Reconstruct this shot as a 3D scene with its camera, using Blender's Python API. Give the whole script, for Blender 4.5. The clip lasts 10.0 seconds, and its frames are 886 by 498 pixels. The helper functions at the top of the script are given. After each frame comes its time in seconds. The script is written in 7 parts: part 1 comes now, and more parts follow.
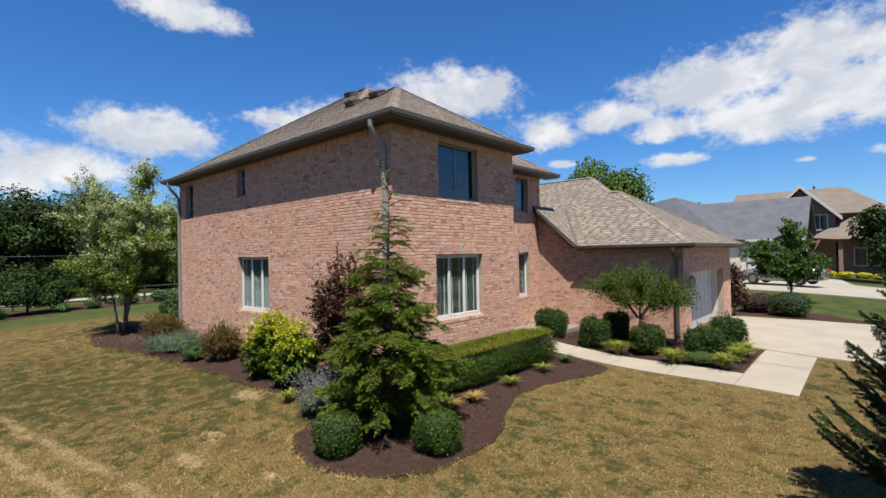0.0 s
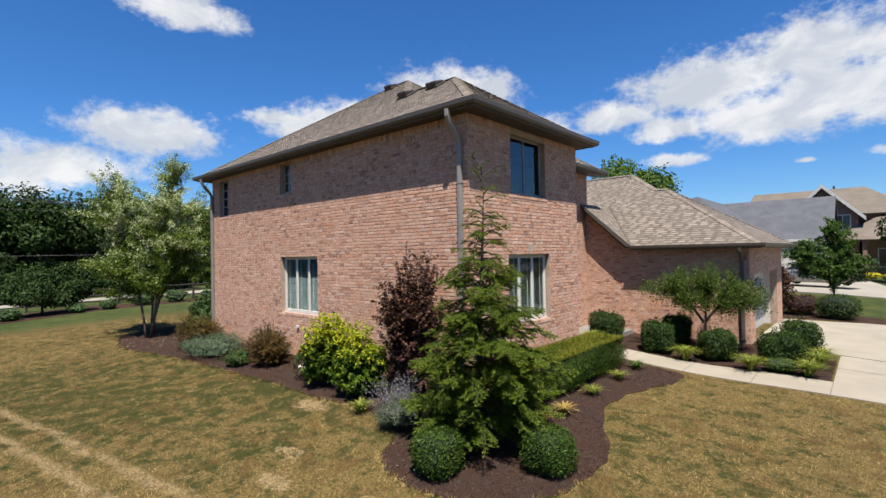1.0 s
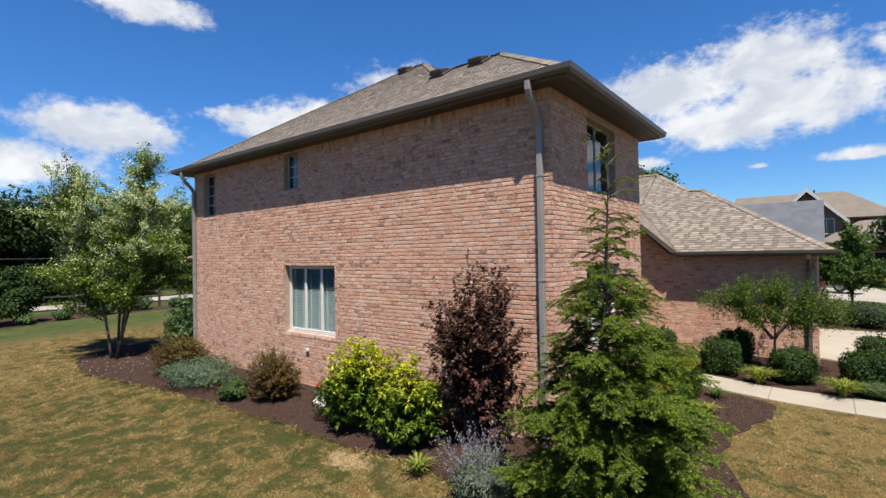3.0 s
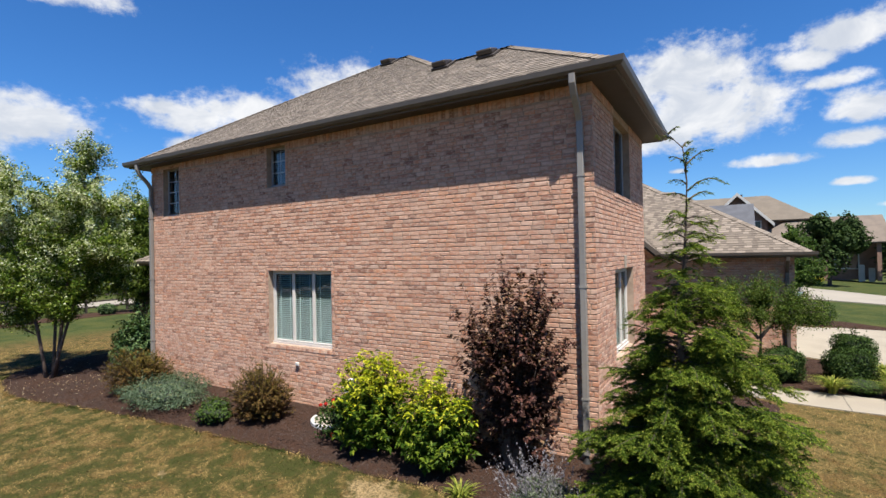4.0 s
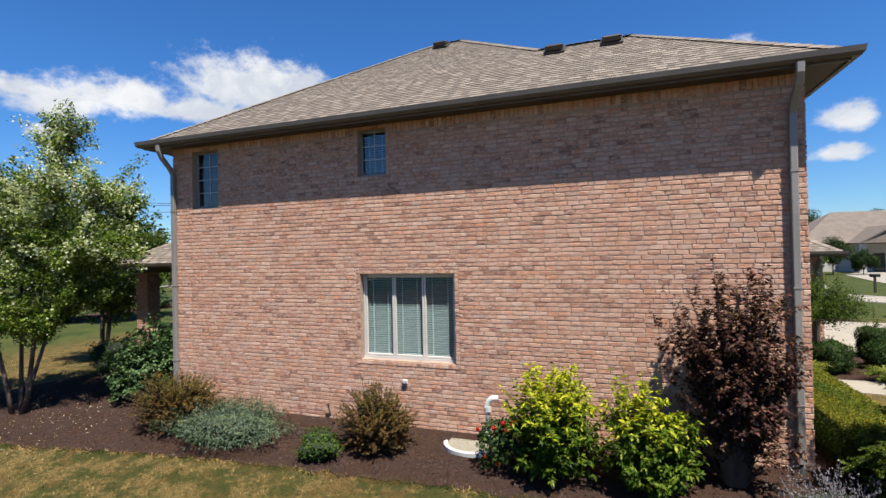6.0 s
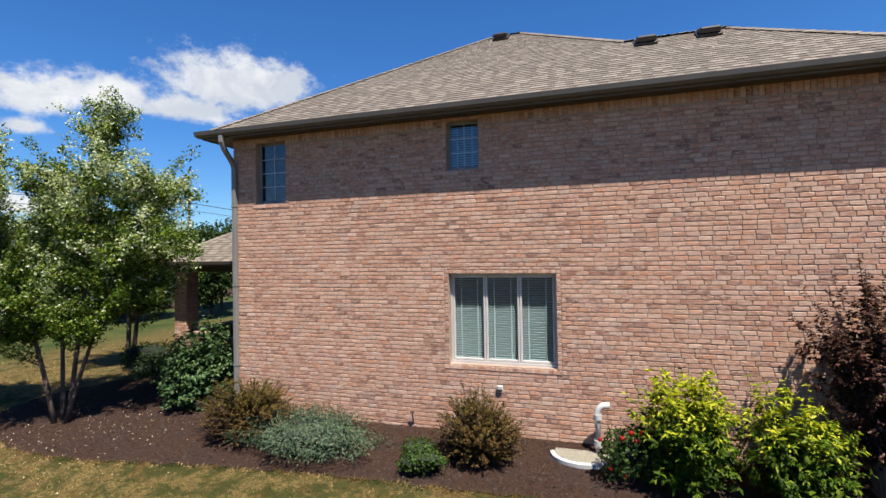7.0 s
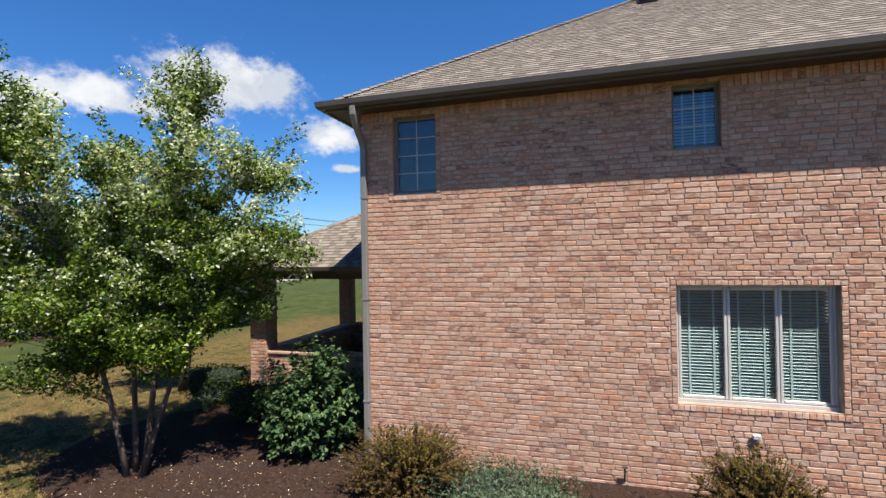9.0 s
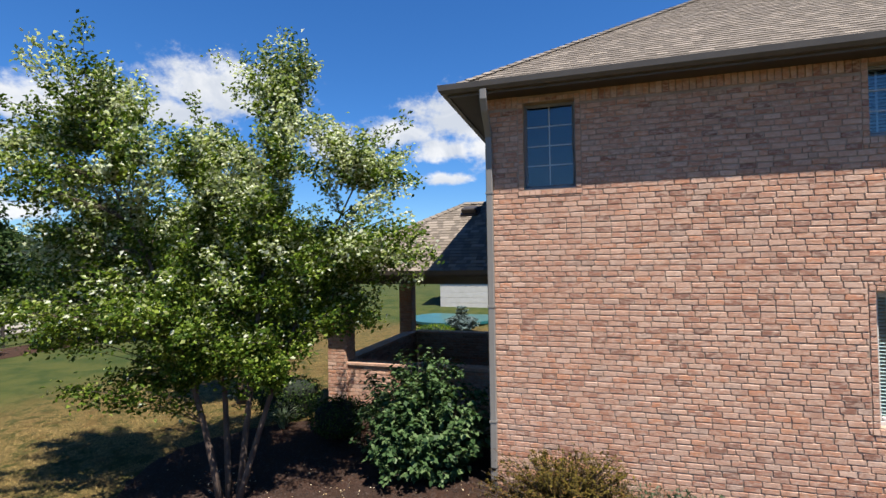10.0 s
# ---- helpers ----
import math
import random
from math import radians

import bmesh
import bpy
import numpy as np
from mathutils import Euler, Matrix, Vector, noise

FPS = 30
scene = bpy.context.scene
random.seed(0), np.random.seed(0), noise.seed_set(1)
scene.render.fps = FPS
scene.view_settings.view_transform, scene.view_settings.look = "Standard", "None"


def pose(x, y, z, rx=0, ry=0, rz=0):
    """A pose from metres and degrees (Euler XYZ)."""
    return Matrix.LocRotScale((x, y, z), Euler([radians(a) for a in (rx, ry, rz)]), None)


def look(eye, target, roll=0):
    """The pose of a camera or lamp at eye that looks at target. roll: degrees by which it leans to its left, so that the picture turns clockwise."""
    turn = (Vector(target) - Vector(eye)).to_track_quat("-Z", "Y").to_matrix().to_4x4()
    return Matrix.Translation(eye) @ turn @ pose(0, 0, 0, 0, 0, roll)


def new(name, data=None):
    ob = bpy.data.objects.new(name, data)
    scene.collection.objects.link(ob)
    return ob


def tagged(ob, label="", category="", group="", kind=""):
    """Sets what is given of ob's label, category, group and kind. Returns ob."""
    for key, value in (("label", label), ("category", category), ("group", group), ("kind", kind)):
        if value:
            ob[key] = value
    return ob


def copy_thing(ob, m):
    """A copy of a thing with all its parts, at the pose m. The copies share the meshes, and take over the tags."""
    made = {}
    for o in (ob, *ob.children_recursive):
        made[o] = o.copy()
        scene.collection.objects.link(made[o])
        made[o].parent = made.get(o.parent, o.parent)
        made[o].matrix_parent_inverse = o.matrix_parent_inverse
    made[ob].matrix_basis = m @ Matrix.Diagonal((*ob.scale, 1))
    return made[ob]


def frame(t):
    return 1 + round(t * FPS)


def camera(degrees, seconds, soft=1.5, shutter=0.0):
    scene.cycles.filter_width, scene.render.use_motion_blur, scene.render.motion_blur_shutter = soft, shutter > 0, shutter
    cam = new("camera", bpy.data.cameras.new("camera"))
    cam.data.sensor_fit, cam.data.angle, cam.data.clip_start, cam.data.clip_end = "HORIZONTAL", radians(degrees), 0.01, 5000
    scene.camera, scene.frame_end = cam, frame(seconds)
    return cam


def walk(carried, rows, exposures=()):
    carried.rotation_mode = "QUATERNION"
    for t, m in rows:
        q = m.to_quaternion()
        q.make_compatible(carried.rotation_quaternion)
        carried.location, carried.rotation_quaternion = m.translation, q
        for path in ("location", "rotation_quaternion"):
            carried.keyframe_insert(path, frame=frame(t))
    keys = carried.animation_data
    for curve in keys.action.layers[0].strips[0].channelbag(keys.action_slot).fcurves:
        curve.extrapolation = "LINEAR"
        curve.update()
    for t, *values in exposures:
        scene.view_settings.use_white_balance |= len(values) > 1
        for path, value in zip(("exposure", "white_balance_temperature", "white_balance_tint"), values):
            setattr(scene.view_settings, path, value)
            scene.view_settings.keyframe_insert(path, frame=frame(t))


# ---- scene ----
cam = camera(85.1, 10.0)
METRES, EYE, TILT, LEAN, TURN = 17.9, 2.65, 0.0, 0.0, 41.6
EXPOSURE = 1.19
ROWS = [
    (0, 0.0035, -0.0021, 0.003, 0.28, 0.66, 1.11),
    (0.5, -0.0407, 0.0193, 0.0029, 0.1, 0.71, 1.17),
    (1, -0.0835, 0.037, 0.0045, 0.24, 0.66, 1),
    (1.5, -0.1174, 0.0639, 0.0073, -0.06, 0.67, 1.14),
    (2, -0.1366, 0.0958, 0.0092, -0.92, 0.67, 1.17),
    (2.5, -0.1495, 0.1264, 0.0111, -2, 0.76, 1.12),
    (2.7, -0.1588, 0.1383, 0.0125, -2.34, 0.78, 1.02),
    (3.8, -0.2292, 0.1894, 0.0202, -9.27, 0.66, 1.11),
    (4, -0.248, 0.1988, 0.0206, -10.71, 0.65, 1.12),
    (4.2, -0.2671, 0.2079, 0.0212, -11.78, 0.67, 1.14),
    (4.5, -0.2968, 0.2251, 0.0226, -12.92, 0.69, 1.09),
    (4.7, -0.3157, 0.2374, 0.0229, -15.88, 0.64, 1.16),
    (5, -0.3478, 0.254, 0.0236, -20.49, 0.5, 1.2),
    (5.2, -0.3692, 0.2649, 0.0238, -20.9, 0.47, 1.24),
    (5.5, -0.4023, 0.285, 0.0245, -21.32, 0.48, 1.21),
    (5.7, -0.423, 0.298, 0.0246, -21.38, 0.48, 1.22),
    (6.8, -0.5259, 0.368, 0.0254, -23.65, 0.46, 1.1),
    (7, -0.5416, 0.3826, 0.025, -23.7, 0.5, 0.96),
    (7.5, -0.5766, 0.4253, 0.0254, -24.16, 0.64, 0.97),
    (8, -0.6038, 0.4681, 0.0268, -24.53, 0.58, 1.07),
    (8.2, -0.613, 0.4882, 0.028, -24.62, 0.62, 1.1),
    (8.5, -0.6253, 0.517, 0.0293, -24.66, 0.72, 1.02),
    (9, -0.6555, 0.5608, 0.031, -25.04, 0.6, 1),
    (9.5, -0.6924, 0.605, 0.0295, -25.43, 0.97, 1.02),
    (10, -0.7318, 0.6471, 0.0294, -24.88, 1.32, 0.89),
]
walk(cam, [(t, pose(0, 0, EYE, TILT, LEAN, TURN) @ pose(METRES * x, METRES * y, METRES * z, 90 + pitch, roll, yaw)) for t, x, y, z, yaw, pitch, roll in ROWS], [(0.0, EXPOSURE - 0.14), (4.0, EXPOSURE - 0.03), (7.5, EXPOSURE - 0.06), (10.0, EXPOSURE)])

# ---- world, sun ----
SUN = Vector((0.338, -0.325, 1.0)).normalized()
SUN_EL, SUN_AZ = math.asin(SUN.z), math.atan2(SUN.x, SUN.y)


class Nodes:
    """Short writing for node trees."""

    def __init__(self, tree):
        self.t = tree

    def n(self, kind, operation=None, blend=None, smooth=False):
        node = self.t.nodes.new(kind)
        if operation:
            node.operation = operation
        if blend:
            node.data_type, node.blend_type = "RGBA", blend
        if smooth:
            node.interpolation_type = "SMOOTHSTEP"
        return node

    def link(self, a, b):
        self.t.links.new(a, b)

    def put(self, socket, value):
        if isinstance(value, bpy.types.NodeSocket):
            self.link(value, socket)
        elif isinstance(value, tuple) and len(value) == 3 and socket.type == "RGBA":
            socket.default_value = (*value, 1)
        else:
            socket.default_value = value

    def math(self, op, a, b=0.0, c=0.0, clamp=False):
        node = self.n("ShaderNodeMath", op)
        node.use_clamp = clamp
        for s, v in zip(node.inputs, (a, b, c)):
            self.put(s, v)
        return node.outputs[0]

    def noise(self, scale, detail=4.0, rough=0.55, vec=None, dist=0.0):
        node = self.n("ShaderNodeTexNoise")
        node.inputs["Scale"].default_value = scale
        node.inputs["Detail"].default_value = detail
        node.inputs["Roughness"].default_value = rough
        node.inputs["Distortion"].default_value = dist
        if vec is not None:
            self.link(vec, node.inputs["Vector"])
        return node.outputs["Fac"]

    def coords(self, which="Object"):
        return self.n("ShaderNodeTexCoord").outputs[which]

    def stretch(self, vec, sx, sy, sz):
        node = self.n("ShaderNodeMapping")
        node.inputs["Scale"].default_value = (sx, sy, sz)
        self.link(vec, node.inputs["Vector"])
        return node.outputs[0]

    def ramp(self, fac, stops, mode="LINEAR"):
        node = self.n("ShaderNodeValToRGB")
        node.color_ramp.interpolation = mode
        els = node.color_ramp.elements
        while len(els) < len(stops):
            els.new(0.5)
        for el, (pos, col) in zip(els, stops):
            el.position, el.color = pos, (*col, 1)
        self.put(node.inputs[0], fac)
        return node.outputs[0]

    def mix(self, fac, a, b, mode="MIX"):
        node = self.n("ShaderNodeMix", blend=mode)
        self.put(node.inputs[0], fac)
        self.put(node.inputs[6], a)
        self.put(node.inputs[7], b)
        return node.outputs[2]

    def step(self, value, lo, hi, a=0.0, b=1.0):
        node = self.n("ShaderNodeMapRange", smooth=True)
        for s, v in zip(node.inputs, (value, lo, hi, a, b)):
            self.put(s, v)
        return node.outputs[0]


# fair-weather clouds: bearing to the left of +y, elevation, half width, half height (degrees)
CLOUDS = [
    (70.1, 24.4, 5.6, 1.8), (73.0, 12.5, 6.0, 2.5), (76.1, 13.5, 2.1, 1.2), (80.5, 8.6, 6.0, 2.3),
    (83.6, 7.3, 3.0, 2.0), (60.0, 15.3, 3.5, 1.0), (3.9, 17.8, 6.0, 3.0), (12.9, 16.4, 7.4, 3.1), (1.6, 13.9, 7.0, 3.5), (7.1, 12.6, 7.0, 2.8),
    (22.1, 14.6, 4.5, 1.7), (29.6, 13.4, 3.5, 1.9), (16.4, 12.8, 4.1, 1.4), (27.5, 10.0, 1.6, 0.5), (16.2, 9.5, 2.6, 0.8),
    (4.7, 8.3, 0.7, 0.3), (-9.8, 18.4, 4.4, 1.6), (-6.4, 17.3, 2.6, 1.2), (-8.5, 14.9, 2.3, 0.7), (-10.4, 12.4, 2.5, 1.5),
    (-10.0, 9.7, 2.5, 0.8), (-3.4, 8.4, 2.9, 0.6), (-9.6, 5.9, 1.5, 0.4), (-12.9, 3.7, 1.3, 0.3), (-20.7, 11.3, 1.9, 1.3), (-19.7, 8.3, 2.0, 0.8),
    (-16.8, 15.4, 1.9, 0.7), (40.8, 18.0, 7.0, 3.2), (35.7, 18.7, 2.4, 2.0), (52.6, 15.6, 5.0, 1.8), (58.1, 14.6, 3.6, 1.8), (58.9, 11.8, 1.7, 0.8),
    (45.7, 15.2, 5.3, 1.4), (59.0, 4.9, 3.0, 0.9), (118.0, 14.0, 9.0, 3.0), (-70.0, 12.0, 10.0, 3.0),
]


def build_world():
    world = bpy.data.worlds.new("sky")
    scene.world = world
    world.use_nodes = True
    w = Nodes(world.node_tree)
    w.t.nodes.clear()
    sky = w.n("ShaderNodeTexSky")
    sky.sky_type, sky.sun_disc = "NISHITA", False
    sky.sun_elevation, sky.sun_rotation = SUN_EL, SUN_AZ
    sky.air_density, sky.dust_density, sky.ozone_density, sky.altitude = 1.0, 0.0, 1.6, 200
    way = w.coords("Generated")
    xyz = w.n("ShaderNodeSeparateXYZ")
    w.link(way, xyz.inputs[0])
    az = w.math("MULTIPLY", w.math("ARCTAN2", w.math("MULTIPLY", xyz.outputs[0], -1.0), xyz.outputs[1]), 57.2958)
    el = w.math("MULTIPLY", w.math("ARCSINE", xyz.outputs[2]), 57.2958)
    flat = w.n("ShaderNodeCombineXYZ")
    w.link(az, flat.inputs[0])
    w.link(w.math("MULTIPLY", el, 1.35), flat.inputs[1])
    near = None
    for a, e, hw, hh in CLOUDS:
        v = w.n("ShaderNodeCombineXYZ")
        w.link(w.math("MULTIPLY_ADD", az, 1 / hw, -a / hw), v.inputs[0])
        rise = w.math("MULTIPLY_ADD", el, 1 / hh, -e / hh)
        w.link(w.math("MAXIMUM", rise, w.math("MULTIPLY", rise, -1.35)), v.inputs[1])  # flatter below
        length = w.n("ShaderNodeVectorMath", operation="LENGTH")
        w.link(v.outputs[0], length.inputs[0])
        d = length.outputs["Value"]
        near = d if near is None else w.math("SMOOTH_MIN", near, d, 0.22)
    lumps = w.noise(0.36, 7.0, 0.55, flat.outputs[0])
    fine = w.noise(1.5, 6.0, 0.65, flat.outputs[0])
    edge = w.math("ADD", near, w.math("MULTIPLY_ADD", lumps, 1.9, -0.98))
    edge = w.math("ADD", edge, w.math("MULTIPLY_ADD", fine, 0.7, -0.36))
    cover = w.step(edge, 1.36, 0.5)
    shade = w.step(w.noise(0.16, 5.0, 0.6, flat.outputs[0], 0.6), 0.35, 0.7)
    white = w.mix(shade, (6.0, 6.4, 7.1), (9.0, 9.0, 9.0))
    deep = w.mix(1.0, sky.outputs[0], w.ramp(w.math("DIVIDE", el, 45.0, clamp=True), [(0.0, (0.62, 0.87, 1.15)), (0.3, (0.395, 0.84, 1.36)), (1.0, (0.305, 0.82, 1.43))]), "MULTIPLY")
    col = w.mix(w.math("MULTIPLY", cover, 0.95), deep, white)
    back = w.n("ShaderNodeBackground")
    w.link(col, back.inputs[0])
    back.inputs[1].default_value = 0.05
    out = w.n("ShaderNodeOutputWorld")
    w.link(back.outputs[0], out.inputs[0])


build_world()
sun = new("sun", bpy.data.lights.new("sun", "SUN"))
sun.data.energy, sun.data.angle, sun.data.color = 5.0, radians(0.55), (1.0, 0.95, 0.87)
sun.matrix_world = look(SUN * 60, (0, 0, 0))


# ---- materials ----
def material(name):
    m = bpy.data.materials.new(name)
    m.use_nodes = True
    n = Nodes(m.node_tree)
    return m, n, n.t.nodes["Principled BSDF"]


def bump(n, bsdf, height, strength=0.3, distance=0.01):
    b = n.n("ShaderNodeBump")
    b.inputs["Strength"].default_value, b.inputs["Distance"].default_value = strength, distance
    n.link(height, b.inputs["Height"])
    n.link(b.outputs[0], bsdf.inputs["Normal"])


def chance(n, single):
    if single:
        return n.n("ShaderNodeObjectInfo").outputs["Random"]
    return n.n("ShaderNodeNewGeometry").outputs["Random Per Island"]


BRICK_TONES = [
    (0.0, (0.22, 0.10, 0.065)), (0.07, (0.33, 0.14, 0.085)), (0.16, (0.44, 0.2, 0.12)), (0.34, (0.51, 0.26, 0.165)),
    (0.58, (0.62, 0.37, 0.255)), (0.72, (0.47, 0.26, 0.175)), (0.8, (0.57, 0.27, 0.15)), (0.88, (0.56, 0.235, 0.125)), (0.91, (0.68, 0.43, 0.31)), (1.0, (0.40, 0.26, 0.19)),
]


TONE = 0.66  # all coloured surfaces sit a little under the charts' values
BRICK_TONE = 0.755


def toned(c):
    return tuple(TONE * v for v in c)


def brick_material(name, single):
    m, n, b = material(name)
    vec = n.n("ShaderNodeNewGeometry").outputs["Position"]
    tone = n.ramp(chance(n, single), [(p, tuple(BRICK_TONE * v for v in c)) for p, c in BRICK_TONES])
    stain = n.noise(17.0, 6.0, 0.7, n.stretch(vec, 0.7, 0.7, 1.6))
    col = n.mix(n.step(stain, 0.42, 0.65, 0.0, 0.72), tone, tuple(BRICK_TONE * v for v in (0.70, 0.495, 0.375)))
    dark = n.noise(22.0, 4.0, 0.6, vec)
    col = n.mix(n.step(dark, 0.54, 0.72, 0.0, 0.45), col, (0.17, 0.09, 0.06))
    broad = n.noise(0.5, 3.0, 0.5, vec)
    col = n.mix(n.step(broad, 0.35, 0.7, 0.0, 0.2), col, (0.36, 0.20, 0.135))
    n.link(col, b.inputs["Base Color"])
    b.inputs["Roughness"].default_value = 0.88
    bump(n, b, n.noise(70.0, 6.0, 0.65, vec), 0.6, 0.01)
    return m


def grainy(name, a, c, scale=8.0, rough=0.7, metal=0.0, fine=90.0, depth=0.15, lo=0.35, hi=0.65, stretch=None, object_space=False):
    """Two tones blended by a broad noise and broken up by a fine one."""
    m, n, b = material(name)
    vec = n.coords() if object_space else n.n("ShaderNodeNewGeometry").outputs["Position"]
    a, c = toned(a), toned(c)
    if stretch:
        vec = n.stretch(vec, *stretch)
    col = n.mix(n.step(n.noise(scale, 5.0, 0.6, vec), lo, hi), a, c)
    f = n.noise(fine, 4.0, 0.6, vec)
    col = n.mix(n.math("MULTIPLY", f, 0.5), col, tuple(0.45 * v for v in a))
    n.link(col, b.inputs["Base Color"])
    b.inputs["Roughness"].default_value, b.inputs["Metallic"].default_value = rough, metal
    bump(n, b, f, depth, 0.01)
    return m


def islands(name, stops, rough=0.8, single=False, noise_scale=30.0, noise_col=None, noise_amount=0.3, depth=0.3):
    m, n, b = material(name)
    vec = n.n("ShaderNodeNewGeometry").outputs["Position"]
    col = n.ramp(chance(n, single), [(p, toned(c)) for p, c in stops])
    f = n.noise(noise_scale, 4.0, 0.6, vec)
    if noise_col:
        col = n.mix(n.step(f, 0.4, 0.7, 0.0, noise_amount), col, noise_col)
    n.link(col, b.inputs["Base Color"])
    b.inputs["Roughness"].default_value = rough
    if depth:
        bump(n, b, f, depth, 0.01)
    return m


def leaf_material(name, stops, through_light=0.35, rough=0.5, patch=None):
    m, n, b = material(name)
    col = n.ramp(chance(n, False), [(p, toned(c)) for p, c in stops])
    if patch:
        vec = n.n("ShaderNodeNewGeometry").outputs["Position"]
        col = n.mix(n.step(n.noise(patch[0], 3.0, 0.5, vec), 0.45, 0.65, 0.0, patch[2]), col, patch[1])
    n.link(col, b.inputs["Base Color"])
    b.inputs["Roughness"].default_value = rough
    b.inputs["Specular IOR Level"].default_value = 0.07
    tr = n.n("ShaderNodeBsdfTranslucent")
    bright = n.mix(1.0, col, (1.25, 1.35, 0.7), "MULTIPLY")
    n.link(bright, tr.inputs[0])
    mixer = n.n("ShaderNodeMixShader")
    mixer.inputs[0].default_value = through_light
    n.link(b.outputs[0], mixer.inputs[1])
    n.link(tr.outputs[0], mixer.inputs[2])
    n.link(mixer.outputs[0], n.t.nodes["Material Output"].inputs[0])
    return m


def glass_material(name, gloss=0.12, tint=(0.75, 0.84, 0.86)):
    m, n, b = material(name)
    n.t.nodes.remove(b)
    see = n.n("ShaderNodeBsdfTransparent")
    see.inputs[0].default_value = (*tint, 1)
    shine = n.n("ShaderNodeBsdfGlossy")
    shine.inputs["Roughness"].default_value = 0.02
    fres = n.n("ShaderNodeFresnel")
    fres.inputs[0].default_value = 1.5
    ripple = n.n("ShaderNodeBump")
    ripple.inputs["Strength"].default_value, ripple.inputs["Distance"].default_value = 0.06, 0.05
    n.link(n.noise(1.6, 2.0, 0.5), ripple.inputs["Height"])
    n.link(ripple.outputs[0], shine.inputs["Normal"])
    mixer = n.n("ShaderNodeMixShader")
    n.link(n.math("ADD", fres.outputs[0], gloss, clamp=True), mixer.inputs[0])
    n.link(see.outputs[0], mixer.inputs[1])
    n.link(shine.outputs[0], mixer.inputs[2])
    n.link(mixer.outputs[0], n.t.nodes["Material Output"].inputs[0])
    return m


SHINGLE_TONES = [(0.0, (0.165, 0.134, 0.104)), (0.35, (0.225, 0.184, 0.144)), (0.75, (0.275, 0.226, 0.18)), (0.92, (0.33, 0.272, 0.217)), (1.0, (0.235, 0.197, 0.162))]
SHINGLE_DARKS = [(0.0, (0.135, 0.108, 0.083)), (0.5, (0.162, 0.131, 0.102)), (1.0, (0.188, 0.153, 0.121))]

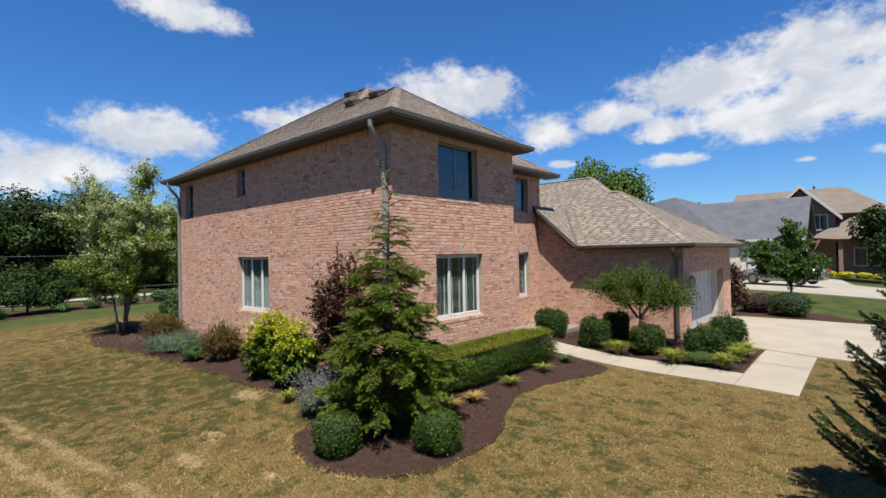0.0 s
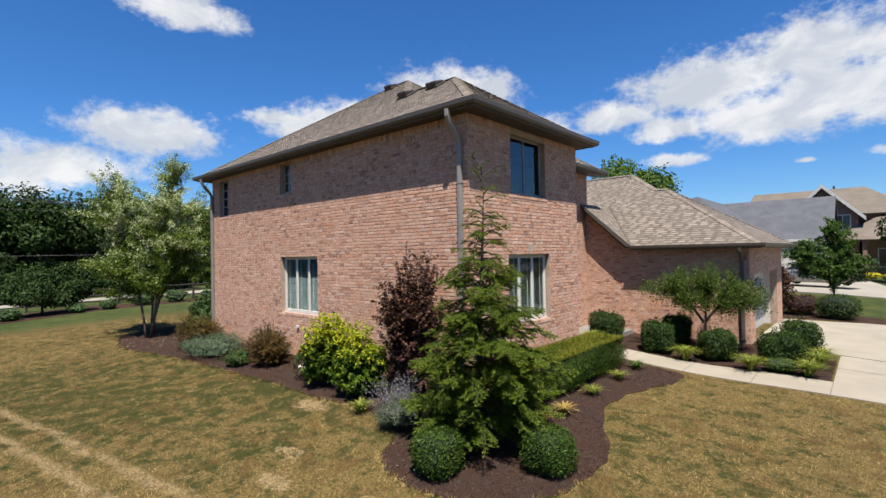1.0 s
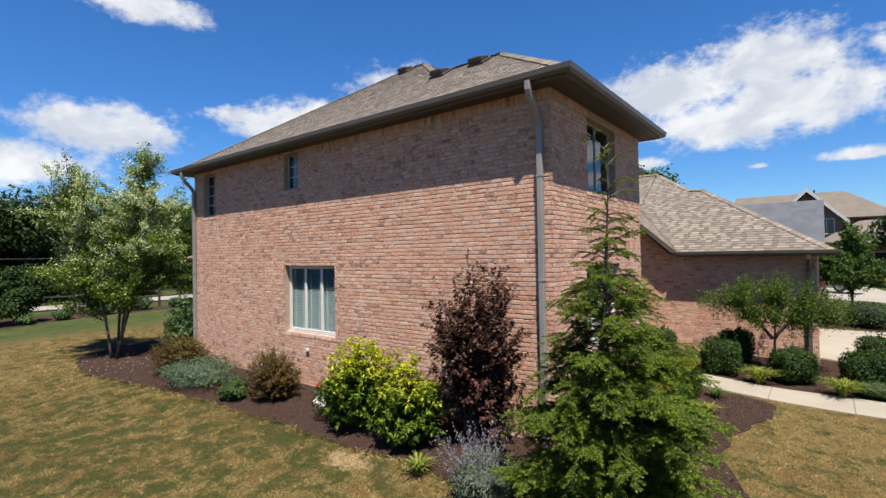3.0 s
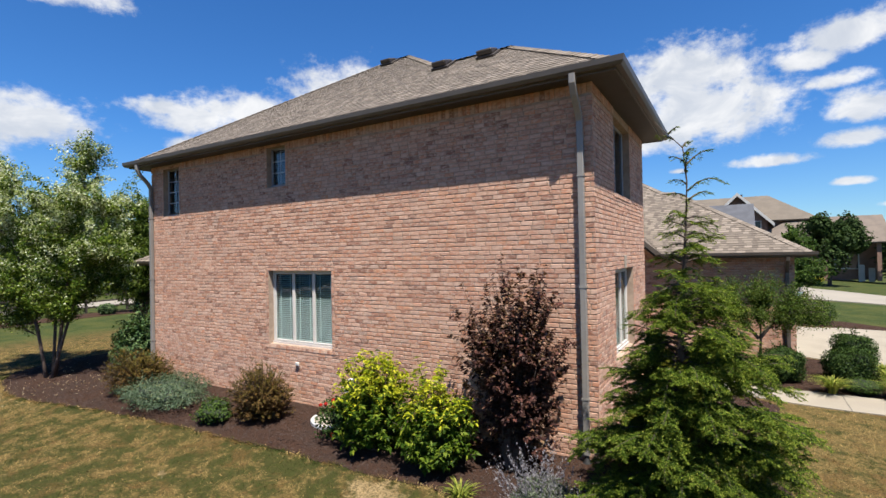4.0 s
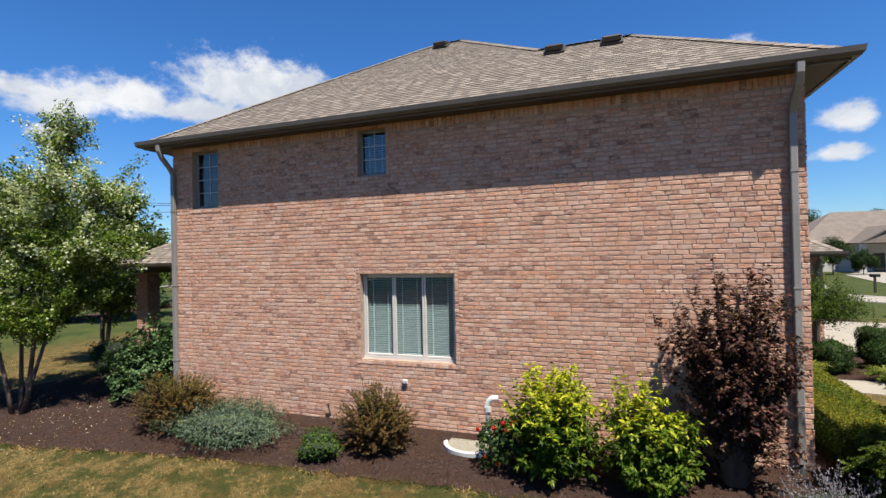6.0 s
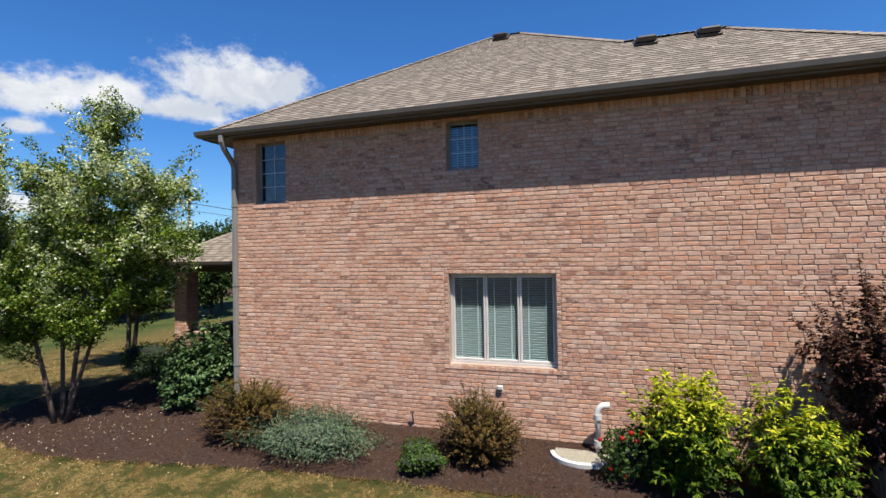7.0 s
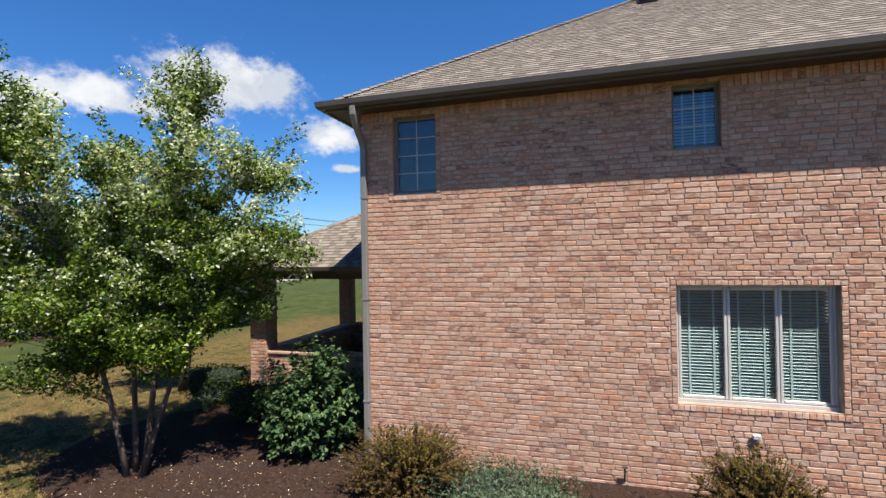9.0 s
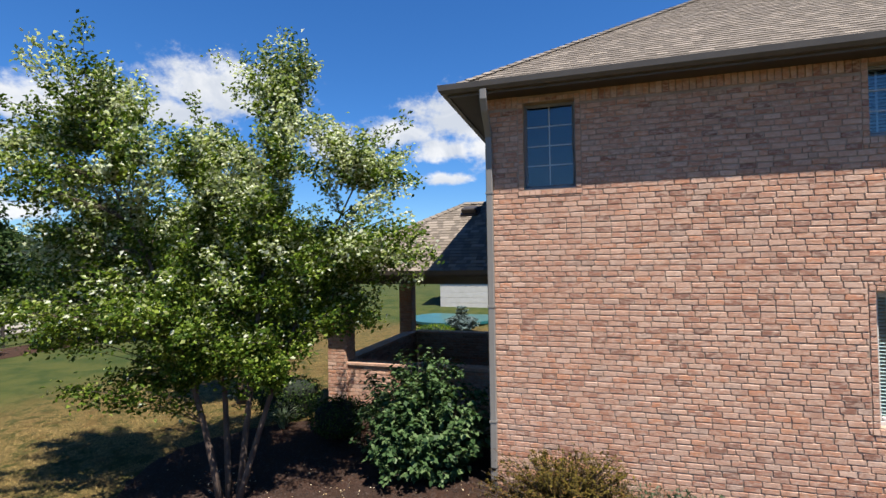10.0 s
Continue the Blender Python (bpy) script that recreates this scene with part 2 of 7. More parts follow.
M = {
    "brick": brick_material("brick_blend", False),
    "brick_single": brick_material("brick_blend_single", True),
    "mortar": grainy("mortar", (0.6, 0.44, 0.325), (0.44, 0.315, 0.225), 6.0, 0.95, 0.0, 160.0, 0.4),
    "stone": grainy("limestone", (0.55, 0.47, 0.37), (0.47, 0.40, 0.31), 9.0, 0.85),
    "shingle": islands("shingle_blend", SHINGLE_TONES, 0.92, False, 120.0, (0.17, 0.135, 0.11), 0.3, 0.4),
    "shingle_single": islands("shingle_single", SHINGLE_TONES, 0.92, True, 120.0, (0.17, 0.135, 0.11), 0.3, 0.4),
    "shingle_dark": islands("shingle_shadow_blend", SHINGLE_DARKS, 0.92, False, 120.0, (0.10, 0.08, 0.065), 0.3, 0.4),
    "shingle_dark_single": islands("shingle_shadow_single", SHINGLE_DARKS, 0.92, True, 120.0, (0.10, 0.08, 0.065), 0.3, 0.4),
    "deck": grainy("roof_felt", (0.16, 0.13, 0.10), (0.11, 0.09, 0.07), 8.0, 0.95),
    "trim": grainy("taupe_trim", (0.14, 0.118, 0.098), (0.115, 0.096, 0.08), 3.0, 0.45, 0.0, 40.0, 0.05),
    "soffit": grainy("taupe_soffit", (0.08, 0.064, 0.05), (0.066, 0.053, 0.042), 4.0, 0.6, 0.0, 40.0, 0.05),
    "pipe": grainy("grey_downpipe", (0.36, 0.335, 0.305), (0.29, 0.27, 0.245), 2.5, 0.4, 0.0, 30.0, 0.05, stretch=(1, 1, 0.25)),
    "boot": grainy("black_drain_boot", (0.02, 0.02, 0.02), (0.035, 0.033, 0.03), 9.0, 0.6),
    "vinyl": grainy("tan_vinyl_frame", (0.86, 0.8, 0.74), (0.78, 0.72, 0.66), 4.0, 0.45, 0.0, 50.0, 0.03),
    "dark_frame": grainy("grey_frame", (0.36, 0.36, 0.37), (0.29, 0.29, 0.3), 5.0, 0.45, 0.0, 50.0, 0.03),
    "muntin": grainy("pale_muntin", (0.72, 0.75, 0.78), (0.64, 0.67, 0.70), 5.0, 0.5, 0.0, 50.0, 0.02),
    "blind": grainy("white_blind", (0.9, 0.93, 0.91), (0.84, 0.87, 0.85), 5.0, 0.55, 0.0, 30.0, 0.02),
    "room": grainy("room_plaster", (0.30, 0.28, 0.25), (0.25, 0.235, 0.21), 2.0, 0.9),
    "glass": glass_material("window_glass", 0.03, (0.64, 0.83, 0.85)),
    "glass_up": glass_material("window_glass_upper", 0.085, (0.6, 0.74, 0.85)),
    "vent": grainy("brown_vent", (0.055, 0.042, 0.034), (0.075, 0.06, 0.048), 8.0, 0.5),
    "white_paint": grainy("white_paint", (0.78, 0.76, 0.72), (0.70, 0.68, 0.63), 3.0, 0.5, 0.0, 40.0, 0.04),
    "pvc": grainy("white_pvc", (0.80, 0.79, 0.76), (0.72, 0.70, 0.66), 6.0, 0.35, 0.0, 60.0, 0.03),
    "concrete": grainy("pale_concrete", (0.46, 0.40, 0.305), (0.39, 0.335, 0.255), 0.9, 0.9, 0.0, 60.0, 0.25),
    "far_concrete": grainy("street_concrete", (0.43, 0.385, 0.31), (0.37, 0.33, 0.27), 0.4, 0.9, 0.0, 20.0, 0.1),
    "bark": grainy("birch_bark", (0.19, 0.125, 0.09), (0.075, 0.05, 0.04), 9.0, 0.9, 0.0, 60.0, 0.6, stretch=(1, 1, 0.35)),
    "twig": grainy("brown_twig", (0.14, 0.10, 0.075), (0.09, 0.065, 0.05), 12.0, 0.9, 0.0, 80.0, 0.5),
    "dark_wood": grainy("weathered_fence_wood", (0.07, 0.055, 0.045), (0.042, 0.034, 0.028), 3.0, 0.9, 0.0, 40.0, 0.5),
    "metal_dark": grainy("black_metal", (0.03, 0.03, 0.03), (0.045, 0.043, 0.04), 10.0, 0.4, 0.6),
}


# ---- geometry helpers ----
rng = np.random.default_rng(7)


def mesh_from(name, verts, faces, mat, smooth=False):
    me = bpy.data.meshes.new(name)
    me.from_pydata([tuple(map(float, v)) for v in verts], [], faces)
    me.materials.append(mat)
    if smooth:
        me.polygons.foreach_set("use_smooth", [True] * len(me.polygons))
    me.update()
    return me


def mesh_quads(name, verts, mat, per=4):
    """A mesh of separate faces of `per` corners each, from an array (faces * per, 3)."""
    verts = np.asarray(verts, np.float32).reshape(-1, 3)
    count = len(verts) // per
    me = bpy.data.meshes.new(name)
    me.vertices.add(len(verts))
    me.vertices.foreach_set("co", verts.ravel())
    me.loops.add(len(verts))
    me.loops.foreach_set("vertex_index", np.arange(len(verts), dtype=np.int32))
    me.polygons.add(count)
    me.polygons.foreach_set("loop_start", np.arange(0, len(verts), per, dtype=np.int32))
    me.materials.append(mat)
    me.update(calc_edges=True)
    return me


def thing(name, at, label, category, group="", kind="", turn=0.0):
    ob = new(name)
    ob.empty_display_size = 0.1
    ob.matrix_world = pose(*at, 0, 0, turn)
    return tagged(ob, label, category, group, kind)


def part(name, bm, mat, parent, label="", smooth=False):
    """Links a bmesh (or a finished mesh) as one mesh object under a thing or a part."""
    if isinstance(bm, bmesh.types.BMesh):
        me = bpy.data.meshes.new(name)
        bm.to_mesh(me)
        bm.free()
        me.materials.append(mat)
        if smooth:
            me.polygons.foreach_set("use_smooth", [True] * len(me.polygons))
    else:
        me = bm
    ob = new(name, me)
    ob.parent = parent
    return tagged(ob, label)


def add_box(bm, x0, x1, y0, y1, z0, z1, bevel=0.0, m=None):
    made = bmesh.ops.create_cube(bm, size=1)["verts"]
    bmesh.ops.transform(bm, matrix=Matrix.LocRotScale(((x0 + x1) / 2, (y0 + y1) / 2, (z0 + z1) / 2), None, (x1 - x0, y1 - y0, z1 - z0)), verts=made)
    if bevel:
        edges = list({e for v in made for e in v.link_edges})
        made = list({v for f in bmesh.ops.bevel(bm, geom=edges, offset=bevel, segments=1, affect="EDGES", profile=0.5)["faces"] for v in f.verts} | {v for v in made if v.is_valid})
    if m is not None:
        bmesh.ops.transform(bm, matrix=m, verts=made)
    return made


def box(x0, x1, y0, y1, z0, z1, bevel=0.0):
    bm = bmesh.new()
    add_box(bm, x0, x1, y0, y1, z0, z1, bevel)
    return bm


def add_tube(bm, points, radii, sides=8):
    """A round tube through points."""
    points = [Vector(p) for p in points]
    rings = []
    for i, p in enumerate(points):
        d = (points[min(i + 1, len(points) - 1)] - points[max(i - 1, 0)]).normalized()
        q = d.to_track_quat("Z", "Y")
        r = radii[i] if hasattr(radii, "__len__") else radii
        rings.append([bm.verts.new(p + q @ Vector((r * math.cos(a), r * math.sin(a), 0))) for a in [2 * math.pi * k / sides for k in range(sides)]])
    for a, b in zip(rings, rings[1:]):
        for k in range(sides):
            bm.faces.new((a[k], a[(k + 1) % sides], b[(k + 1) % sides], b[k]))
    bm.faces.new(rings[0][::-1])
    bm.faces.new(rings[-1])


def tube(points, radii, sides=8):
    bm = bmesh.new()
    add_tube(bm, points, radii, sides)
    return bm


def add_sweep(bm, profile, points, up=(0, 0, 1)):
    """A closed profile (sideways, up) swept along points with mitred corners in plan."""
    points = [Vector(p) for p in points]
    rings = []
    for i, p in enumerate(points):
        a = (p - points[i - 1]).normalized() if i else (points[1] - p).normalized()
        b = (points[i + 1] - p).normalized() if i + 1 < len(points) else a
        side_a, side_b = a.cross(Vector(up)).normalized(), b.cross(Vector(up)).normalized()
        side = (side_a + side_b).normalized()
        side /= max(0.3, side.dot(side_a))
        rings.append([bm.verts.new(p + side * s + Vector(up) * h) for s, h in profile])
    n = len(profile)
    for a, b in zip(rings, rings[1:]):
        for k in range(n):
            bm.faces.new((a[k], a[(k + 1) % n], b[(k + 1) % n], b[k]))
    bm.faces.new(rings[0][::-1])
    bm.faces.new(rings[-1])


def slab(poly, thick):
    """A flat polygon in space thickened downwards along its normal."""
    bm = bmesh.new()
    top = [bm.verts.new(p) for p in poly]
    f = bm.faces.new(top)
    f.normal_update()
    n = f.normal.copy()
    low = [bm.verts.new(v.co - n * thick) for v in top]
    bm.faces.new(low[::-1])
    for i in range(len(top)):
        j = (i + 1) % len(top)
        bm.faces.new((top[j], top[i], low[i], low[j]))
    bmesh.ops.recalc_face_normals(bm, faces=bm.faces)
    return bm


def prism(outline, y0, y1):
    """A body with an outline in x and z, from y0 to y1."""
    bm = bmesh.new()
    a, b = [[bm.verts.new((x, y, z)) for x, z in outline] for y in (y0, y1)]
    bm.faces.new(a)
    bm.faces.new(b[::-1])
    for i in range(len(a)):
        j = (i + 1) % len(a)
        bm.faces.new((a[j], a[i], b[i], b[j]))
    bmesh.ops.recalc_face_normals(bm, faces=bm.faces)
    return bm


# ---- ground ----
def smooth01(a, b, v):
    t = np.clip((v - a) / (b - a), 0, 1)
    return t * t * (3 - 2 * t)


def ground_z(x, y):
    x, y = np.asarray(x, float), np.asarray(y, float)
    dist = np.full(np.broadcast(x, y).shape, 1e9)
    for x0, x1, y0, y1 in ((-18.85, -7.36, 6.75, 15.8), (-14.0, -4.25, 15.65, 22.0), (-22.6, -18.8, 8.8, 13.6)):
        dx, dy = np.maximum(np.maximum(x0 - x, x - x1), 0), np.maximum(np.maximum(y0 - y, y - y1), 0)
        dist = np.minimum(dist, np.hypot(dx, dy))
    fall = 0.42 + 0.14 * smooth01(8.0, 3.0, y)
    z = -fall * (1 - np.exp(-dist / 3.2))
    z = z + 0.75 * smooth01(24, 36, y) * smooth01(10, -6, x)
    far = np.hypot(x + 8, y - 8)
    z = z + 0.02 * np.sin(x * 0.9 + 1) * np.cos(y * 0.8) * smooth01(1, 4, dist) - 0.5 * smooth01(25, 70, far) * smooth01(30, 5, y)
    return z


def gz(x, y):
    return float(ground_z(x, y))


def axis_steps(c, fine, near, far):
    steps, v, d = [0.0], 0.0, fine
    while v < far:
        if v > near:
            d *= 1.22
        v += d
        steps.append(v)
    half = np.array(steps)
    return c + np.concatenate([-half[:0:-1], half])


def worn_track(n, vec):
    """Two straight worn wheel tracks across the south lawn."""
    pos = n.n("ShaderNodeSeparateXYZ")
    n.link(vec, pos.inputs[0])
    wob = n.math("MULTIPLY_ADD", n.noise(1.3, 4.0, 0.65, vec), 0.5, -0.25)
    off = n.math("ADD", n.math("ADD", pos.outputs[1], n.math("MULTIPLY", pos.outputs[0], TRACK[0])), wob)
    both = None
    for c in TRACK[1:]:
        d = n.math("ABSOLUTE", n.math("SUBTRACT", off, c))
        f = n.step(d, 0.15, 0.03)
        both = f if both is None else n.math("MAXIMUM", both, f)
    both = n.math("MULTIPLY", both, n.step(n.noise(3.0, 4.0, 0.65, vec), 0.34, 0.52, 0.15, 0.75))
    for x, y, size in BARE:
        dx, dy = n.math("SUBTRACT", pos.outputs[0], x), n.math("SUBTRACT", pos.outputs[1], y)
        d = n.math("SQRT", n.math("ADD", n.math("MULTIPLY", n.math("MULTIPLY", dx, dx), 0.3), n.math("MULTIPLY", dy, dy)))
        d = n.math("ADD", d, n.math("MULTIPLY_ADD", n.noise(5.0, 4.0, 0.7, vec), 0.9, -0.45))
        both = n.math("MAXIMUM", both, n.step(d, size, size * 0.4, 0.0, 0.95))
    return both


def dryness(n, vec):
    """How far the grass has dried out, in drifts, patches and small tufts."""
    broad, mid, small = n.noise(0.22, 3.0, 0.6, vec), n.noise(2.6, 6.0, 0.72, vec, 0.2), n.noise(13.0, 5.0, 0.7, vec)
    f = n.math("ADD", n.math("MULTIPLY", broad, 0.14), n.math("MULTIPLY", mid, 0.64))
    pos = n.n("ShaderNodeSeparateXYZ")
    n.link(vec, pos.inputs[0])
    drift = n.math("ADD", pos.outputs[0], n.math("MULTIPLY_ADD", n.noise(0.12, 3.0, 0.6, vec, 0.5), 24.0, -12.0))
    f = n.math("ADD", f, n.math("ADD", n.step(drift, -14.0, -3.0, -0.03, 0.045), n.step(drift, -13.0, -22.0, 0.0, 0.06)))
    near = n.math("MULTIPLY_ADD", pos.outputs[0], TRACK[0], pos.outputs[1])
    f = n.math("ADD", f, n.step(near, 3.5, 2.4, 0.0, 0.045))
    return n.math("ADD", f, n.math("MULTIPLY", small, 0.25))


def russet(n, vec):
    """Patches where dead stalks show through."""
    return n.step(n.noise(1.9, 6.0, 0.7, vec, 0.5), 0.5, 0.64, 0.0, 0.7)


TRACK = (-0.154, 3.305, 2.72)
BARE = ((-10.0, 4.95, 0.3), (-8.5, 3.5, 0.14), (-7.9, 2.95, 0.22), (-6.4, 3.45, 0.12))


def build_ground():
    xs, ys = axis_steps(-8.0, 0.5, 18.0, 2500.0), axis_steps(10.0, 0.5, 18.0, 2500.0)
    gx, gy = np.meshgrid(xs, ys)
    pts = np.stack([gx, gy, ground_z(gx, gy)], -1).reshape(-1, 3)
    nx = len(xs)
    faces = [(j * nx + i, j * nx + i + 1, (j + 1) * nx + i + 1, (j + 1) * nx + i) for j in range(len(ys) - 1) for i in range(nx - 1)]
    m, n, b = material("dry_lawn")
    vec = n.n("ShaderNodeNewGeometry").outputs["Position"]
    fine = n.noise(28.0, 5.0, 0.7, vec)
    dry = n.step(dryness(n, vec), 0.46, 0.575)
    col = n.mix(dry, LAWN_GREEN, LAWN_DRY)
    col = n.mix(russet(n, vec), col, (0.11, 0.06, 0.02))
    col = n.mix(worn_track(n, vec), col, (0.29, 0.205, 0.105))
    col = n.mix(n.step(n.noise(2.6, 5.0, 0.7, vec, 0.4), 0.54, 0.68, 0.0, 0.6), col, (0.085, 0.05, 0.016))
    col = n.mix(n.step(n.noise(0.8, 5.0, 0.7, vec, 0.6), 0.66, 0.72, 0.0, 0.8), col, (0.27, 0.2, 0.12))
    col = n.mix(n.step(fine, 0.35, 0.65, 0.0, 0.8), col, (0.03, 0.026, 0.008))
    pos = n.n("ShaderNodeSeparateXYZ")
    n.link(vec, pos.inputs[0])
    # Greener grass further off, its tone darkened to include the tree shadows there.
    lush = n.math("MAXIMUM", n.step(pos.outputs[0], -30.0, -33.5), n.step(pos.outputs[1], 24.0, 27.0))
    shaded_green = n.mix(n.step(n.noise(1.1, 5.0, 0.65, vec), 0.35, 0.65), (0.02, 0.037, 0.008), (0.05, 0.058, 0.014))
    col = n.mix(n.math("MULTIPLY", lush, 0.93), col, shaded_green)
    n.link(col, b.inputs["Base Color"])
    b.inputs["Roughness"].default_value = 0.95
    b.inputs["Specular IOR Level"].default_value = 0.15
    bump(n, b, fine, 0.8, 0.03)
    tagged(new("ground", mesh_from("ground", pts, faces, m, True)), "dry patchy lawn with tan and olive grass", "lawn", kind="structure")


LAWN_GREEN, LAWN_DRY = (0.036, 0.041, 0.008), (0.155, 0.105, 0.036)
build_ground()


def inside(poly, x, y):
    """Which points (arrays) lie in a polygon in plan."""
    x, y = np.asarray(x), np.asarray(y)
    hit = np.zeros(x.shape, bool)
    for (x0, y0), (x1, y1) in zip(poly, poly[1:] + poly[:1]):
        cross = (y0 > y) != (y1 > y)
        with np.errstate(divide="ignore", invalid="ignore"):
            hit ^= cross & (x < (x1 - x0) * (y - y0) / (y1 - y0) + x0)
    return hit


def round_poly(points, times=2):
    for _ in range(times):
        out = []
        for (ax, ay), (bx, by) in zip(points, points[1:] + points[:1]):
            out += [(0.75 * ax + 0.25 * bx, 0.75 * ay + 0.25 * by), (0.25 * ax + 0.75 * bx, 0.25 * ay + 0.75 * by)]
        points = out
    return points


def ragged(poly, seed, amount=0.045, step=0.14):
    """The same outline with an uneven, hand-cut edge."""
    r = np.random.default_rng(seed)
    out = []
    for (ax, ay), (bx, by) in zip(poly, poly[1:] + poly[:1]):
        n = max(1, int(math.hypot(bx - ax, by - ay) / step))
        out += [(ax + (bx - ax) * i / n + r.normal() * amount * 0.6, ay + (by - ay) * i / n + r.normal() * amount * 0.6) for i in range(n)]
    return out


def draped(poly, lift, cell=0.4, skirt=0.06):
    """A sheet over the ground inside a polygon in plan."""
    bm = bmesh.new()
    face = bm.faces.new([bm.verts.new((x, y, 0)) for x, y in poly])
    lo, hi = np.min(poly, 0), np.max(poly, 0)
    for axis in (0, 1):
        for v in np.arange(lo[axis] + cell, hi[axis], cell):
            no = [0, 0, 0]
            no[axis] = 1
            co = [0, 0, 0]
            co[axis] = v
            bmesh.ops.bisect_plane(bm, geom=bm.verts[:] + bm.edges[:] + bm.faces[:], plane_co=co, plane_no=no)
    for v in bm.verts:
        v.co.z = gz(v.co.x, v.co.y) + lift
    for f in bm.faces:
        if f.normal.z < 0:
            f.normal_flip()
    rim = [e for e in bm.edges if e.is_boundary]
    made = bmesh.ops.extrude_edge_only(bm, edges=rim)["geom"]
    for v in made:
        if isinstance(v, bmesh.types.BMVert):
            v.co.z -= skirt + lift
    return bm


SOUTH_BED = ragged(round_poly([
    (-22.4, 8.8), (-24.0, 8.4), (-25.0, 7.0), (-24.4, 5.4), (-22.6, 4.7), (-20.3, 4.5), (-18.2, 4.8), (-16.1, 5.0), (-14.2, 5.12), (-12.3, 5.2),
    (-11.0, 5.22), (-10.0, 5.21), (-9.0, 5.32), (-8.1, 5.2), (-7.4, 4.85), (-7.25, 4.3), (-6.75, 4.0), (-5.9, 3.97), (-5.15, 4.2), (-4.65, 4.8), (-4.45, 5.6), (-4.55, 6.6),
    (-5.1, 7.5), (-5.45, 8.4), (-5.4, 9.4), (-5.1, 10.3), (-4.9, 11.2), (-5.0, 12.05), (-8.0, 12.05), (-8.6, 9.0), (-8.6, 7.4), (-12.0, 7.2), (-18.0, 7.2), (-19.2, 8.9)]), 31)
DRIVE_BED = [(-4.9, 24.75), (0.4, 24.75), (0.1, 25.4), (-1.4, 26.6), (-3.2, 27.2), (-5.0, 27.0)]
GARAGE_BED = [(-9.2, 13.25), (-2.35, 13.25), (-2.35, 16.2), (-4.3, 16.2), (-4.4, 15.8), (-9.2, 15.8)]
WALK = [(-9.2, 12.1), (-1.15, 12.1), (-1.15, 16.3), (-2.3, 16.3), (-2.3, 13.2), (-9.2, 13.2)]
DRIVE = [(-4.3, 16.35), (9.0, 16.35), (11.5, 14.5), (11.5, 26.6), (9.0, 24.6), (-2.0, 24.6), (-4.3, 23.2)]
STREET = [(11.5, -200), (19.5, -200), (19.5, 45), (23.0, 60), (30.0, 72), (60, 90), (58, 97), (24.0, 82), (14.5, 66), (11.5, 48)]
NEIGHBOUR_DRIVE = [(-12.0, 47.0), (-12.0, 34.5), (-4.0, 33.2), (4.0, 32.4), (11.5, 30.5), (11.5, 36.5), (4.0, 37.0), (-1.0, 41.0), (-2.0, 47.0)]


def mulch_material():
    m, n, b = material("bark_mulch")
    vec = n.n("ShaderNodeNewGeometry").outputs["Position"]
    f, g = n.noise(45.0, 5.0, 0.7, vec), n.noise(2.0, 4.0, 0.6, vec)
    col = n.mix(n.step(f, 0.3, 0.7), (0.027, 0.014, 0.0095), (0.07, 0.039, 0.027))
    col = n.mix(n.step(g, 0.4, 0.7, 0.0, 0.5), col, (0.04, 0.029, 0.025))
    n.link(col, b.inputs["Base Color"])
    b.inputs["Roughness"].default_value = 1.0
    b.inputs["Specular IOR Level"].default_value = 0.08
    bump(n, b, f, 1.0, 0.04)
    return m


M["mulch"] = mulch_material()
M["chips"] = islands("mulch_chips", [(0.0, (0.028, 0.017, 0.011)), (0.5, (0.054, 0.031, 0.022)), (0.993, (0.08, 0.05, 0.037)), (0.998, (0.13, 0.095, 0.07)), (1.0, (0.24, 0.18, 0.13))], 0.95, depth=0)


def mulch_bed(name, poly, label, chips, avoid=None):
    bed = tagged(new(name, None), label, "mulch bed", kind="structure")
    part("soil", draped(poly, 0.014, 0.35, 0.05), M["mulch"], bed)
    lo, hi = np.min(poly, 0), np.max(poly, 0)
    x, y = rng.uniform(lo[0], hi[0], chips * 3), rng.uniform(lo[1], hi[1], chips * 3)
    ok = inside(poly, x, y)
    x, y = x[ok][:chips], y[ok][:chips]
    n = len(x)
    c = np.stack([x, y, ground_z(x, y) + 0.02], -1)
    a = rng.uniform(0, 2 * np.pi, n)
    length, width = rng.uniform(0.008, 0.028, n), rng.uniform(0.004, 0.009, n)
    u = np.stack([np.cos(a), np.sin(a), rng.uniform(-0.5, 0.5, n)], -1) * length[:, None]
    v = np.stack([-np.sin(a), np.cos(a), rng.uniform(-0.5, 0.5, n)], -1) * width[:, None]
    me = mesh_quads("bark_chips", np.stack([c - u - v, c + u - v, c + u + v, c - u + v], 1), M["chips"])
    tagged(part("bark_chips", me, None, bed), kind="stuff")
    return bed


mulch_bed("mulch_bed_south", SOUTH_BED, "dark brown bark mulch bed along the brick wall", 26000)
mulch_bed("mulch_bed_drive", DRIVE_BED, "dark brown bark mulch strip beside the driveway", 1500)
mulch_bed("mulch_bed_garage", GARAGE_BED, "dark brown bark mulch bed beside the front walk", 6000)


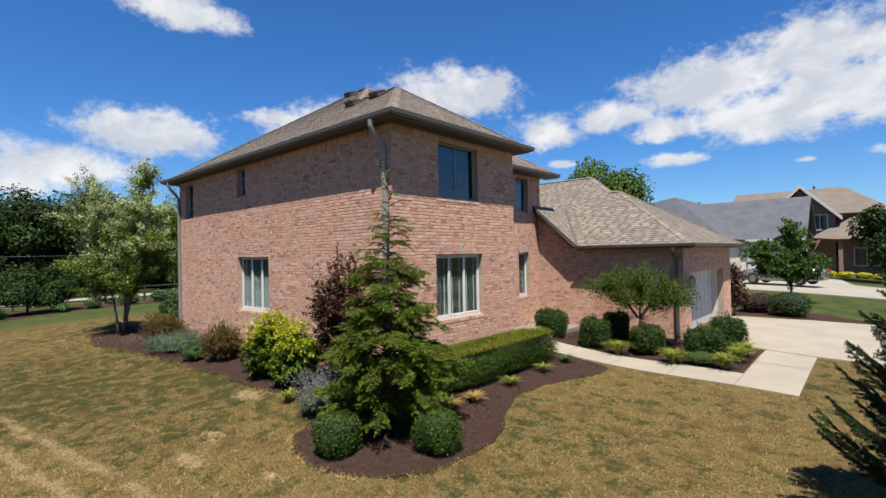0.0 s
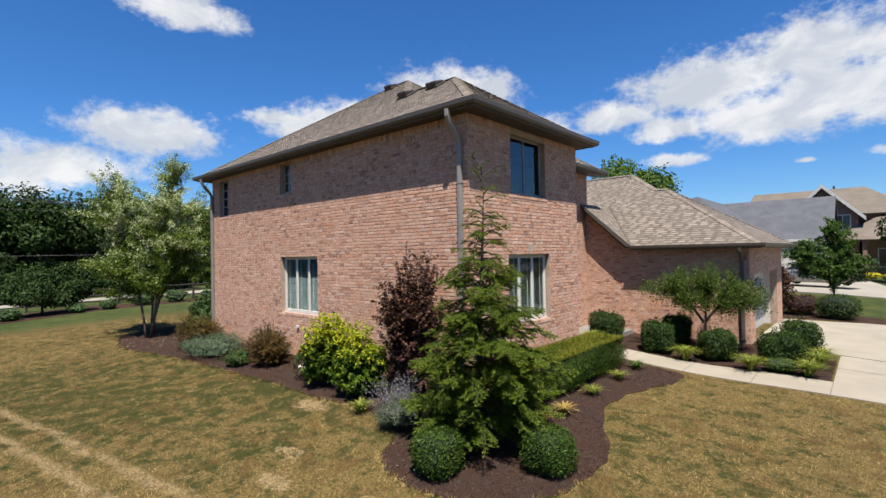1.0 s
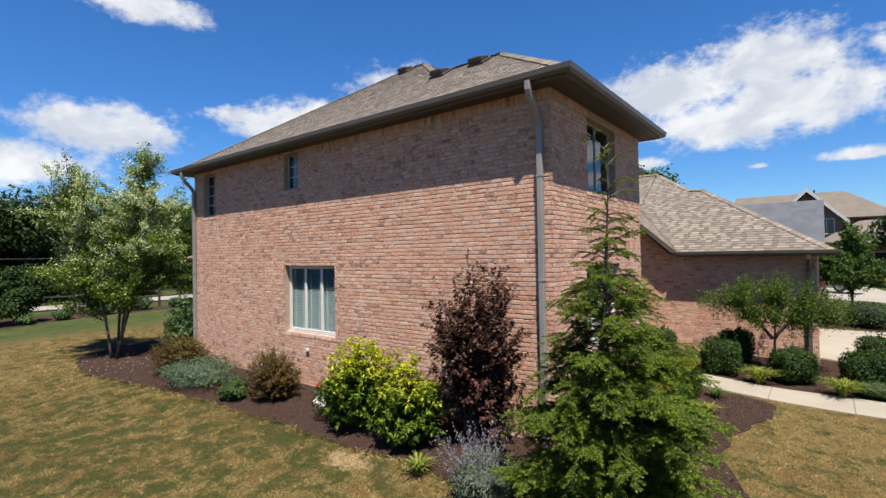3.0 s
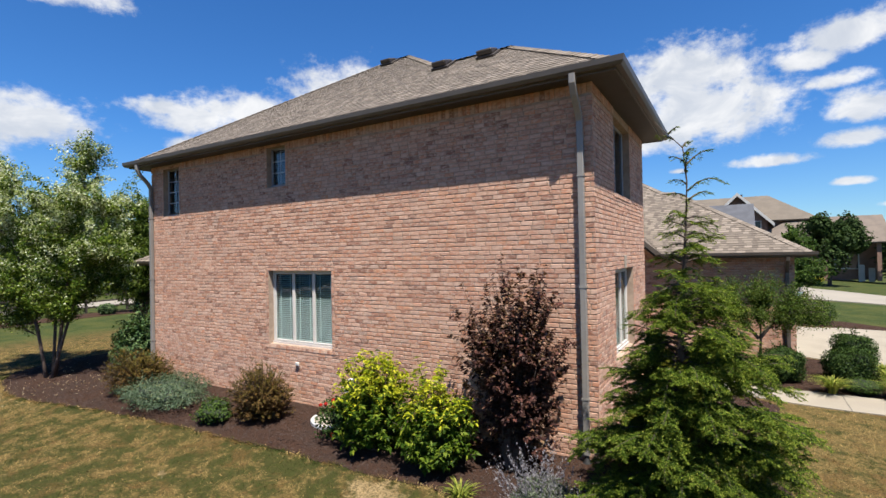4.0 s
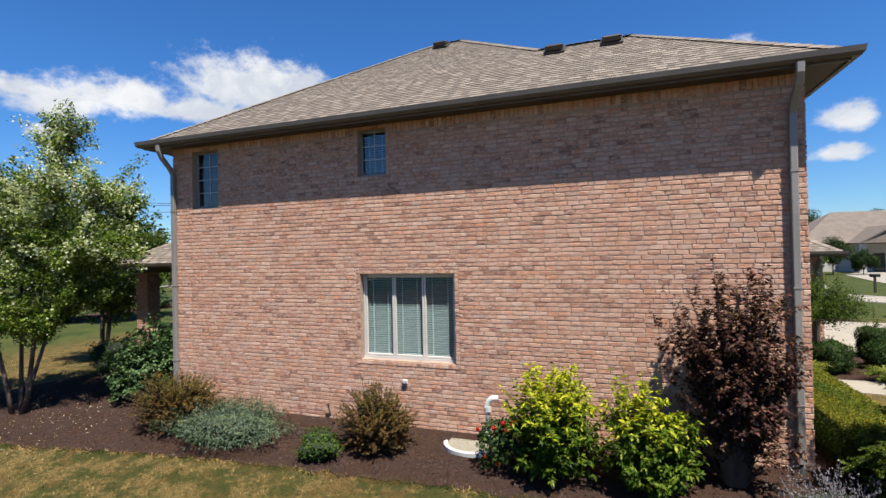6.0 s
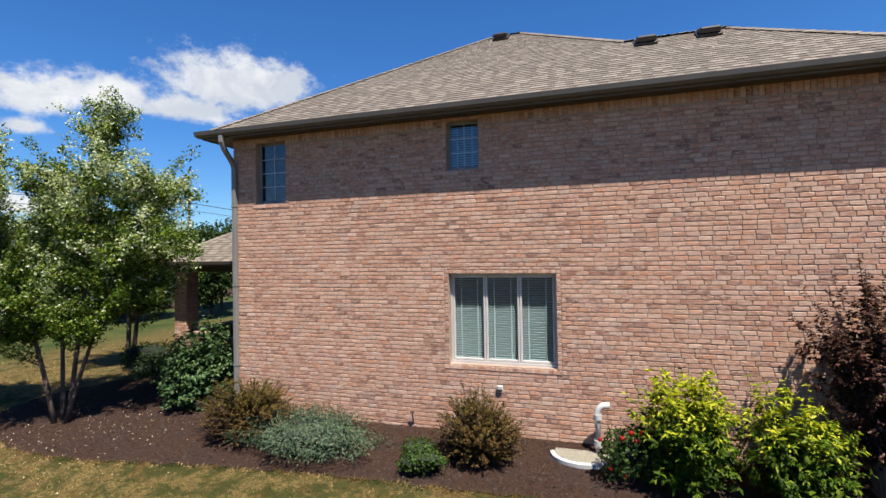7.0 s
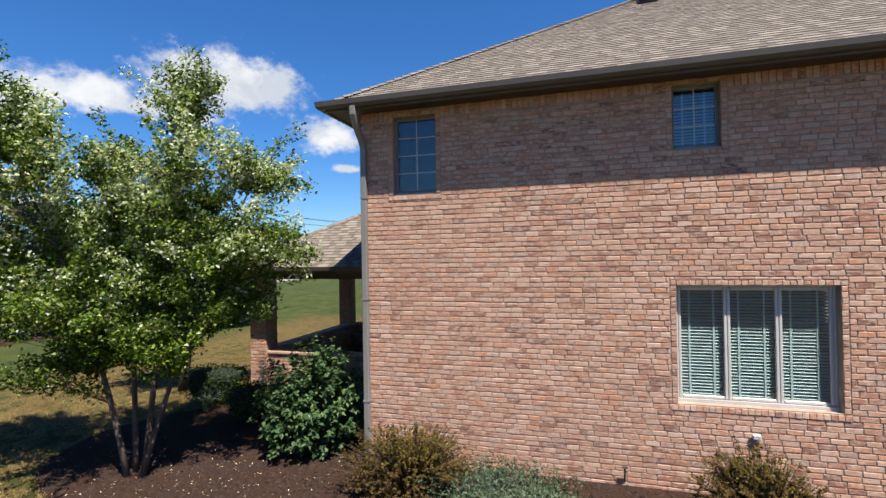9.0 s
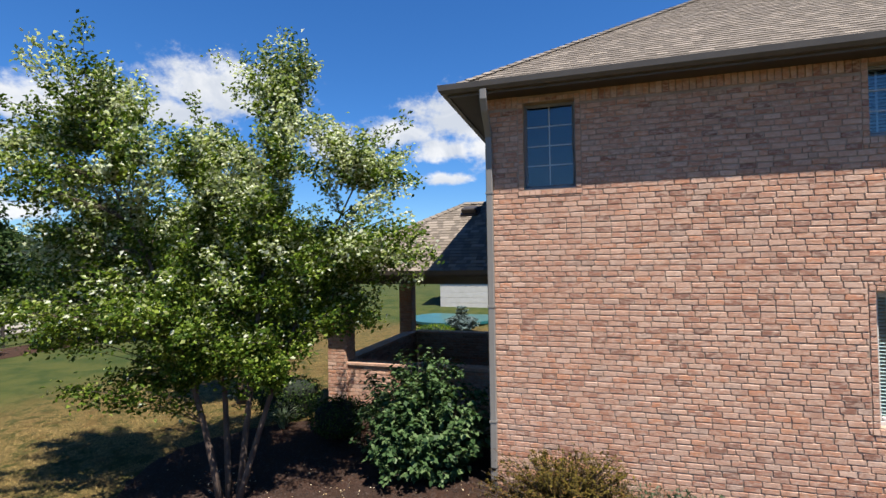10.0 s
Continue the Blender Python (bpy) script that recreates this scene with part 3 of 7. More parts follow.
def paving(name, poly, label, lift, mat, cell=0.6, joints=()):
    ob = tagged(new(name, None), label, name.split("_")[0], kind="structure")
    part("slab", draped(poly, lift, cell, 0.12), mat, ob)
    for (ax, ay), (bx, by) in joints:
        bm = bmesh.new()
        d = Vector((by - ay, ax - bx)).normalized() * 0.009
        n = max(2, int(math.hypot(bx - ax, by - ay) / 0.4))
        row = []
        for i in range(n + 1):
            x, y = ax + (bx - ax) * i / n, ay + (by - ay) * i / n
            row.append([bm.verts.new((x + s * d.x, y + s * d.y, gz(x, y) + lift + 0.004)) for s in (-1, 1)])
        for p, q in zip(row, row[1:]):
            bm.faces.new((p[0], p[1], q[1], q[0]))
        part("joint", bm, M["joint"], ob)
    return ob


M["joint"] = grainy("joint_sealant", (0.24, 0.21, 0.17), (0.18, 0.16, 0.13), 8.0, 0.9)
paving("walk_front", WALK, "pale concrete front walk", 0.022, M["concrete"], 0.5,
       [((x, 12.1), (x, 13.2)) for x in (-7.9, -6.5, -5.1, -3.7, -2.3)] + [((-2.3, 14.6), (-1.15, 14.6))])
paving("driveway", DRIVE, "pale concrete driveway with saw-cut joints", 0.028, M["concrete"], 0.8,
       [((0.2, 16.35), (0.2, 24.6)), ((4.5, 16.35), (4.5, 24.6)), ((-4.3, 20.4), (11.5, 20.4))])
paving("road", STREET, "pale concrete street", 0.04, M["far_concrete"], 3.0)
paving("driveway_far", NEIGHBOUR_DRIVE, "pale concrete driveway of the neighbouring house", 0.05, M["far_concrete"], 2.0)

# ---- the brick house: sizes ----
SX0, SX1, SY = -18.85, -7.36, 6.75  # the south wall
FRONT_N, REC_X, BODY_N = 11.25, -9.2, 15.8  # front bay and set-back front
WALL_TOP = 5.52
COURSE, BRICK_L = 0.0735, 0.19
GAR_S, GAR_X, GAR_N = 15.65, -4.25, 21.9
house = thing("house", (-12, 10, 0), "two-storey brick house with a taupe shingled hip roof", "house")
house.matrix_world = Matrix.Identity(4)


def wall_shell(u0, u1, z0, z1, holes, thick=0.22):
    """A wall in its own frame: u along it, y inwards, with reveals round the holes (u0, u1, z0, z1)."""
    us = sorted({u0, u1, *[h[i] for h in holes for i in (0, 1)]})
    zs = sorted({z0, z1, *[h[i] for h in holes for i in (2, 3)]})
    bm = bmesh.new()
    at = {}

    def v(u, y, z):
        key = (round(u, 4), y, round(z, 4))
        if key not in at:
            at[key] = bm.verts.new((u, y, z))
        return at[key]

    def solid(i, j):
        if not (0 <= i < len(us) - 1 and 0 <= j < len(zs) - 1):
            return False
        cu, cz = (us[i] + us[i + 1]) / 2, (zs[j] + zs[j + 1]) / 2
        return not any(h[0] < cu < h[1] and h[2] < cz < h[3] for h in holes)

    for i in range(len(us) - 1):
        for j in range(len(zs) - 1):
            if not solid(i, j):
                continue
            a, b, c, d = us[i], us[i + 1], zs[j], zs[j + 1]
            bm.faces.new((v(a, 0, c), v(b, 0, c), v(b, 0, d), v(a, 0, d)))
            bm.faces.new((v(a, thick, d), v(b, thick, d), v(b, thick, c), v(a, thick, c)))
            for p, q, di, dj in (((a, c), (a, d), -1, 0), ((b, d), (b, c), 1, 0), ((b, c), (a, c), 0, -1), ((a, d), (b, d), 0, 1)):
                if not solid(i + di, j + dj):
                    bm.faces.new((v(p[0], 0, p[1]), v(q[0], 0, q[1]), v(q[0], thick, q[1]), v(p[0], thick, p[1])))
    bmesh.ops.recalc_face_normals(bm, faces=bm.faces)
    return bm


def brick_corners(u0, u1, z0, z1, proud, r, shift=(0, 0, 0)):
    """The eight corners of one tumbled brick that stands out of the wall's plane."""
    j = r.uniform(-0.005, 0.005, (4, 3)) * np.array([1.0, 0.16, 1.1])
    i, k = 0.003, proud + r.uniform(-0.001, 0.002)
    roll = min(0.25 * (z1 - z0), r.uniform(0.006, 0.016))
    base = [(u0, 0.004, z0), (u1, 0.004, z0), (u1, 0.004, z1), (u0, 0.004, z1)]
    front = [(u0 + i, -k, z0 + 0.001), (u1 - i, -k, z0 + 0.001), (u1 - i, -k + 0.001, z1 - roll), (u0 + i, -k + 0.001, z1 - roll)]
    return [tuple(np.add(p, shift)) for p in base] + [tuple(np.add(np.add(p, q), shift)) for p, q in zip(front, j)]


BRICK_FACES = [(4, 5, 6, 7), (0, 1, 5, 4), (1, 2, 6, 5), (2, 3, 7, 6), (3, 0, 4, 7)]


def spans(u0, u1, z0, z1, holes):
    parts = [(u0, u1)]
    for a, b, c, d in holes:
        if z0 < d - 0.005 and z1 > c + 0.005:
            parts = [q for p, s in parts for q in ((p, min(s, a)), (max(p, b), s)) if q[1] - q[0] > 0.03]
    return parts


def brick_face(wall, u0, u1, z0, z1, holes, seed, top_soldier=False, sloped=None, singles=None, single_count=300):
    """Lays running bond over a wall's face, round the holes. singles: (u0, u1, z0, z1), the stretch whose bricks are parts of their own."""
    r = np.random.default_rng(seed)
    verts, faces, ones = [], [], []
    joint = 0.009
    end = z1 - (0.215 if top_soldier else 0.0)
    row, z = 0, z0
    while z < end - 0.03:
        top = min(z + COURSE, end)
        wob = r.uniform(-0.0015, 0.0015)
        hi = min(u1, sloped(top)) if sloped else u1
        beds = [(a, b, z, top) for a, b in spans(u0, hi, z, top, holes)]
        for ha, hb, hc, hd in holes:
            if z < hd - 0.005 and top > hd + 0.02:
                beds.append((max(u0, ha), min(hi, hb), hd, top))
            if top > hc + 0.005 and z < hc - 0.02:
                beds.append((max(u0, ha), min(hi, hb), z, hc))
        for a, b, lo, up in beds:
            u = a - (a - u0) % BRICK_L - BRICK_L * ((row % 2) * 0.5 + r.uniform(0.0, 0.12))
            while u < b - 0.01:
                length = BRICK_L * r.choice([0.5, 0.9, 1.0, 1.05], p=[0.04, 0.2, 0.56, 0.2])
                p, q = max(u, a), min(u + length, b)
                u += length
                if q - p < 0.03:
                    continue
                c = brick_corners(p + 0.0055, q - 0.0055, lo + joint / 2 + wob, up - joint / 2 + wob, 0.0085, r)
                if singles and len(ones) < single_count and singles[0] < p and q < singles[1] and singles[2] < z and top < singles[3]:
                    ones.append(c)
                else:
                    faces += [tuple(len(verts) + i for i in f) for f in BRICK_FACES]
                    verts += c
        row, z = row + 1, z + COURSE
    if top_soldier:
        for a, b in spans(u0, u1, end, z1, holes):
            n = max(1, round((b - a) / 0.079))
            w = (b - a) / n
            for i in range(n):
                c = brick_corners(a + i * w + joint / 2, a + (i + 1) * w - joint / 2, end + joint / 2, z1 - 0.004, 0.012, r)
                faces += [tuple(len(verts) + k for k in f) for f in BRICK_FACES]
                verts += c
    tagged(part("brickwork", mesh_from("brickwork", verts, faces, M["brick"]), None, wall), kind="stuff")
    return ones


def surround(wall, hole, seed, header=True, jambs=True, sill=True):
    """Header bricks over an opening, up its sides and as a sloping sill."""
    r = np.random.default_rng(seed)
    u0, u1, z0, z1 = hole
    verts, faces = [], []

    def lay(c):
        faces.extend([tuple(len(verts) + k for k in f) for f in BRICK_FACES])
        verts.extend(c)

    if header:
        n = round((u1 - u0 + 0.14) / 0.075)
        w = (u1 - u0 + 0.14) / n
        for i in range(n):
            lay(brick_corners(u0 - 0.07 + i * w + 0.004, u0 - 0.07 + (i + 1) * w - 0.004, z1 + 0.004, z1 + 0.066, 0.009, r))
    if jambs:
        n = round((z1 - z0) / COURSE)
        w = (z1 - z0) / n
        for i in range(n):
            for a in (u0 - 0.07, u1 + 0.004):
                lay(brick_corners(a, a + 0.066, z0 + i * w + 0.004, z0 + (i + 1) * w - 0.004, 0.009, r))
    if verts:
        part("brick_surround", mesh_from("brick_surround", verts, faces, M["brick"]), None, wall)
    if sill:
        verts, faces = [], []
        n = round((u1 - u0 + 0.16) / 0.075)
        w = (u1 - u0 + 0.16) / n
        for i in range(n):
            a, b = u0 - 0.08 + i * w + 0.004, u0 - 0.08 + (i + 1) * w - 0.004
            j = r.uniform(-0.003, 0.003)
            c = [(a, 0.09, z0 - 0.07), (b, 0.09, z0 - 0.07), (b, -0.016 + j, z0 - 0.08), (a, -0.016 + j, z0 - 0.08),
                 (a, 0.09, z0 + 0.004), (b, 0.09, z0 + 0.004), (b, -0.012 + j, z0 - 0.018), (a, -0.012 + j, z0 - 0.018)]
            faces += [tuple(len(verts) + k for k in f) for f in ((0, 1, 2, 3), (4, 7, 6, 5), (2, 6, 7, 3), (1, 5, 6, 2), (0, 3, 7, 4))]
            verts += c
        part("brick_sill", mesh_from("brick_sill", verts, faces, M["brick"]), None, wall)


W1, W2, W3 = (-14.31, -12.47, 1.17, 2.74), (-14.31, -13.73, 4.54, 5.40), (-18.32, -17.62, 4.14, 5.36)
FW, GW = (8.2, 9.66, 4.02, 5.32), (8.07, 9.80, 1.19, 2.70)
SWL, SWU = (14.3, 14.97, 1.18, 2.72), (14.19, 14.98, 4.14, 5.36)


def sheathed(name, holes, u0, u1, z0, z1, turn, at, seed, header_holes=(), lap=0.0, trim=0.0, **more):
    wall = part(name, wall_shell(u0 + trim, u1, z0 - 0.5, z1, holes), M["mortar"], house)
    wall.matrix_basis = pose(*at, 0, 0, turn)
    cut = [(h[0] - (0.075 if h in header_holes else 0.002), h[1] + (0.075 if h in header_holes else 0.002), h[2] - 0.085, h[3] + (0.07 if h in header_holes else 0.0)) for h in holes]
    ones = brick_face(wall, u0 - lap, u1 + lap, z0, z1, cut, seed, **more)
    for i, h in enumerate(holes):
        surround(wall, h, seed + 10 + i, header=h in header_holes, jambs=h in header_holes)
    return wall, ones


south, SOUTH_SINGLES = sheathed("wall_south", [W1, W2, W3], SX0, SX1, -0.16, WALL_TOP, 0, (0, SY, 0), 1, [W1, W2, W3], top_soldier=True, lap=0.02, singles=(-18.6, -15.6, 2.0, 3.75))
front, _ = sheathed("wall_front", [FW, GW], SY, FRONT_N, -0.16, WALL_TOP, 90, (SX1, 0, 0), 2, [], trim=0.22, top_soldier=True)
sheathed("wall_setback", [SWL, SWU], FRONT_N, BODY_N, -0.16, WALL_TOP, 90, (REC_X, 0, 0), 3, [], top_soldier=True)


def plain_wall(name, at, turn, u0, u1, z0, z1, holes=(), seed=9, bricks=True, sloped=None, trim=(0.0, 0.0)):
    wall = part(name, wall_shell(u0 + trim[0], u1 - trim[1], z0 - 0.5, z1, list(holes)), M["mortar"], house)
    wall.matrix_basis = pose(*at, 0, 0, turn)
    if bricks:
        brick_face(wall, u0, u1, z0, z1, list(holes), seed, sloped=sloped)
    return wall


plain_wall("wall_west", (SX0, 0, 0), -90, -BODY_N, -SY, -0.16, WALL_TOP, seed=4, trim=(0.22, 0.22))
plain_wall("wall_return", (0, FRONT_N, 0), 180, -SX1, -REC_X, -0.16, WALL_TOP, seed=5, trim=(0.22, 0.0))
plain_wall("wall_north", (0, BODY_N, 0), 180, -REC_X, -SX0, -0.16, WALL_TOP, bricks=False)
GDOOR = (16.35, 20.75, -0.2, 1.98)
plain_wall("garage_wall_south", (0, GAR_S, 0), 0, REC_X, GAR_X, -0.3, 2.82, seed=6)
garage_front = plain_wall("garage_wall_front", (GAR_X, 0, 0), 90, GAR_S, GAR_N, -0.3, 2.82, [GDOOR], seed=7, trim=(0.22, 0.0))
plain_wall("garage_wall_north", (0, GAR_N, 0), 180, -GAR_X, 14.0, -0.3, 2.82, bricks=False, trim=(0.22, 0.22))
plain_wall("garage_wall_west", (-14.0, 0, 0), -90, -GAR_N, -BODY_N, -0.3, 2.82, bricks=False)
part("floor", box(SX0 + 0.22, SX1 - 0.22, SY + 0.22, BODY_N - 0.22, -0.1, 0.15), M["room"], house)
part("upper_floor", box(SX0 + 0.22, REC_X - 0.22, SY + 0.22, BODY_N - 0.22, 2.85, 3.05), M["room"], house)
part("upper_floor_bay", box(REC_X - 0.2, SX1 - 0.22, SY + 0.22, FRONT_N - 0.22, 2.85, 3.05), M["room"], house)
part("attic_floor", box(SX0 + 0.22, REC_X - 0.22, SY + 0.22, BODY_N - 0.22, 5.44, 5.5), M["room"], house)
part("attic_floor_bay", box(REC_X - 0.2, SX1 - 0.22, SY + 0.22, FRONT_N - 0.22, 5.44, 5.5), M["room"], house)


# ---- windows ----
def window(hole, at, turn, sashes, dark=False, grid=None, blind=None, keystone=False):
    """A window in its opening: frame, sashes, panes, bars between the panes and a slatted blind behind."""
    u0, u1, z0, z1 = hole
    win = part("window", box(u0, u1, 0.10, 0.19, z0, z0 + 0.045), M["dark_frame" if dark else "vinyl"], house)
    win.matrix_basis = pose(*at, 0, 0, turn)
    frame_mat = M["dark_frame" if dark else "vinyl"]
    bm = bmesh.new()
    t, s = (0.02, 0.022) if dark else (0.035, 0.042)
    for b in ((u0, u0 + t, z0 + 0.05, z1), (u1 - t, u1, z0 + 0.05, z1), (u0 + t, u1 - t, z1 - t, z1)):
        add_box(bm, b[0], b[1], 0.12, 0.185, b[2], b[3], 0.006)
    part("window_frame", bm, frame_mat, win)
    w = (u1 - u0 - 2 * t) / sashes
    for i in range(sashes):
        a, b, c, d = u0 + t + i * w, u0 + t + (i + 1) * w, z0 + 0.05, z1 - t
        bm = bmesh.new()
        for q in ((a, a + s, c, d), (b - s, b, c, d), (a + s, b - s, c, c + s), (a + s, b - s, d - s, d)):
            add_box(bm, q[0] + 0.002, q[1] - 0.002, 0.125, 0.17, q[2], q[3], 0.008)
        part("sash", bm, frame_mat, win)
        pane = part("pane", mesh_from("pane", [(a + s, 0.145, c + s), (b - s, 0.145, c + s), (b - s, 0.145, d - s), (a + s, 0.145, d - s)], [(0, 1, 2, 3)], M["glass_up" if z0 > 3 else "glass"]), None, win)
        pane.visible_shadow = False
        if grid:
            bm = bmesh.new()
            gu, gvn = grid
            for k in range(1, gu):
                x = a + s + (b - a - 2 * s) * k / gu
                add_box(bm, x - 0.008, x + 0.008, 0.131, 0.1415, c + s, d - s)
            for k in range(1, gvn):
                z = c + s + (d - c - 2 * s) * k / gvn
                add_box(bm, a + s, b - s, 0.1312, 0.1413, z - 0.008, z + 0.008)
            part("muntin", bm, M["muntin"], win)
    if blind:
        bm = bmesh.new()
        n = int((z1 - z0 - 0.06) / 0.042)
        for k in range(n):
            z = z0 + 0.07 + k * 0.042
            add_box(bm, u0 + t + 0.02, u1 - t - 0.02, -0.025, 0.025, -0.0015, 0.0015, 0, Matrix.Translation((0, 0.202, z)) @ Matrix.Rotation(radians(blind), 4, "X"))
        for k in range(sashes):
            for q in (0.25, 0.75):
                x = u0 + t + (k + q) * w
                add_box(bm, x - 0.012, x + 0.012, 0.176, 0.178, z0 + 0.08, z1 - 0.06)
        part("blind", bm, M["blind"], win)
    bm = bmesh.new()
    add_box(bm, u0 - 0.2, u1 + 0.2, 1.6, 1.7, z0 - 0.5, z1 + 0.12)
    part("room_wall", bm, M["room"], win)
    if keystone:
        c = (u0 + u1) / 2
        bm = box(c - 0.07, c + 0.07, -0.03, 0.02, z1 + 0.005, z1 + 0.24, 0.008)
        for v in bm.verts:
            v.co.x = c + (v.co.x - c) * (0.8 + 0.4 * (v.co.z - z1) / 0.24)
        part("keystone", bm, M["stone"], win, "pale limestone keystone")
    return win


window(W1, (0, SY, 0), 0, 3, blind=26)
window(W2, (0, SY, 0), 0, 1, True, (2, 3), 35)
window(W3, (0, SY, 0), 0, 1, True, (2, 4), None)
window(FW, (SX1, 0, 0), 90, 2, True)
window(GW, (SX1, 0, 0), 90, 3, blind=-6, keystone=True)
window(SWL, (REC_X, 0, 0), 90, 1, blind=4, keystone=True)
window(SWU, (REC_X, 0, 0), 90, 1, True, None, 30)


# ---- roofs ----
def shingle_rows(poly, seed, tab=(0.13, 0.3), course=0.128, keep=None):
    """Shingle tabs over a polygon in a slope's own plane (x along the eave, y up the slope)."""
    r = np.random.default_rng(seed)
    pts = np.array(poly)

    def edge(y):
        xs = []
        for (ax, ay), (bx, by) in zip(poly, poly[1:] + poly[:1]):
            if (ay <= y < by) or (by <= y < ay):
                xs.append(ax + (bx - ax) * (y - ay) / (by - ay))
        return (min(xs), max(xs)) if len(xs) > 1 else None

    out, y, top = [], pts[:, 1].min(), pts[:, 1].max()
    while y < top - 0.03:
        a, b = edge(y + 0.002), edge(min(y + course, top - 0.004))
        if a and b:
            x, dark = a[0] - r.uniform(0, 0.2), False
            while x < a[1]:
                dark = not dark
                w = r.uniform(*tab) * (0.62 if dark else 1.0)
                x0, x1 = max(x, a[0]), min(x + w, a[1])
                x += w
                if x1 - x0 < 0.02:
                    continue
                t0, t1 = min(max(x0, b[0]), b[1]), min(max(x1, b[0]), b[1])
                h = 0.004 if dark else 0.0075
                yy = y - r.uniform(0, 0.005)
                out.append(([(x0, yy, 0.004), (x1, yy, 0.004), (x1, yy, h + 0.006), (x0, yy, h + 0.006), (t0, y + course + 0.01, 0.003), (t1, y + course + 0.01, 0.003)], dark))
        y += course
    return out


TAB_FACES = [(0, 1, 2, 3), (3, 2, 5, 4), (0, 3, 4), (1, 5, 2)]


def slope(roof, corners, seed, tabs=True, singles=0, thick=0.09):
    """One roof slope; its first two corners lie along the eave."""
    a, b = Vector(corners[0]), Vector(corners[1])
    x = (b - a).normalized()
    n = (b - a).cross(Vector(corners[-1]) - a).normalized()
    m = Matrix((x, n.cross(x), n)).transposed().to_4x4()
    m.translation = a
    face = part("slope", slab([Vector((*(m.inverted() @ Vector(c)).xy, 0)) for c in corners], thick), M["deck"], roof)
    face.matrix_basis = m
    if tabs:
        rows = shingle_rows([tuple((m.inverted() @ Vector(c)).xy) for c in corners], seed)
        rest = rows
        if singles:
            mid = [i for i, q in enumerate(rows) if singles[0] < q[0][0][0] < singles[1] and singles[2] < q[0][0][1] < singles[3]][:300]
            chosen = set(mid)
            SHINGLE_JOBS.append((face, [rows[i] for i in mid]))
            rest = [q for i, q in enumerate(rows) if i not in chosen]
        verts, faces, slots = [], [], []
        for q, dark in rest:
            faces += [tuple(len(verts) + i for i in f) for f in TAB_FACES]
            verts += q
            slots += [int(dark)] * len(TAB_FACES)
        me = mesh_from("shingles", verts, faces, M["shingle"])
        me.materials.append(M["shingle_dark"])
        me.polygons.foreach_set("material_index", slots)
        tagged(part("shingles", me, None, face), kind="stuff")
    return face


SHINGLE_JOBS = []


def caps(roof, a, b, seed=0):
    """Cap shingles folded over a hip or ridge."""
    a, b = Vector(a), Vector(b)
    d = b - a
    n = max(2, int(d.length / 0.16))
    r = np.random.default_rng(seed)
    verts, faces = [], []
    side = d.cross(Vector((0, 0, 1))).normalized() * 0.13
    for i in range(n):
        p, q = a + d * (i / n), a + d * ((i + 1.15) / n)
        lift = Vector((0, 0, 0.022 + r.uniform(0, 0.004)))
        k = len(verts)
        verts += [p - side - Vector((0, 0, 0.045)) + lift, p + lift + Vector((0, 0, 0.012)), p + side - Vector((0, 0, 0.045)) + lift,
                  q - side - Vector((0, 0, 0.06)) + lift, q + lift - Vector((0, 0, 0.004)), q + side - Vector((0, 0, 0.06)) + lift]
        faces += [(k, k + 1, k + 4, k + 3), (k + 1, k + 2, k + 5, k + 4), (k, k + 2, k + 1)]
    tagged(part("ridge_cap", mesh_from("ridge_cap", verts, faces, M["shingle"]), None, roof), kind="stuff")


GUTTER = [(0.0, 0.0), (0.07, 0.0), (0.105, 0.045), (0.115, 0.12), (0.103, 0.12), (0.095, 0.05), (0.066, 0.012), (0.012, 0.012), (0.012, 0.12), (0.0, 0.12)]


def eaves(roof, line, z, inner, close=False):
    """Gutter, fascia and soffit along an eave line in plan (outside on the right-hand side)."""
    bm = bmesh.new()
    add_sweep(bm, GUTTER, [(x, y, z) for x, y in line])
    part("gutter", bm, M["trim"], roof)
    bm = bmesh.new()
    add_sweep(bm, [(-0.025, -0.03), (-0.002, -0.03), (-0.002, 0.1), (-0.025, 0.1)], [(x, y, z) for x, y in line])
    part("fascia", bm, M["trim"], roof)
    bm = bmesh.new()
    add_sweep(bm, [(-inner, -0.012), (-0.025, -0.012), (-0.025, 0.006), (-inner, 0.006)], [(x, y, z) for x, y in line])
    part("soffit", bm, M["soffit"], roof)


EZ, PITCH, OVER = 5.58, 0.66, 0.5
ex0, ex1, ey0, fn = SX0 - 0.47, SX1 + 0.42, SY - 0.345, FRONT_N + 0.2
rx, en = REC_X + OVER, BODY_N + OVER


def zat(d):
    return EZ + PITCH * d


half_f, half_m = (fn - ey0) / 2, (en - ey0) / 2
peak_f = (ex1 - half_f, ey0 + half_f, zat(half_f))
meet = (rx - half_f, ey0 + half_f, zat(half_f))
peak_e, peak_w = (rx - half_m, ey0 + half_m, zat(half_m)), (ex0 + half_m, ey0 + half_m, zat(half_m))
roof = part("roof", box(-14.3, -14.0, 10.8, 11.0, 7.9, 8.0), M["deck"], house)
slope(roof, [(ex0, ey0, EZ), (ex1, ey0, EZ), peak_f, meet, peak_e, peak_w], 21, singles=(1.0, 6.5, 0.3, 1.9))
slope(roof, [(ex1, ey0, EZ), (ex1, fn, EZ), peak_f], 22)
slope(roof, [(ex1, fn, EZ), (rx, fn, EZ), meet, peak_f], 23, False)
slope(roof, [(rx, fn, EZ), (rx, en, EZ), peak_e, meet], 24)
slope(roof, [(rx, en, EZ), (ex0, en, EZ), peak_w, peak_e], 25, False)
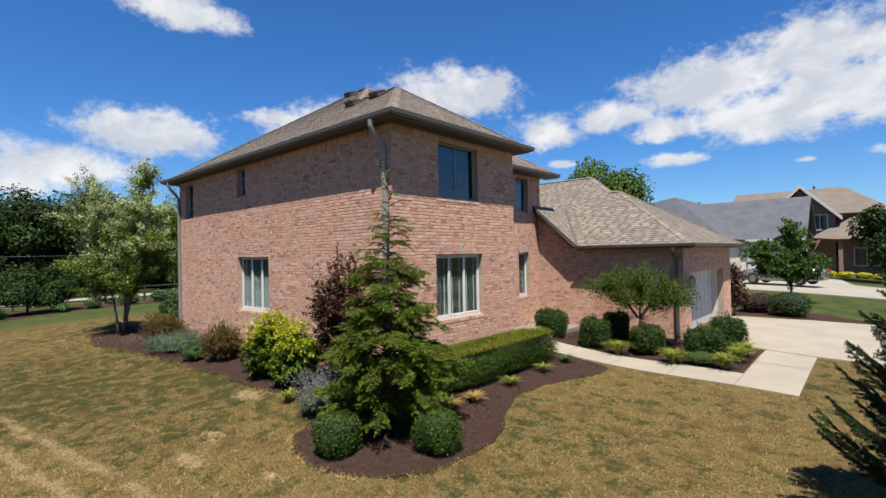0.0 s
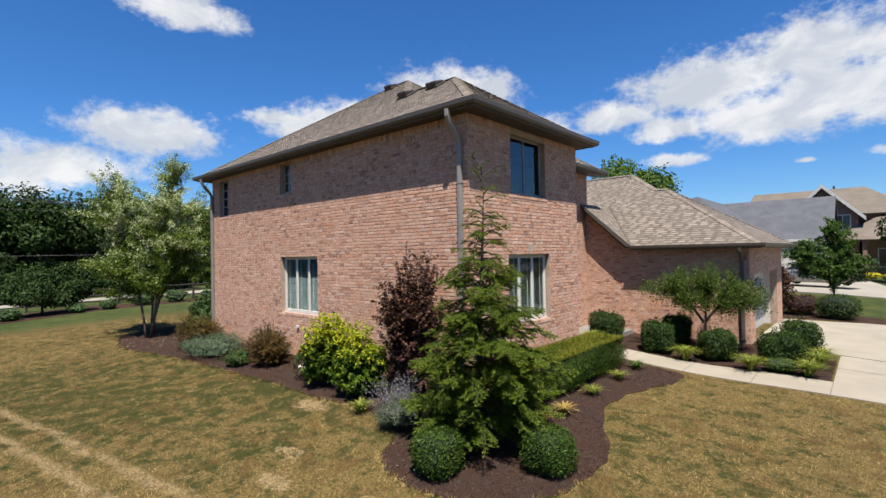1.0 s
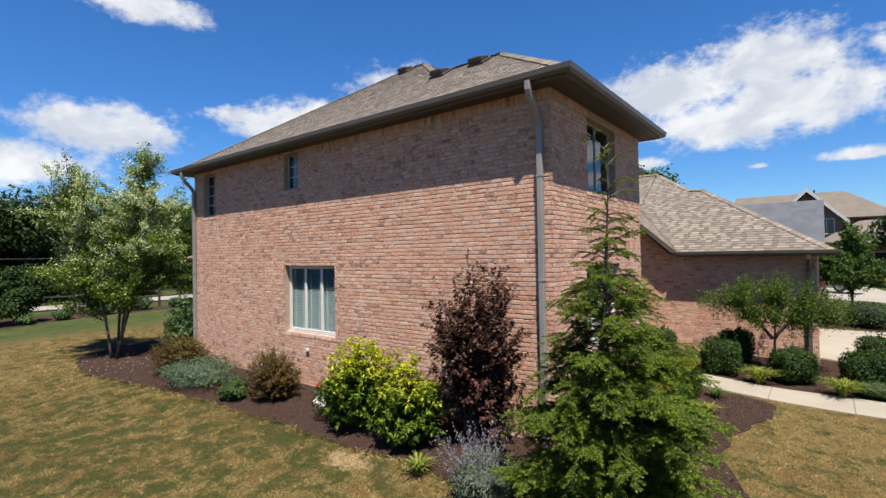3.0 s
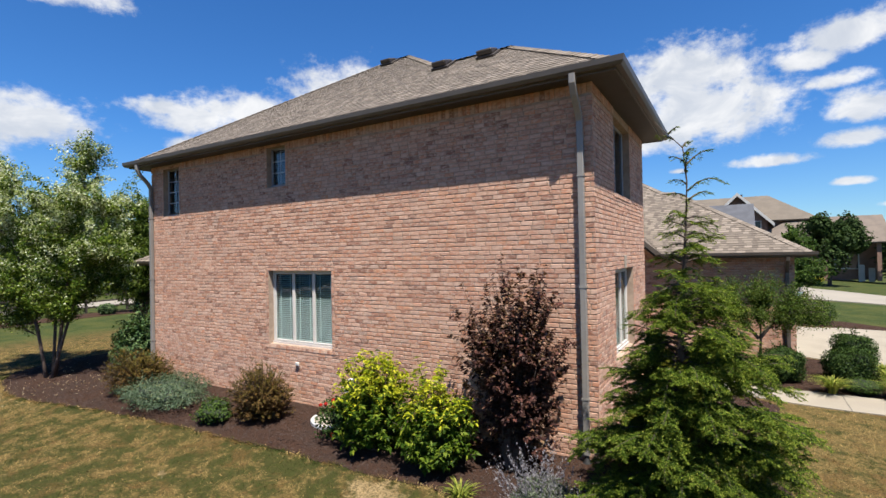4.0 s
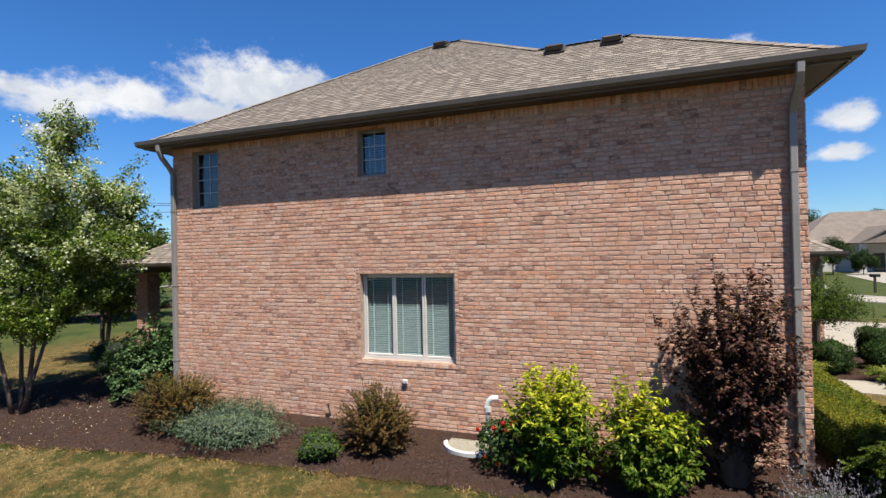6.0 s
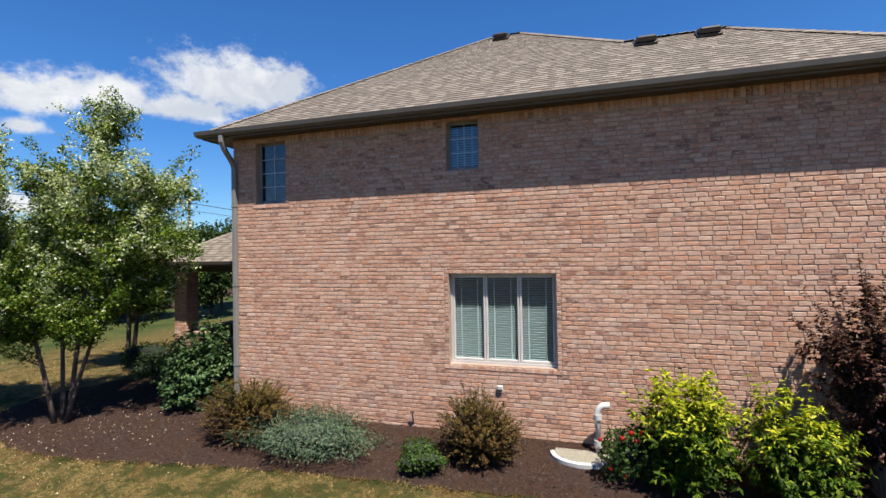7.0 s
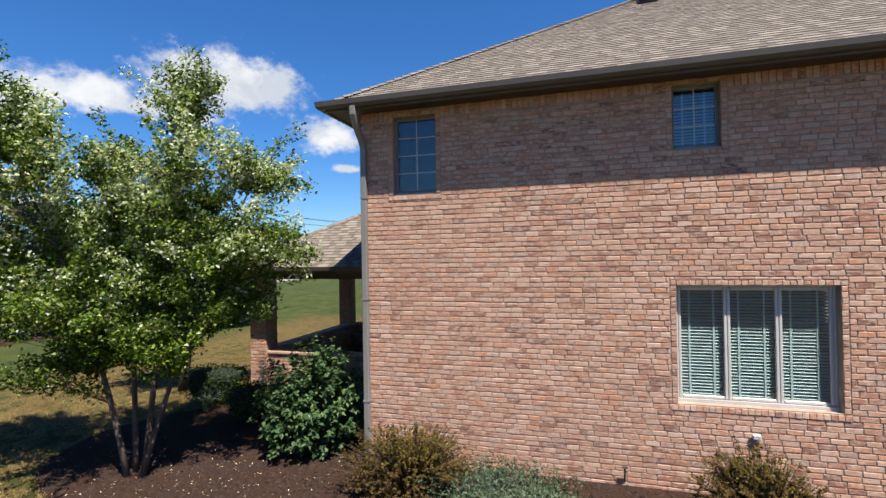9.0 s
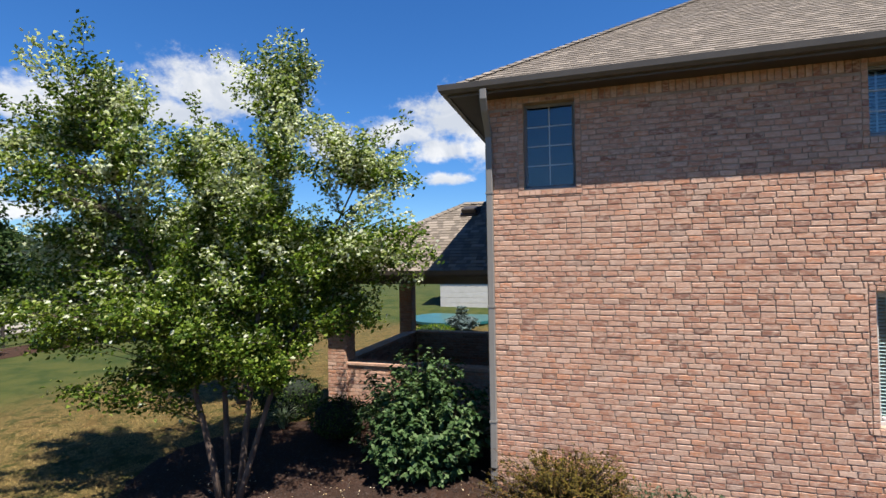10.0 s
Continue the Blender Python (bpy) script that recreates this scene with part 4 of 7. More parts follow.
slope(roof, [(ex0, en, EZ), (ex0, ey0, EZ), peak_w], 26)
caps(roof, (ex1, ey0, EZ), peak_f, 1)
caps(roof, (ex0, ey0, EZ), peak_w, 2)
caps(roof, (ex1, fn, EZ), peak_f, 3)
caps(roof, peak_f, meet, 4)
caps(roof, meet, peak_e, 5)
caps(roof, peak_e, peak_w, 6)
caps(roof, (rx, en, EZ), peak_e, 7)
eaves(roof, [(ex0, en), (ex0, ey0), (ex1, ey0), (ex1, fn), (rx, fn), (rx, en)], 5.47, OVER + 0.01)

# garage wing: a lower hip roof with a smaller hip over the garage bay, and a short slope against the house
GEZ, GP, GOV = 2.9, 0.62, 0.36
gy0, gx1, gn = GAR_S - GOV, GAR_X + GOV, GAR_N + GOV
gh = (gn - gy0) / 2
gpk = (gx1 - gh, gy0 + gh, GEZ + GP * gh)
R1 = (-9.2, 20.25, GEZ + GP * (20.25 - gy0))
kink = (R1[0] + (R1[2] - gpk[2]) / GP, R1[1] - (R1[2] - gpk[2]) / GP, gpk[2])
tip = (-7.48, gy0, GEZ)
wx = -9.2
top_a = (wx, gy0, GEZ + GP * (tip[0] - wx) * 1.42)
garage_roof = part("garage_roof", box(-10.0, -9.8, 19.6, 19.8, 5.2, 5.3), M["deck"], house)
va = (wx, gy0 + (top_a[2] - GEZ) / GP, top_a[2])
slope(garage_roof, [(-14.2, gy0 + 0.62, GEZ + 0.39), (wx - 0.02, gy0 + 0.62, GEZ + 0.39), (wx - 0.02, R1[1], R1[2]), (-14.2, R1[1], R1[2])], 31)
slope(garage_roof, [tip, (gx1, gy0, GEZ), gpk, kink, R1, (wx, R1[1], R1[2]), va], 32)
slope(garage_roof, [(gx1, gy0, GEZ), (gx1, gn, GEZ), gpk], 33)
slope(garage_roof, [(gx1, gn, GEZ), (-14.2, gn, GEZ), (-14.2, R1[1], R1[2]), R1, kink, gpk], 34, False)
slope(garage_roof, [tip, (tip[0], gy0 + 0.03, tip[2]), va, top_a], 35)
part("rake_board", prism([(wx + 0.01, top_a[2] + 0.012), (tip[0] + 0.02, tip[2] + 0.0), (tip[0] - 0.14, GEZ - 0.03), (wx + 0.01, top_a[2] - 0.1)], gy0 - 0.045, gy0 - 0.004), M["trim"], garage_roof)
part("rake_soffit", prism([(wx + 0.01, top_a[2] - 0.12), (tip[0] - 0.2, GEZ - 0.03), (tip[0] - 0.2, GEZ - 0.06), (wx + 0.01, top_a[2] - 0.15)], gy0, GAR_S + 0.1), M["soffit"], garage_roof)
bm = prism([(wx + 0.01, 2.825), (tip[0] - 0.1, 2.825), (wx + 0.01, top_a[2] - 0.16)], GAR_S, GAR_S + 0.2)
part("gable_wall", bm, M["mortar"], house)
gable_frame = part("gable_bricks", box(wx, wx + 0.1, GAR_S + 0.03, GAR_S + 0.1, 2.8, 2.9), M["mortar"], house)
gable_frame.matrix_basis = pose(0, GAR_S, 0)
gable_frame.data.transform(Matrix.Translation((0, -GAR_S, 0)))
rake_k = (tip[0] - 0.1 - wx) / (top_a[2] - 0.2 - 2.8)
brick_face(gable_frame, wx, tip[0], 2.82, top_a[2] - 0.22, [], 8, sloped=lambda z: wx + max(0.0, (top_a[2] - 0.2 - z) * rake_k))
caps(garage_roof, (gx1, gy0, GEZ), gpk, 11)
caps(garage_roof, gpk, kink, 12)
caps(garage_roof, kink, R1, 13)
caps(garage_roof, R1, (-14.2, R1[1], R1[2]), 14)
caps(garage_roof, (gx1, gn, GEZ), gpk, 15)
eaves(garage_roof, [(tip[0], gy0), (gx1, gy0), (gx1, gn), (-14.2, gn)], 2.79, GOV + 0.01)


# roof vents
def roof_vent(x, y, base, pitch, parent):
    v = part("roof_vent", box(-0.2, 0.2, -0.22, 0.2, 0.0, 0.05, 0.01), M["vent"], parent, "dark brown metal roof vent")
    v.matrix_basis = Matrix.Translation((x, y, base)) @ Matrix.Rotation(math.atan(pitch), 4, "X")
    bm = bmesh.new()
    add_box(bm, -0.17, 0.17, -0.2, 0.16, 0.05, 0.17, 0.02)
    for q in bm.verts:
        if q.co.y > 0 and q.co.z > 0.1:
            q.co.z -= 0.08
    part("hood", bm, M["vent"], v)


for x, y in ((-10.88, 8.58), (-9.82, 8.58), (-14.08, 10.95)):
    roof_vent(x, y, zat(y - ey0) + 0.015, PITCH, roof)
part("vent_pipe", tube([(-12.6, 13.2, 7.2), (-12.6, 13.2, 7.9)], 0.05), M["boot"], roof)


# downpipes
def downpipe(points, foot, finish="pipe"):
    prof = [(-0.045, -0.033), (-0.035, -0.04), (0.035, -0.04), (0.045, -0.033), (0.045, 0.033), (0.035, 0.04), (-0.035, 0.04), (-0.045, 0.033)]
    pts = [Vector(p) for p in points]
    bm = bmesh.new()
    rings = []
    for i, p in enumerate(pts):
        d = (pts[min(i + 1, len(pts) - 1)] - pts[max(i - 1, 0)]).normalized()
        side = Vector((1, 0, 0)) if abs(d.x) < 0.7 else Vector((0, 1, 0))
        out = d.cross(side).normalized()
        side = out.cross(d).normalized()
        rings.append([bm.verts.new(p + side * a + out * b) for a, b in prof])
    for a, b in zip(rings, rings[1:]):
        for k in range(8):
            bm.faces.new((a[k], a[(k + 1) % 8], b[(k + 1) % 8], b[k]))
    bmesh.ops.recalc_face_normals(bm, faces=bm.faces)
    pipe = part("downpipe", bm, M[finish], house)
    x, y = points[-1][0], points[-1][1]
    for z in (0.9, 2.5, 4.1):
        if z < points[-2][2] - 0.1:
            part("strap", box(x - 0.052, x + 0.052, y - 0.046, y + 0.05, z, z + 0.025), M[finish], pipe)
    if foot:
        part("drain_boot", tube([(x, y, points[-1][2] + 0.16), (x, y, points[-1][2] - 0.12), (x, y - 0.02, points[-1][2] - 0.25)], 0.062, 12), M["boot"], pipe, "black corrugated drain boot")
    return pipe


for x in (-7.52, -18.8):
    downpipe([(x, ey0 - 0.06, 5.48), (x, ey0 - 0.055, 5.36), (x, ey0 + 0.02, 5.22), (x, SY - 0.13, 5.02), (x, SY - 0.062, 4.9), (x, SY - 0.062, 0.12)], True)
downpipe([(-4.42, gy0 - 0.05, 2.8), (-4.42, gy0 - 0.04, 2.7), (-4.42, GAR_S - 0.12, 2.45), (-4.42, GAR_S - 0.062, 2.35), (-4.42, GAR_S - 0.062, -0.05)], True, "trim")


# ---- porch at the rear corner, garage door, fixtures ----
def brick_pier(parent, x0, x1, y0, y1, z0, z1, seed, name="pier"):
    """A free-standing brick pier or low wall, faced on all four sides."""
    pier = part(name, box(x0, x1, y0, y1, z0, z1), M["mortar"], parent)
    r = np.random.default_rng(seed)
    verts, faces = [], []
    for turn, u0, u1, off in ((0, x0, x1, y0), (90, y0, y1, x1), (180, -x1, -x0, -y1), (270, -y1, -y0, -x0)):
        rot = np.array(pose(0, 0, 0, 0, 0, turn).to_3x3())
        z, row = z0, 0
        while z < z1 - 0.02:
            u = u0 - (BRICK_L / 2 if row % 2 else 0)
            while u < u1:
                p, q = max(u, u0), min(u + BRICK_L, u1)
                u += BRICK_L
                if q - p > 0.03:
                    c = np.array(brick_corners(p + 0.005, q - 0.005, z + 0.005, min(z + COURSE, z1) - 0.005, 0.011, r))
                    c[:, 1] += off if turn in (0, 180) else (-x1 if turn == 90 else x0)
                    faces += [tuple(len(verts) + k for k in f) for f in BRICK_FACES]
                    verts += [tuple(rot @ v) for v in c]
            z, row = z + COURSE, row + 1
    tagged(part("brickwork", mesh_from("brickwork", verts, faces, M["brick"]), None, pier), kind="stuff")
    return pier


porch = thing("porch", (0, 0, 0), "covered brick porch with hip roof and low brick walls", "porch")
PX0, PY0, PY1 = -22.6, 8.75, 13.4
part("floor", box(PX0, SX0, PY0, PY1, -0.45, 0.12), M["concrete"], porch)
brick_pier(porch, PX0, PX0 + 0.4, PY0, PY0 + 0.4, -0.4, 2.72, 41, "column")
brick_pier(porch, PX0 - 0.15, PX0 + 0.21, PY1 - 0.36, PY1, -0.4, 2.72, 42, "column")
brick_pier(porch, PX0 + 0.28, SX0 - 0.02, PY0 + 0.08, PY0 + 0.3, -0.4, 1.08, 43, "low_wall")
brick_pier(porch, PX0 + 0.08, PX0 + 0.3, PY0 + 0.28, PY1 - 0.28, -0.4, 1.08, 44, "low_wall")
brick_pier(porch, PX0 + 0.28, SX0 - 0.02, PY1 - 0.27, PY1 - 0.05, -0.4, 1.08, 45, "low_wall")
part("wall_cap", box(PX0 + 0.28, SX0 - 0.02, PY1 - 0.3, PY1 - 0.02, 1.085, 1.15, 0.01), M["brick"], porch)
part("wall_cap", box(PX0 + 0.28, SX0 - 0.02, PY0 + 0.04, PY0 + 0.34, 1.085, 1.15, 0.01), M["brick"], porch)
part("wall_cap", box(PX0 + 0.04, PX0 + 0.34, PY0 + 0.28, PY1 - 0.28, 1.085, 1.15, 0.01), M["brick"], porch)
bm = bmesh.new()
for q in ((PX0, SX0, PY0, PY0 + 0.3), (PX0, SX0, PY1 - 0.3, PY1), (PX0, PX0 + 0.3, PY0 + 0.3, PY1 - 0.3)):
    add_box(bm, q[0], q[1], q[2], q[3], 2.72, 2.93)
part("beam", bm, M["trim"], porch)
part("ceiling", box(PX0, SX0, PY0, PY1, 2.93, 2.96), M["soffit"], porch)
porch_roof = part("roof", box(PX0 + 2, PX0 + 2.2, 10.5, 10.7, 3.2, 3.3), M["deck"], porch)
POV, PP, PEZ = 0.4, 0.56, 2.98
qx, qs, qn = PX0 - POV, PY0 - POV, PY1 + POV
qh = (qn - qs) / 2
q_top, q_wall = (qx + qh, qs + qh, PEZ + PP * qh), (SX0 - 0.01, qs + qh, PEZ + PP * qh)
slope(porch_roof, [(qx, qs, PEZ), (SX0 - 0.01, qs, PEZ), q_wall, q_top], 51)
slope(porch_roof, [(qx, qn, PEZ), (qx, qs, PEZ), q_top], 52)
slope(porch_roof, [(SX0 - 0.01, qn, PEZ), (qx, qn, PEZ), q_top, q_wall], 53, False)
caps(porch_roof, (qx, qs, PEZ), q_top, 16)
caps(porch_roof, (qx, qn, PEZ), q_top, 17)
caps(porch_roof, q_top, q_wall, 18)
eaves(porch_roof, [(SX0 - 0.01, qn), (qx, qn), (qx, qs), (SX0 - 0.01, qs)], 2.87, POV + 0.01)
roof_vent(-20.0, 10.6, PEZ + PP * (10.6 - qs) + 0.015, PP, porch_roof)


def build_garage_door():
    u0, u1, z0, z1 = GDOOR
    door = part("garage_door", box(u0, u1, 0.42, 0.45, z0, z1), M["white_paint"], house, "white sectional garage door")
    door.matrix_basis = pose(GAR_X, 0, 0, 0, 0, 90)
    rows, cols = 4, 8
    for i in range(rows):
        for j in range(cols):
            a, b = u0 + (u1 - u0) * j / cols, u0 + (u1 - u0) * (j + 1) / cols
            c, d = z0 + (z1 - z0) * i / rows, z0 + (z1 - z0) * (i + 1) / rows
            part("panel", box(a + 0.05, b - 0.05, 0.405, 0.422, c + 0.06, d - 0.06, 0.008), M["white_paint"], door)
    bm = bmesh.new()
    for q in ((u0 - 0.002, u0 + 0.05, z0, z1), (u1 - 0.05, u1 + 0.002, z0, z1), (u0 + 0.05, u1 - 0.05, z1 - 0.05, z1)):
        add_box(bm, q[0], q[1], 0.222, 0.42, q[2], q[3])
    part("door_frame", bm, M["vinyl"], door)
    part("keystone", box(18.48, 18.62, -0.03, 0.02, 2.0, 2.26, 0.008), M["stone"], garage_front)


build_garage_door()


def carriage_lamp(x, y, z):
    lamp = thing("wall_lamp", (x, y, z), "black carriage lamp with glass panes on the garage pier", "lamp")
    part("back_plate", box(0, 0.02, -0.05, 0.05, -0.12, 0.12, 0.006), M["metal_dark"], lamp)
    part("arm", tube([(0.02, 0, -0.05), (0.08, 0, -0.1), (0.13, 0, -0.05)], 0.012), M["metal_dark"], lamp)
    bm = bmesh.new()
    for a in (-1, 1):
        for b in (-1, 1):
            add_box(bm, 0.13 + a * 0.065 - 0.006, 0.13 + a * 0.065 + 0.006, b * 0.065 - 0.006, b * 0.065 + 0.006, -0.05, 0.19)
    add_box(bm, 0.055, 0.205, -0.075, 0.075, -0.065, -0.05)
    part("cage", bm, M["metal_dark"], lamp)
    part("glass", box(0.072, 0.188, -0.058, 0.058, -0.048, 0.188), M["glass_up"], lamp)
    bm = bmesh.new()
    bmesh.ops.create_cone(bm, cap_ends=True, segments=4, radius1=0.13, radius2=0.02, depth=0.11, matrix=pose(0.13, 0, 0.25, 0, 0, 45))
    part("hood", bm, M["metal_dark"], lamp)


carriage_lamp(GAR_X + 0.018, 16.0, 1.62)


def drain_pipe():
    """The white standpipe at the wall and the pale edging ring of the sunken basin beside it."""
    p = thing("standpipe", (-11.86, 6.5, 0), "white plastic standpipe with an elbow beside the brick wall", "pipe")
    part("pipe", tube([(0, 0, -0.1), (0, 0, 0.6), (0.02, 0.0, 0.67), (0.07, 0.01, 0.71), (0.17, 0.04, 0.715)], 0.05, 14), M["pvc"], p, smooth=True)
    part("collar", tube([(0, 0, 0.5), (0, 0, 0.58)], 0.062, 14), M["pvc"], p)
    part("coupling", tube([(0, 0, 0.08), (0, 0, 0.18)], 0.062, 14), M["pvc"], p)
    b = thing("splash_basin", (-12.1, 6.42, gz(-12.1, 6.42)), "white-rimmed splash basin with pale gravel in the mulch", "basin")
    bm = bmesh.new()
    pts = [(0.44 * math.cos(a), -0.05 - 0.32 * math.sin(a), 0.02 - 0.03 * math.sin(a)) for a in np.linspace(math.pi * 0.98, math.pi * 0.02, 18)]
    add_sweep(bm, [(-0.03, -0.12), (0.03, -0.12), (0.035, 0.03), (0.0, 0.05), (-0.035, 0.03)], [(-x, y, z) for x, y, z in pts])
    part("rim", bm, M["pvc"], b)
    bm = bmesh.new()
    bm.faces.new([bm.verts.new((0.41 * math.cos(a), -0.05 - 0.3 * math.sin(a), 0.03)) for a in np.linspace(0, math.pi, 18)] + [bm.verts.new((-0.41, 0.4, 0.03)), bm.verts.new((0.41, 0.4, 0.03))])
    part("gravel", bm, grainy("pale_gravel", (0.42, 0.38, 0.29), (0.30, 0.27, 0.2), 30.0, 0.95, 0.0, 90.0, 0.8), b)
    s = thing("dryer_vent", (-13.42, SY - 0.02, 0.82), "small white vent cover on the brick wall", "vent")
    part("cover", box(-0.05, 0.05, -0.04, 0.0, -0.035, 0.035, 0.012), M["pvc"], s)
    h = thing("hose_tap", (-15.0, SY - 0.01, 0.18), "small weathered hose tap on the brick wall", "tap")
    part("stem", tube([(0, 0, -0.1), (0, -0.05, 0.02), (0, -0.07, 0.1)], 0.014), M["twig"], h)
    part("wheel", box(-0.04, 0.04, -0.08, -0.06, 0.09, 0.12, 0.008), M["twig"], h)
    k = thing("splash_block", (-7.05, 11.2, gz(-7.05, 11.2)), "pale concrete splash block at the front wall", "splash block")
    part("block", box(-0.25, 0.3, -0.18, 0.18, 0.02, 0.16, 0.03), M["concrete"], k)


drain_pipe()

# ---- plants ----
GREENS = {
    "hemlock": leaf_material("hemlock_needles", [(0.0, (0.022, 0.052, 0.008)), (0.5, (0.07, 0.122, 0.015)), (1.0, (0.165, 0.22, 0.03))], 0.26),
    "hemlock_tip": leaf_material("hemlock_tips", [(0.0, (0.11, 0.17, 0.018)), (0.6, (0.23, 0.29, 0.035)), (1.0, (0.41, 0.43, 0.08))], 0.3),
    "spruce": leaf_material("spruce_needles", [(0.0, (0.02, 0.042, 0.018)), (0.6, (0.045, 0.075, 0.03)), (1.0, (0.09, 0.12, 0.05))], 0.12),
    "blue": leaf_material("blue_spruce_needles", [(0.0, (0.10, 0.15, 0.15)), (0.6, (0.2, 0.27, 0.27)), (1.0, (0.3, 0.38, 0.37))], 0.12),
    "box": leaf_material("boxwood_leaves", [(0.0, (0.022, 0.05, 0.01)), (0.6, (0.06, 0.115, 0.018)), (1.0, (0.15, 0.21, 0.04))], 0.2, 0.4),
    "yew": leaf_material("dark_shrub_leaves", [(0.0, (0.016, 0.036, 0.01)), (0.6, (0.045, 0.085, 0.02)), (1.0, (0.12, 0.175, 0.045))], 0.2, 0.5),
    "hedge": leaf_material("hedge_leaves", [(0.0, (0.025, 0.052, 0.008)), (0.6, (0.06, 0.11, 0.015)), (1.0, (0.12, 0.17, 0.025))], 0.25, 0.5),
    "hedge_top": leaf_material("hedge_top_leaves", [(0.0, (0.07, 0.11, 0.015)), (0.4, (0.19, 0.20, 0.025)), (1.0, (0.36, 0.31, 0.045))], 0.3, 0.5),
    "gold": leaf_material("gold_leaves", [(0.0, (0.09, 0.15, 0.015)), (0.25, (0.26, 0.33, 0.02)), (0.6, (0.52, 0.53, 0.03)), (1.0, (0.72, 0.66, 0.07))], 0.35, 0.45),
    "lime": leaf_material("lime_leaves", [(0.0, (0.03, 0.065, 0.009)), (0.5, (0.08, 0.145, 0.015)), (0.85, (0.17, 0.24, 0.024)), (1.0, (0.32, 0.36, 0.04))], 0.35, 0.45),
    "purple": leaf_material("purple_leaves", [(0.0, (0.032, 0.018, 0.016)), (0.6, (0.09, 0.044, 0.036)), (0.88, (0.19, 0.078, 0.06)), (1.0, (0.26, 0.17, 0.09))], 0.25, 0.45),
    "rust": leaf_material("rusty_leaves", [(0.0, (0.05, 0.034, 0.012)), (0.4, (0.13, 0.078, 0.024)), (0.75, (0.22, 0.115, 0.042)), (1.0, (0.16, 0.145, 0.032))], 0.25, 0.6),
    "olive": leaf_material("olive_leaves", [(0.0, (0.07, 0.055, 0.014)), (0.5, (0.15, 0.115, 0.026)), (0.85, (0.22, 0.165, 0.035)), (1.0, (0.26, 0.13, 0.05))], 0.25, 0.6),
    "juniper": leaf_material("juniper_sprays", [(0.0, (0.05, 0.08, 0.035)), (0.45, (0.1, 0.15, 0.085)), (0.85, (0.17, 0.22, 0.15)), (1.0, (0.2, 0.2, 0.08))], 0.15, 0.6),
    "herb": leaf_material("herb_leaves", [(0.0, (0.035, 0.075, 0.014)), (1.0, (0.13, 0.2, 0.045))], 0.3),
    "silver": leaf_material("silver_leaves", [(0.0, (0.08, 0.12, 0.06)), (0.6, (0.16, 0.20, 0.12)), (1.0, (0.28, 0.31, 0.22))], 0.25, 0.7),
    "sage": leaf_material("lavender_spikes", [(0.0, (0.18, 0.165, 0.185)), (0.7, (0.28, 0.26, 0.285)), (1.0, (0.37, 0.35, 0.35))], 0.2, 0.7),
    "birch": leaf_material("birch_leaves", [(0.0, (0.03, 0.066, 0.009)), (0.4, (0.08, 0.14, 0.017)), (0.75, (0.17, 0.24, 0.03)), (0.94, (0.28, 0.35, 0.06)), (1.0, (0.48, 0.52, 0.22))], 0.26, 0.45),
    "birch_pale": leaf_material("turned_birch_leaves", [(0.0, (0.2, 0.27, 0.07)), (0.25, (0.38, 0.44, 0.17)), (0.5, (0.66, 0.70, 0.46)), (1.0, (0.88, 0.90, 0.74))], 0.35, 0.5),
    "viburnum": leaf_material("viburnum_leaves", [(0.0, (0.03, 0.065, 0.024)), (0.5, (0.085, 0.15, 0.055)), (1.0, (0.2, 0.28, 0.12))], 0.25, 0.4),
    "crab": leaf_material("crab_leaves", [(0.0, (0.045, 0.085, 0.018)), (0.6, (0.105, 0.16, 0.03)), (1.0, (0.2, 0.25, 0.06))], 0.35, 0.5),
    "lily": leaf_material("daylily_blades", [(0.0, (0.11, 0.17, 0.025)), (0.6, (0.25, 0.29, 0.05)), (1.0, (0.45, 0.40, 0.09))], 0.3, 0.5),
    "straw": leaf_material("straw_blades", [(0.0, (0.25, 0.22, 0.05)), (0.6, (0.48, 0.31, 0.09)), (1.0, (0.55, 0.42, 0.18))], 0.3, 0.6),
    "wood_far": leaf_material("woodland_leaves", [(0.0, (0.016, 0.034, 0.01)), (0.6, (0.036, 0.066, 0.018)), (1.0, (0.075, 0.115, 0.034))], 0.15, 0.6),
    "maple": leaf_material("maple_leaves", [(0.0, (0.035, 0.075, 0.02)), (0.6, (0.085, 0.15, 0.036)), (1.0, (0.18, 0.26, 0.07))], 0.32, 0.5),
    "wood_light": leaf_material("street_tree_leaves", [(0.0, (0.045, 0.085, 0.018)), (0.6, (0.10, 0.165, 0.03)), (1.0, (0.20, 0.27, 0.07))], 0.3, 0.5),
    "litter": leaf_material("fallen_leaf", [(0.0, (0.42, 0.27, 0.14)), (0.5, (0.62, 0.48, 0.30)), (1.0, (0.80, 0.70, 0.52))], 0.1, 0.7),
    "red": leaf_material("rose_petals", [(0.0, (0.42, 0.02, 0.02)), (1.0, (0.7, 0.06, 0.04))], 0.3, 0.5),
    "yellow": leaf_material("yellow_petals", [(0.0, (0.6, 0.5, 0.03)), (1.0, (0.75, 0.65, 0.08))], 0.3, 0.5),
}


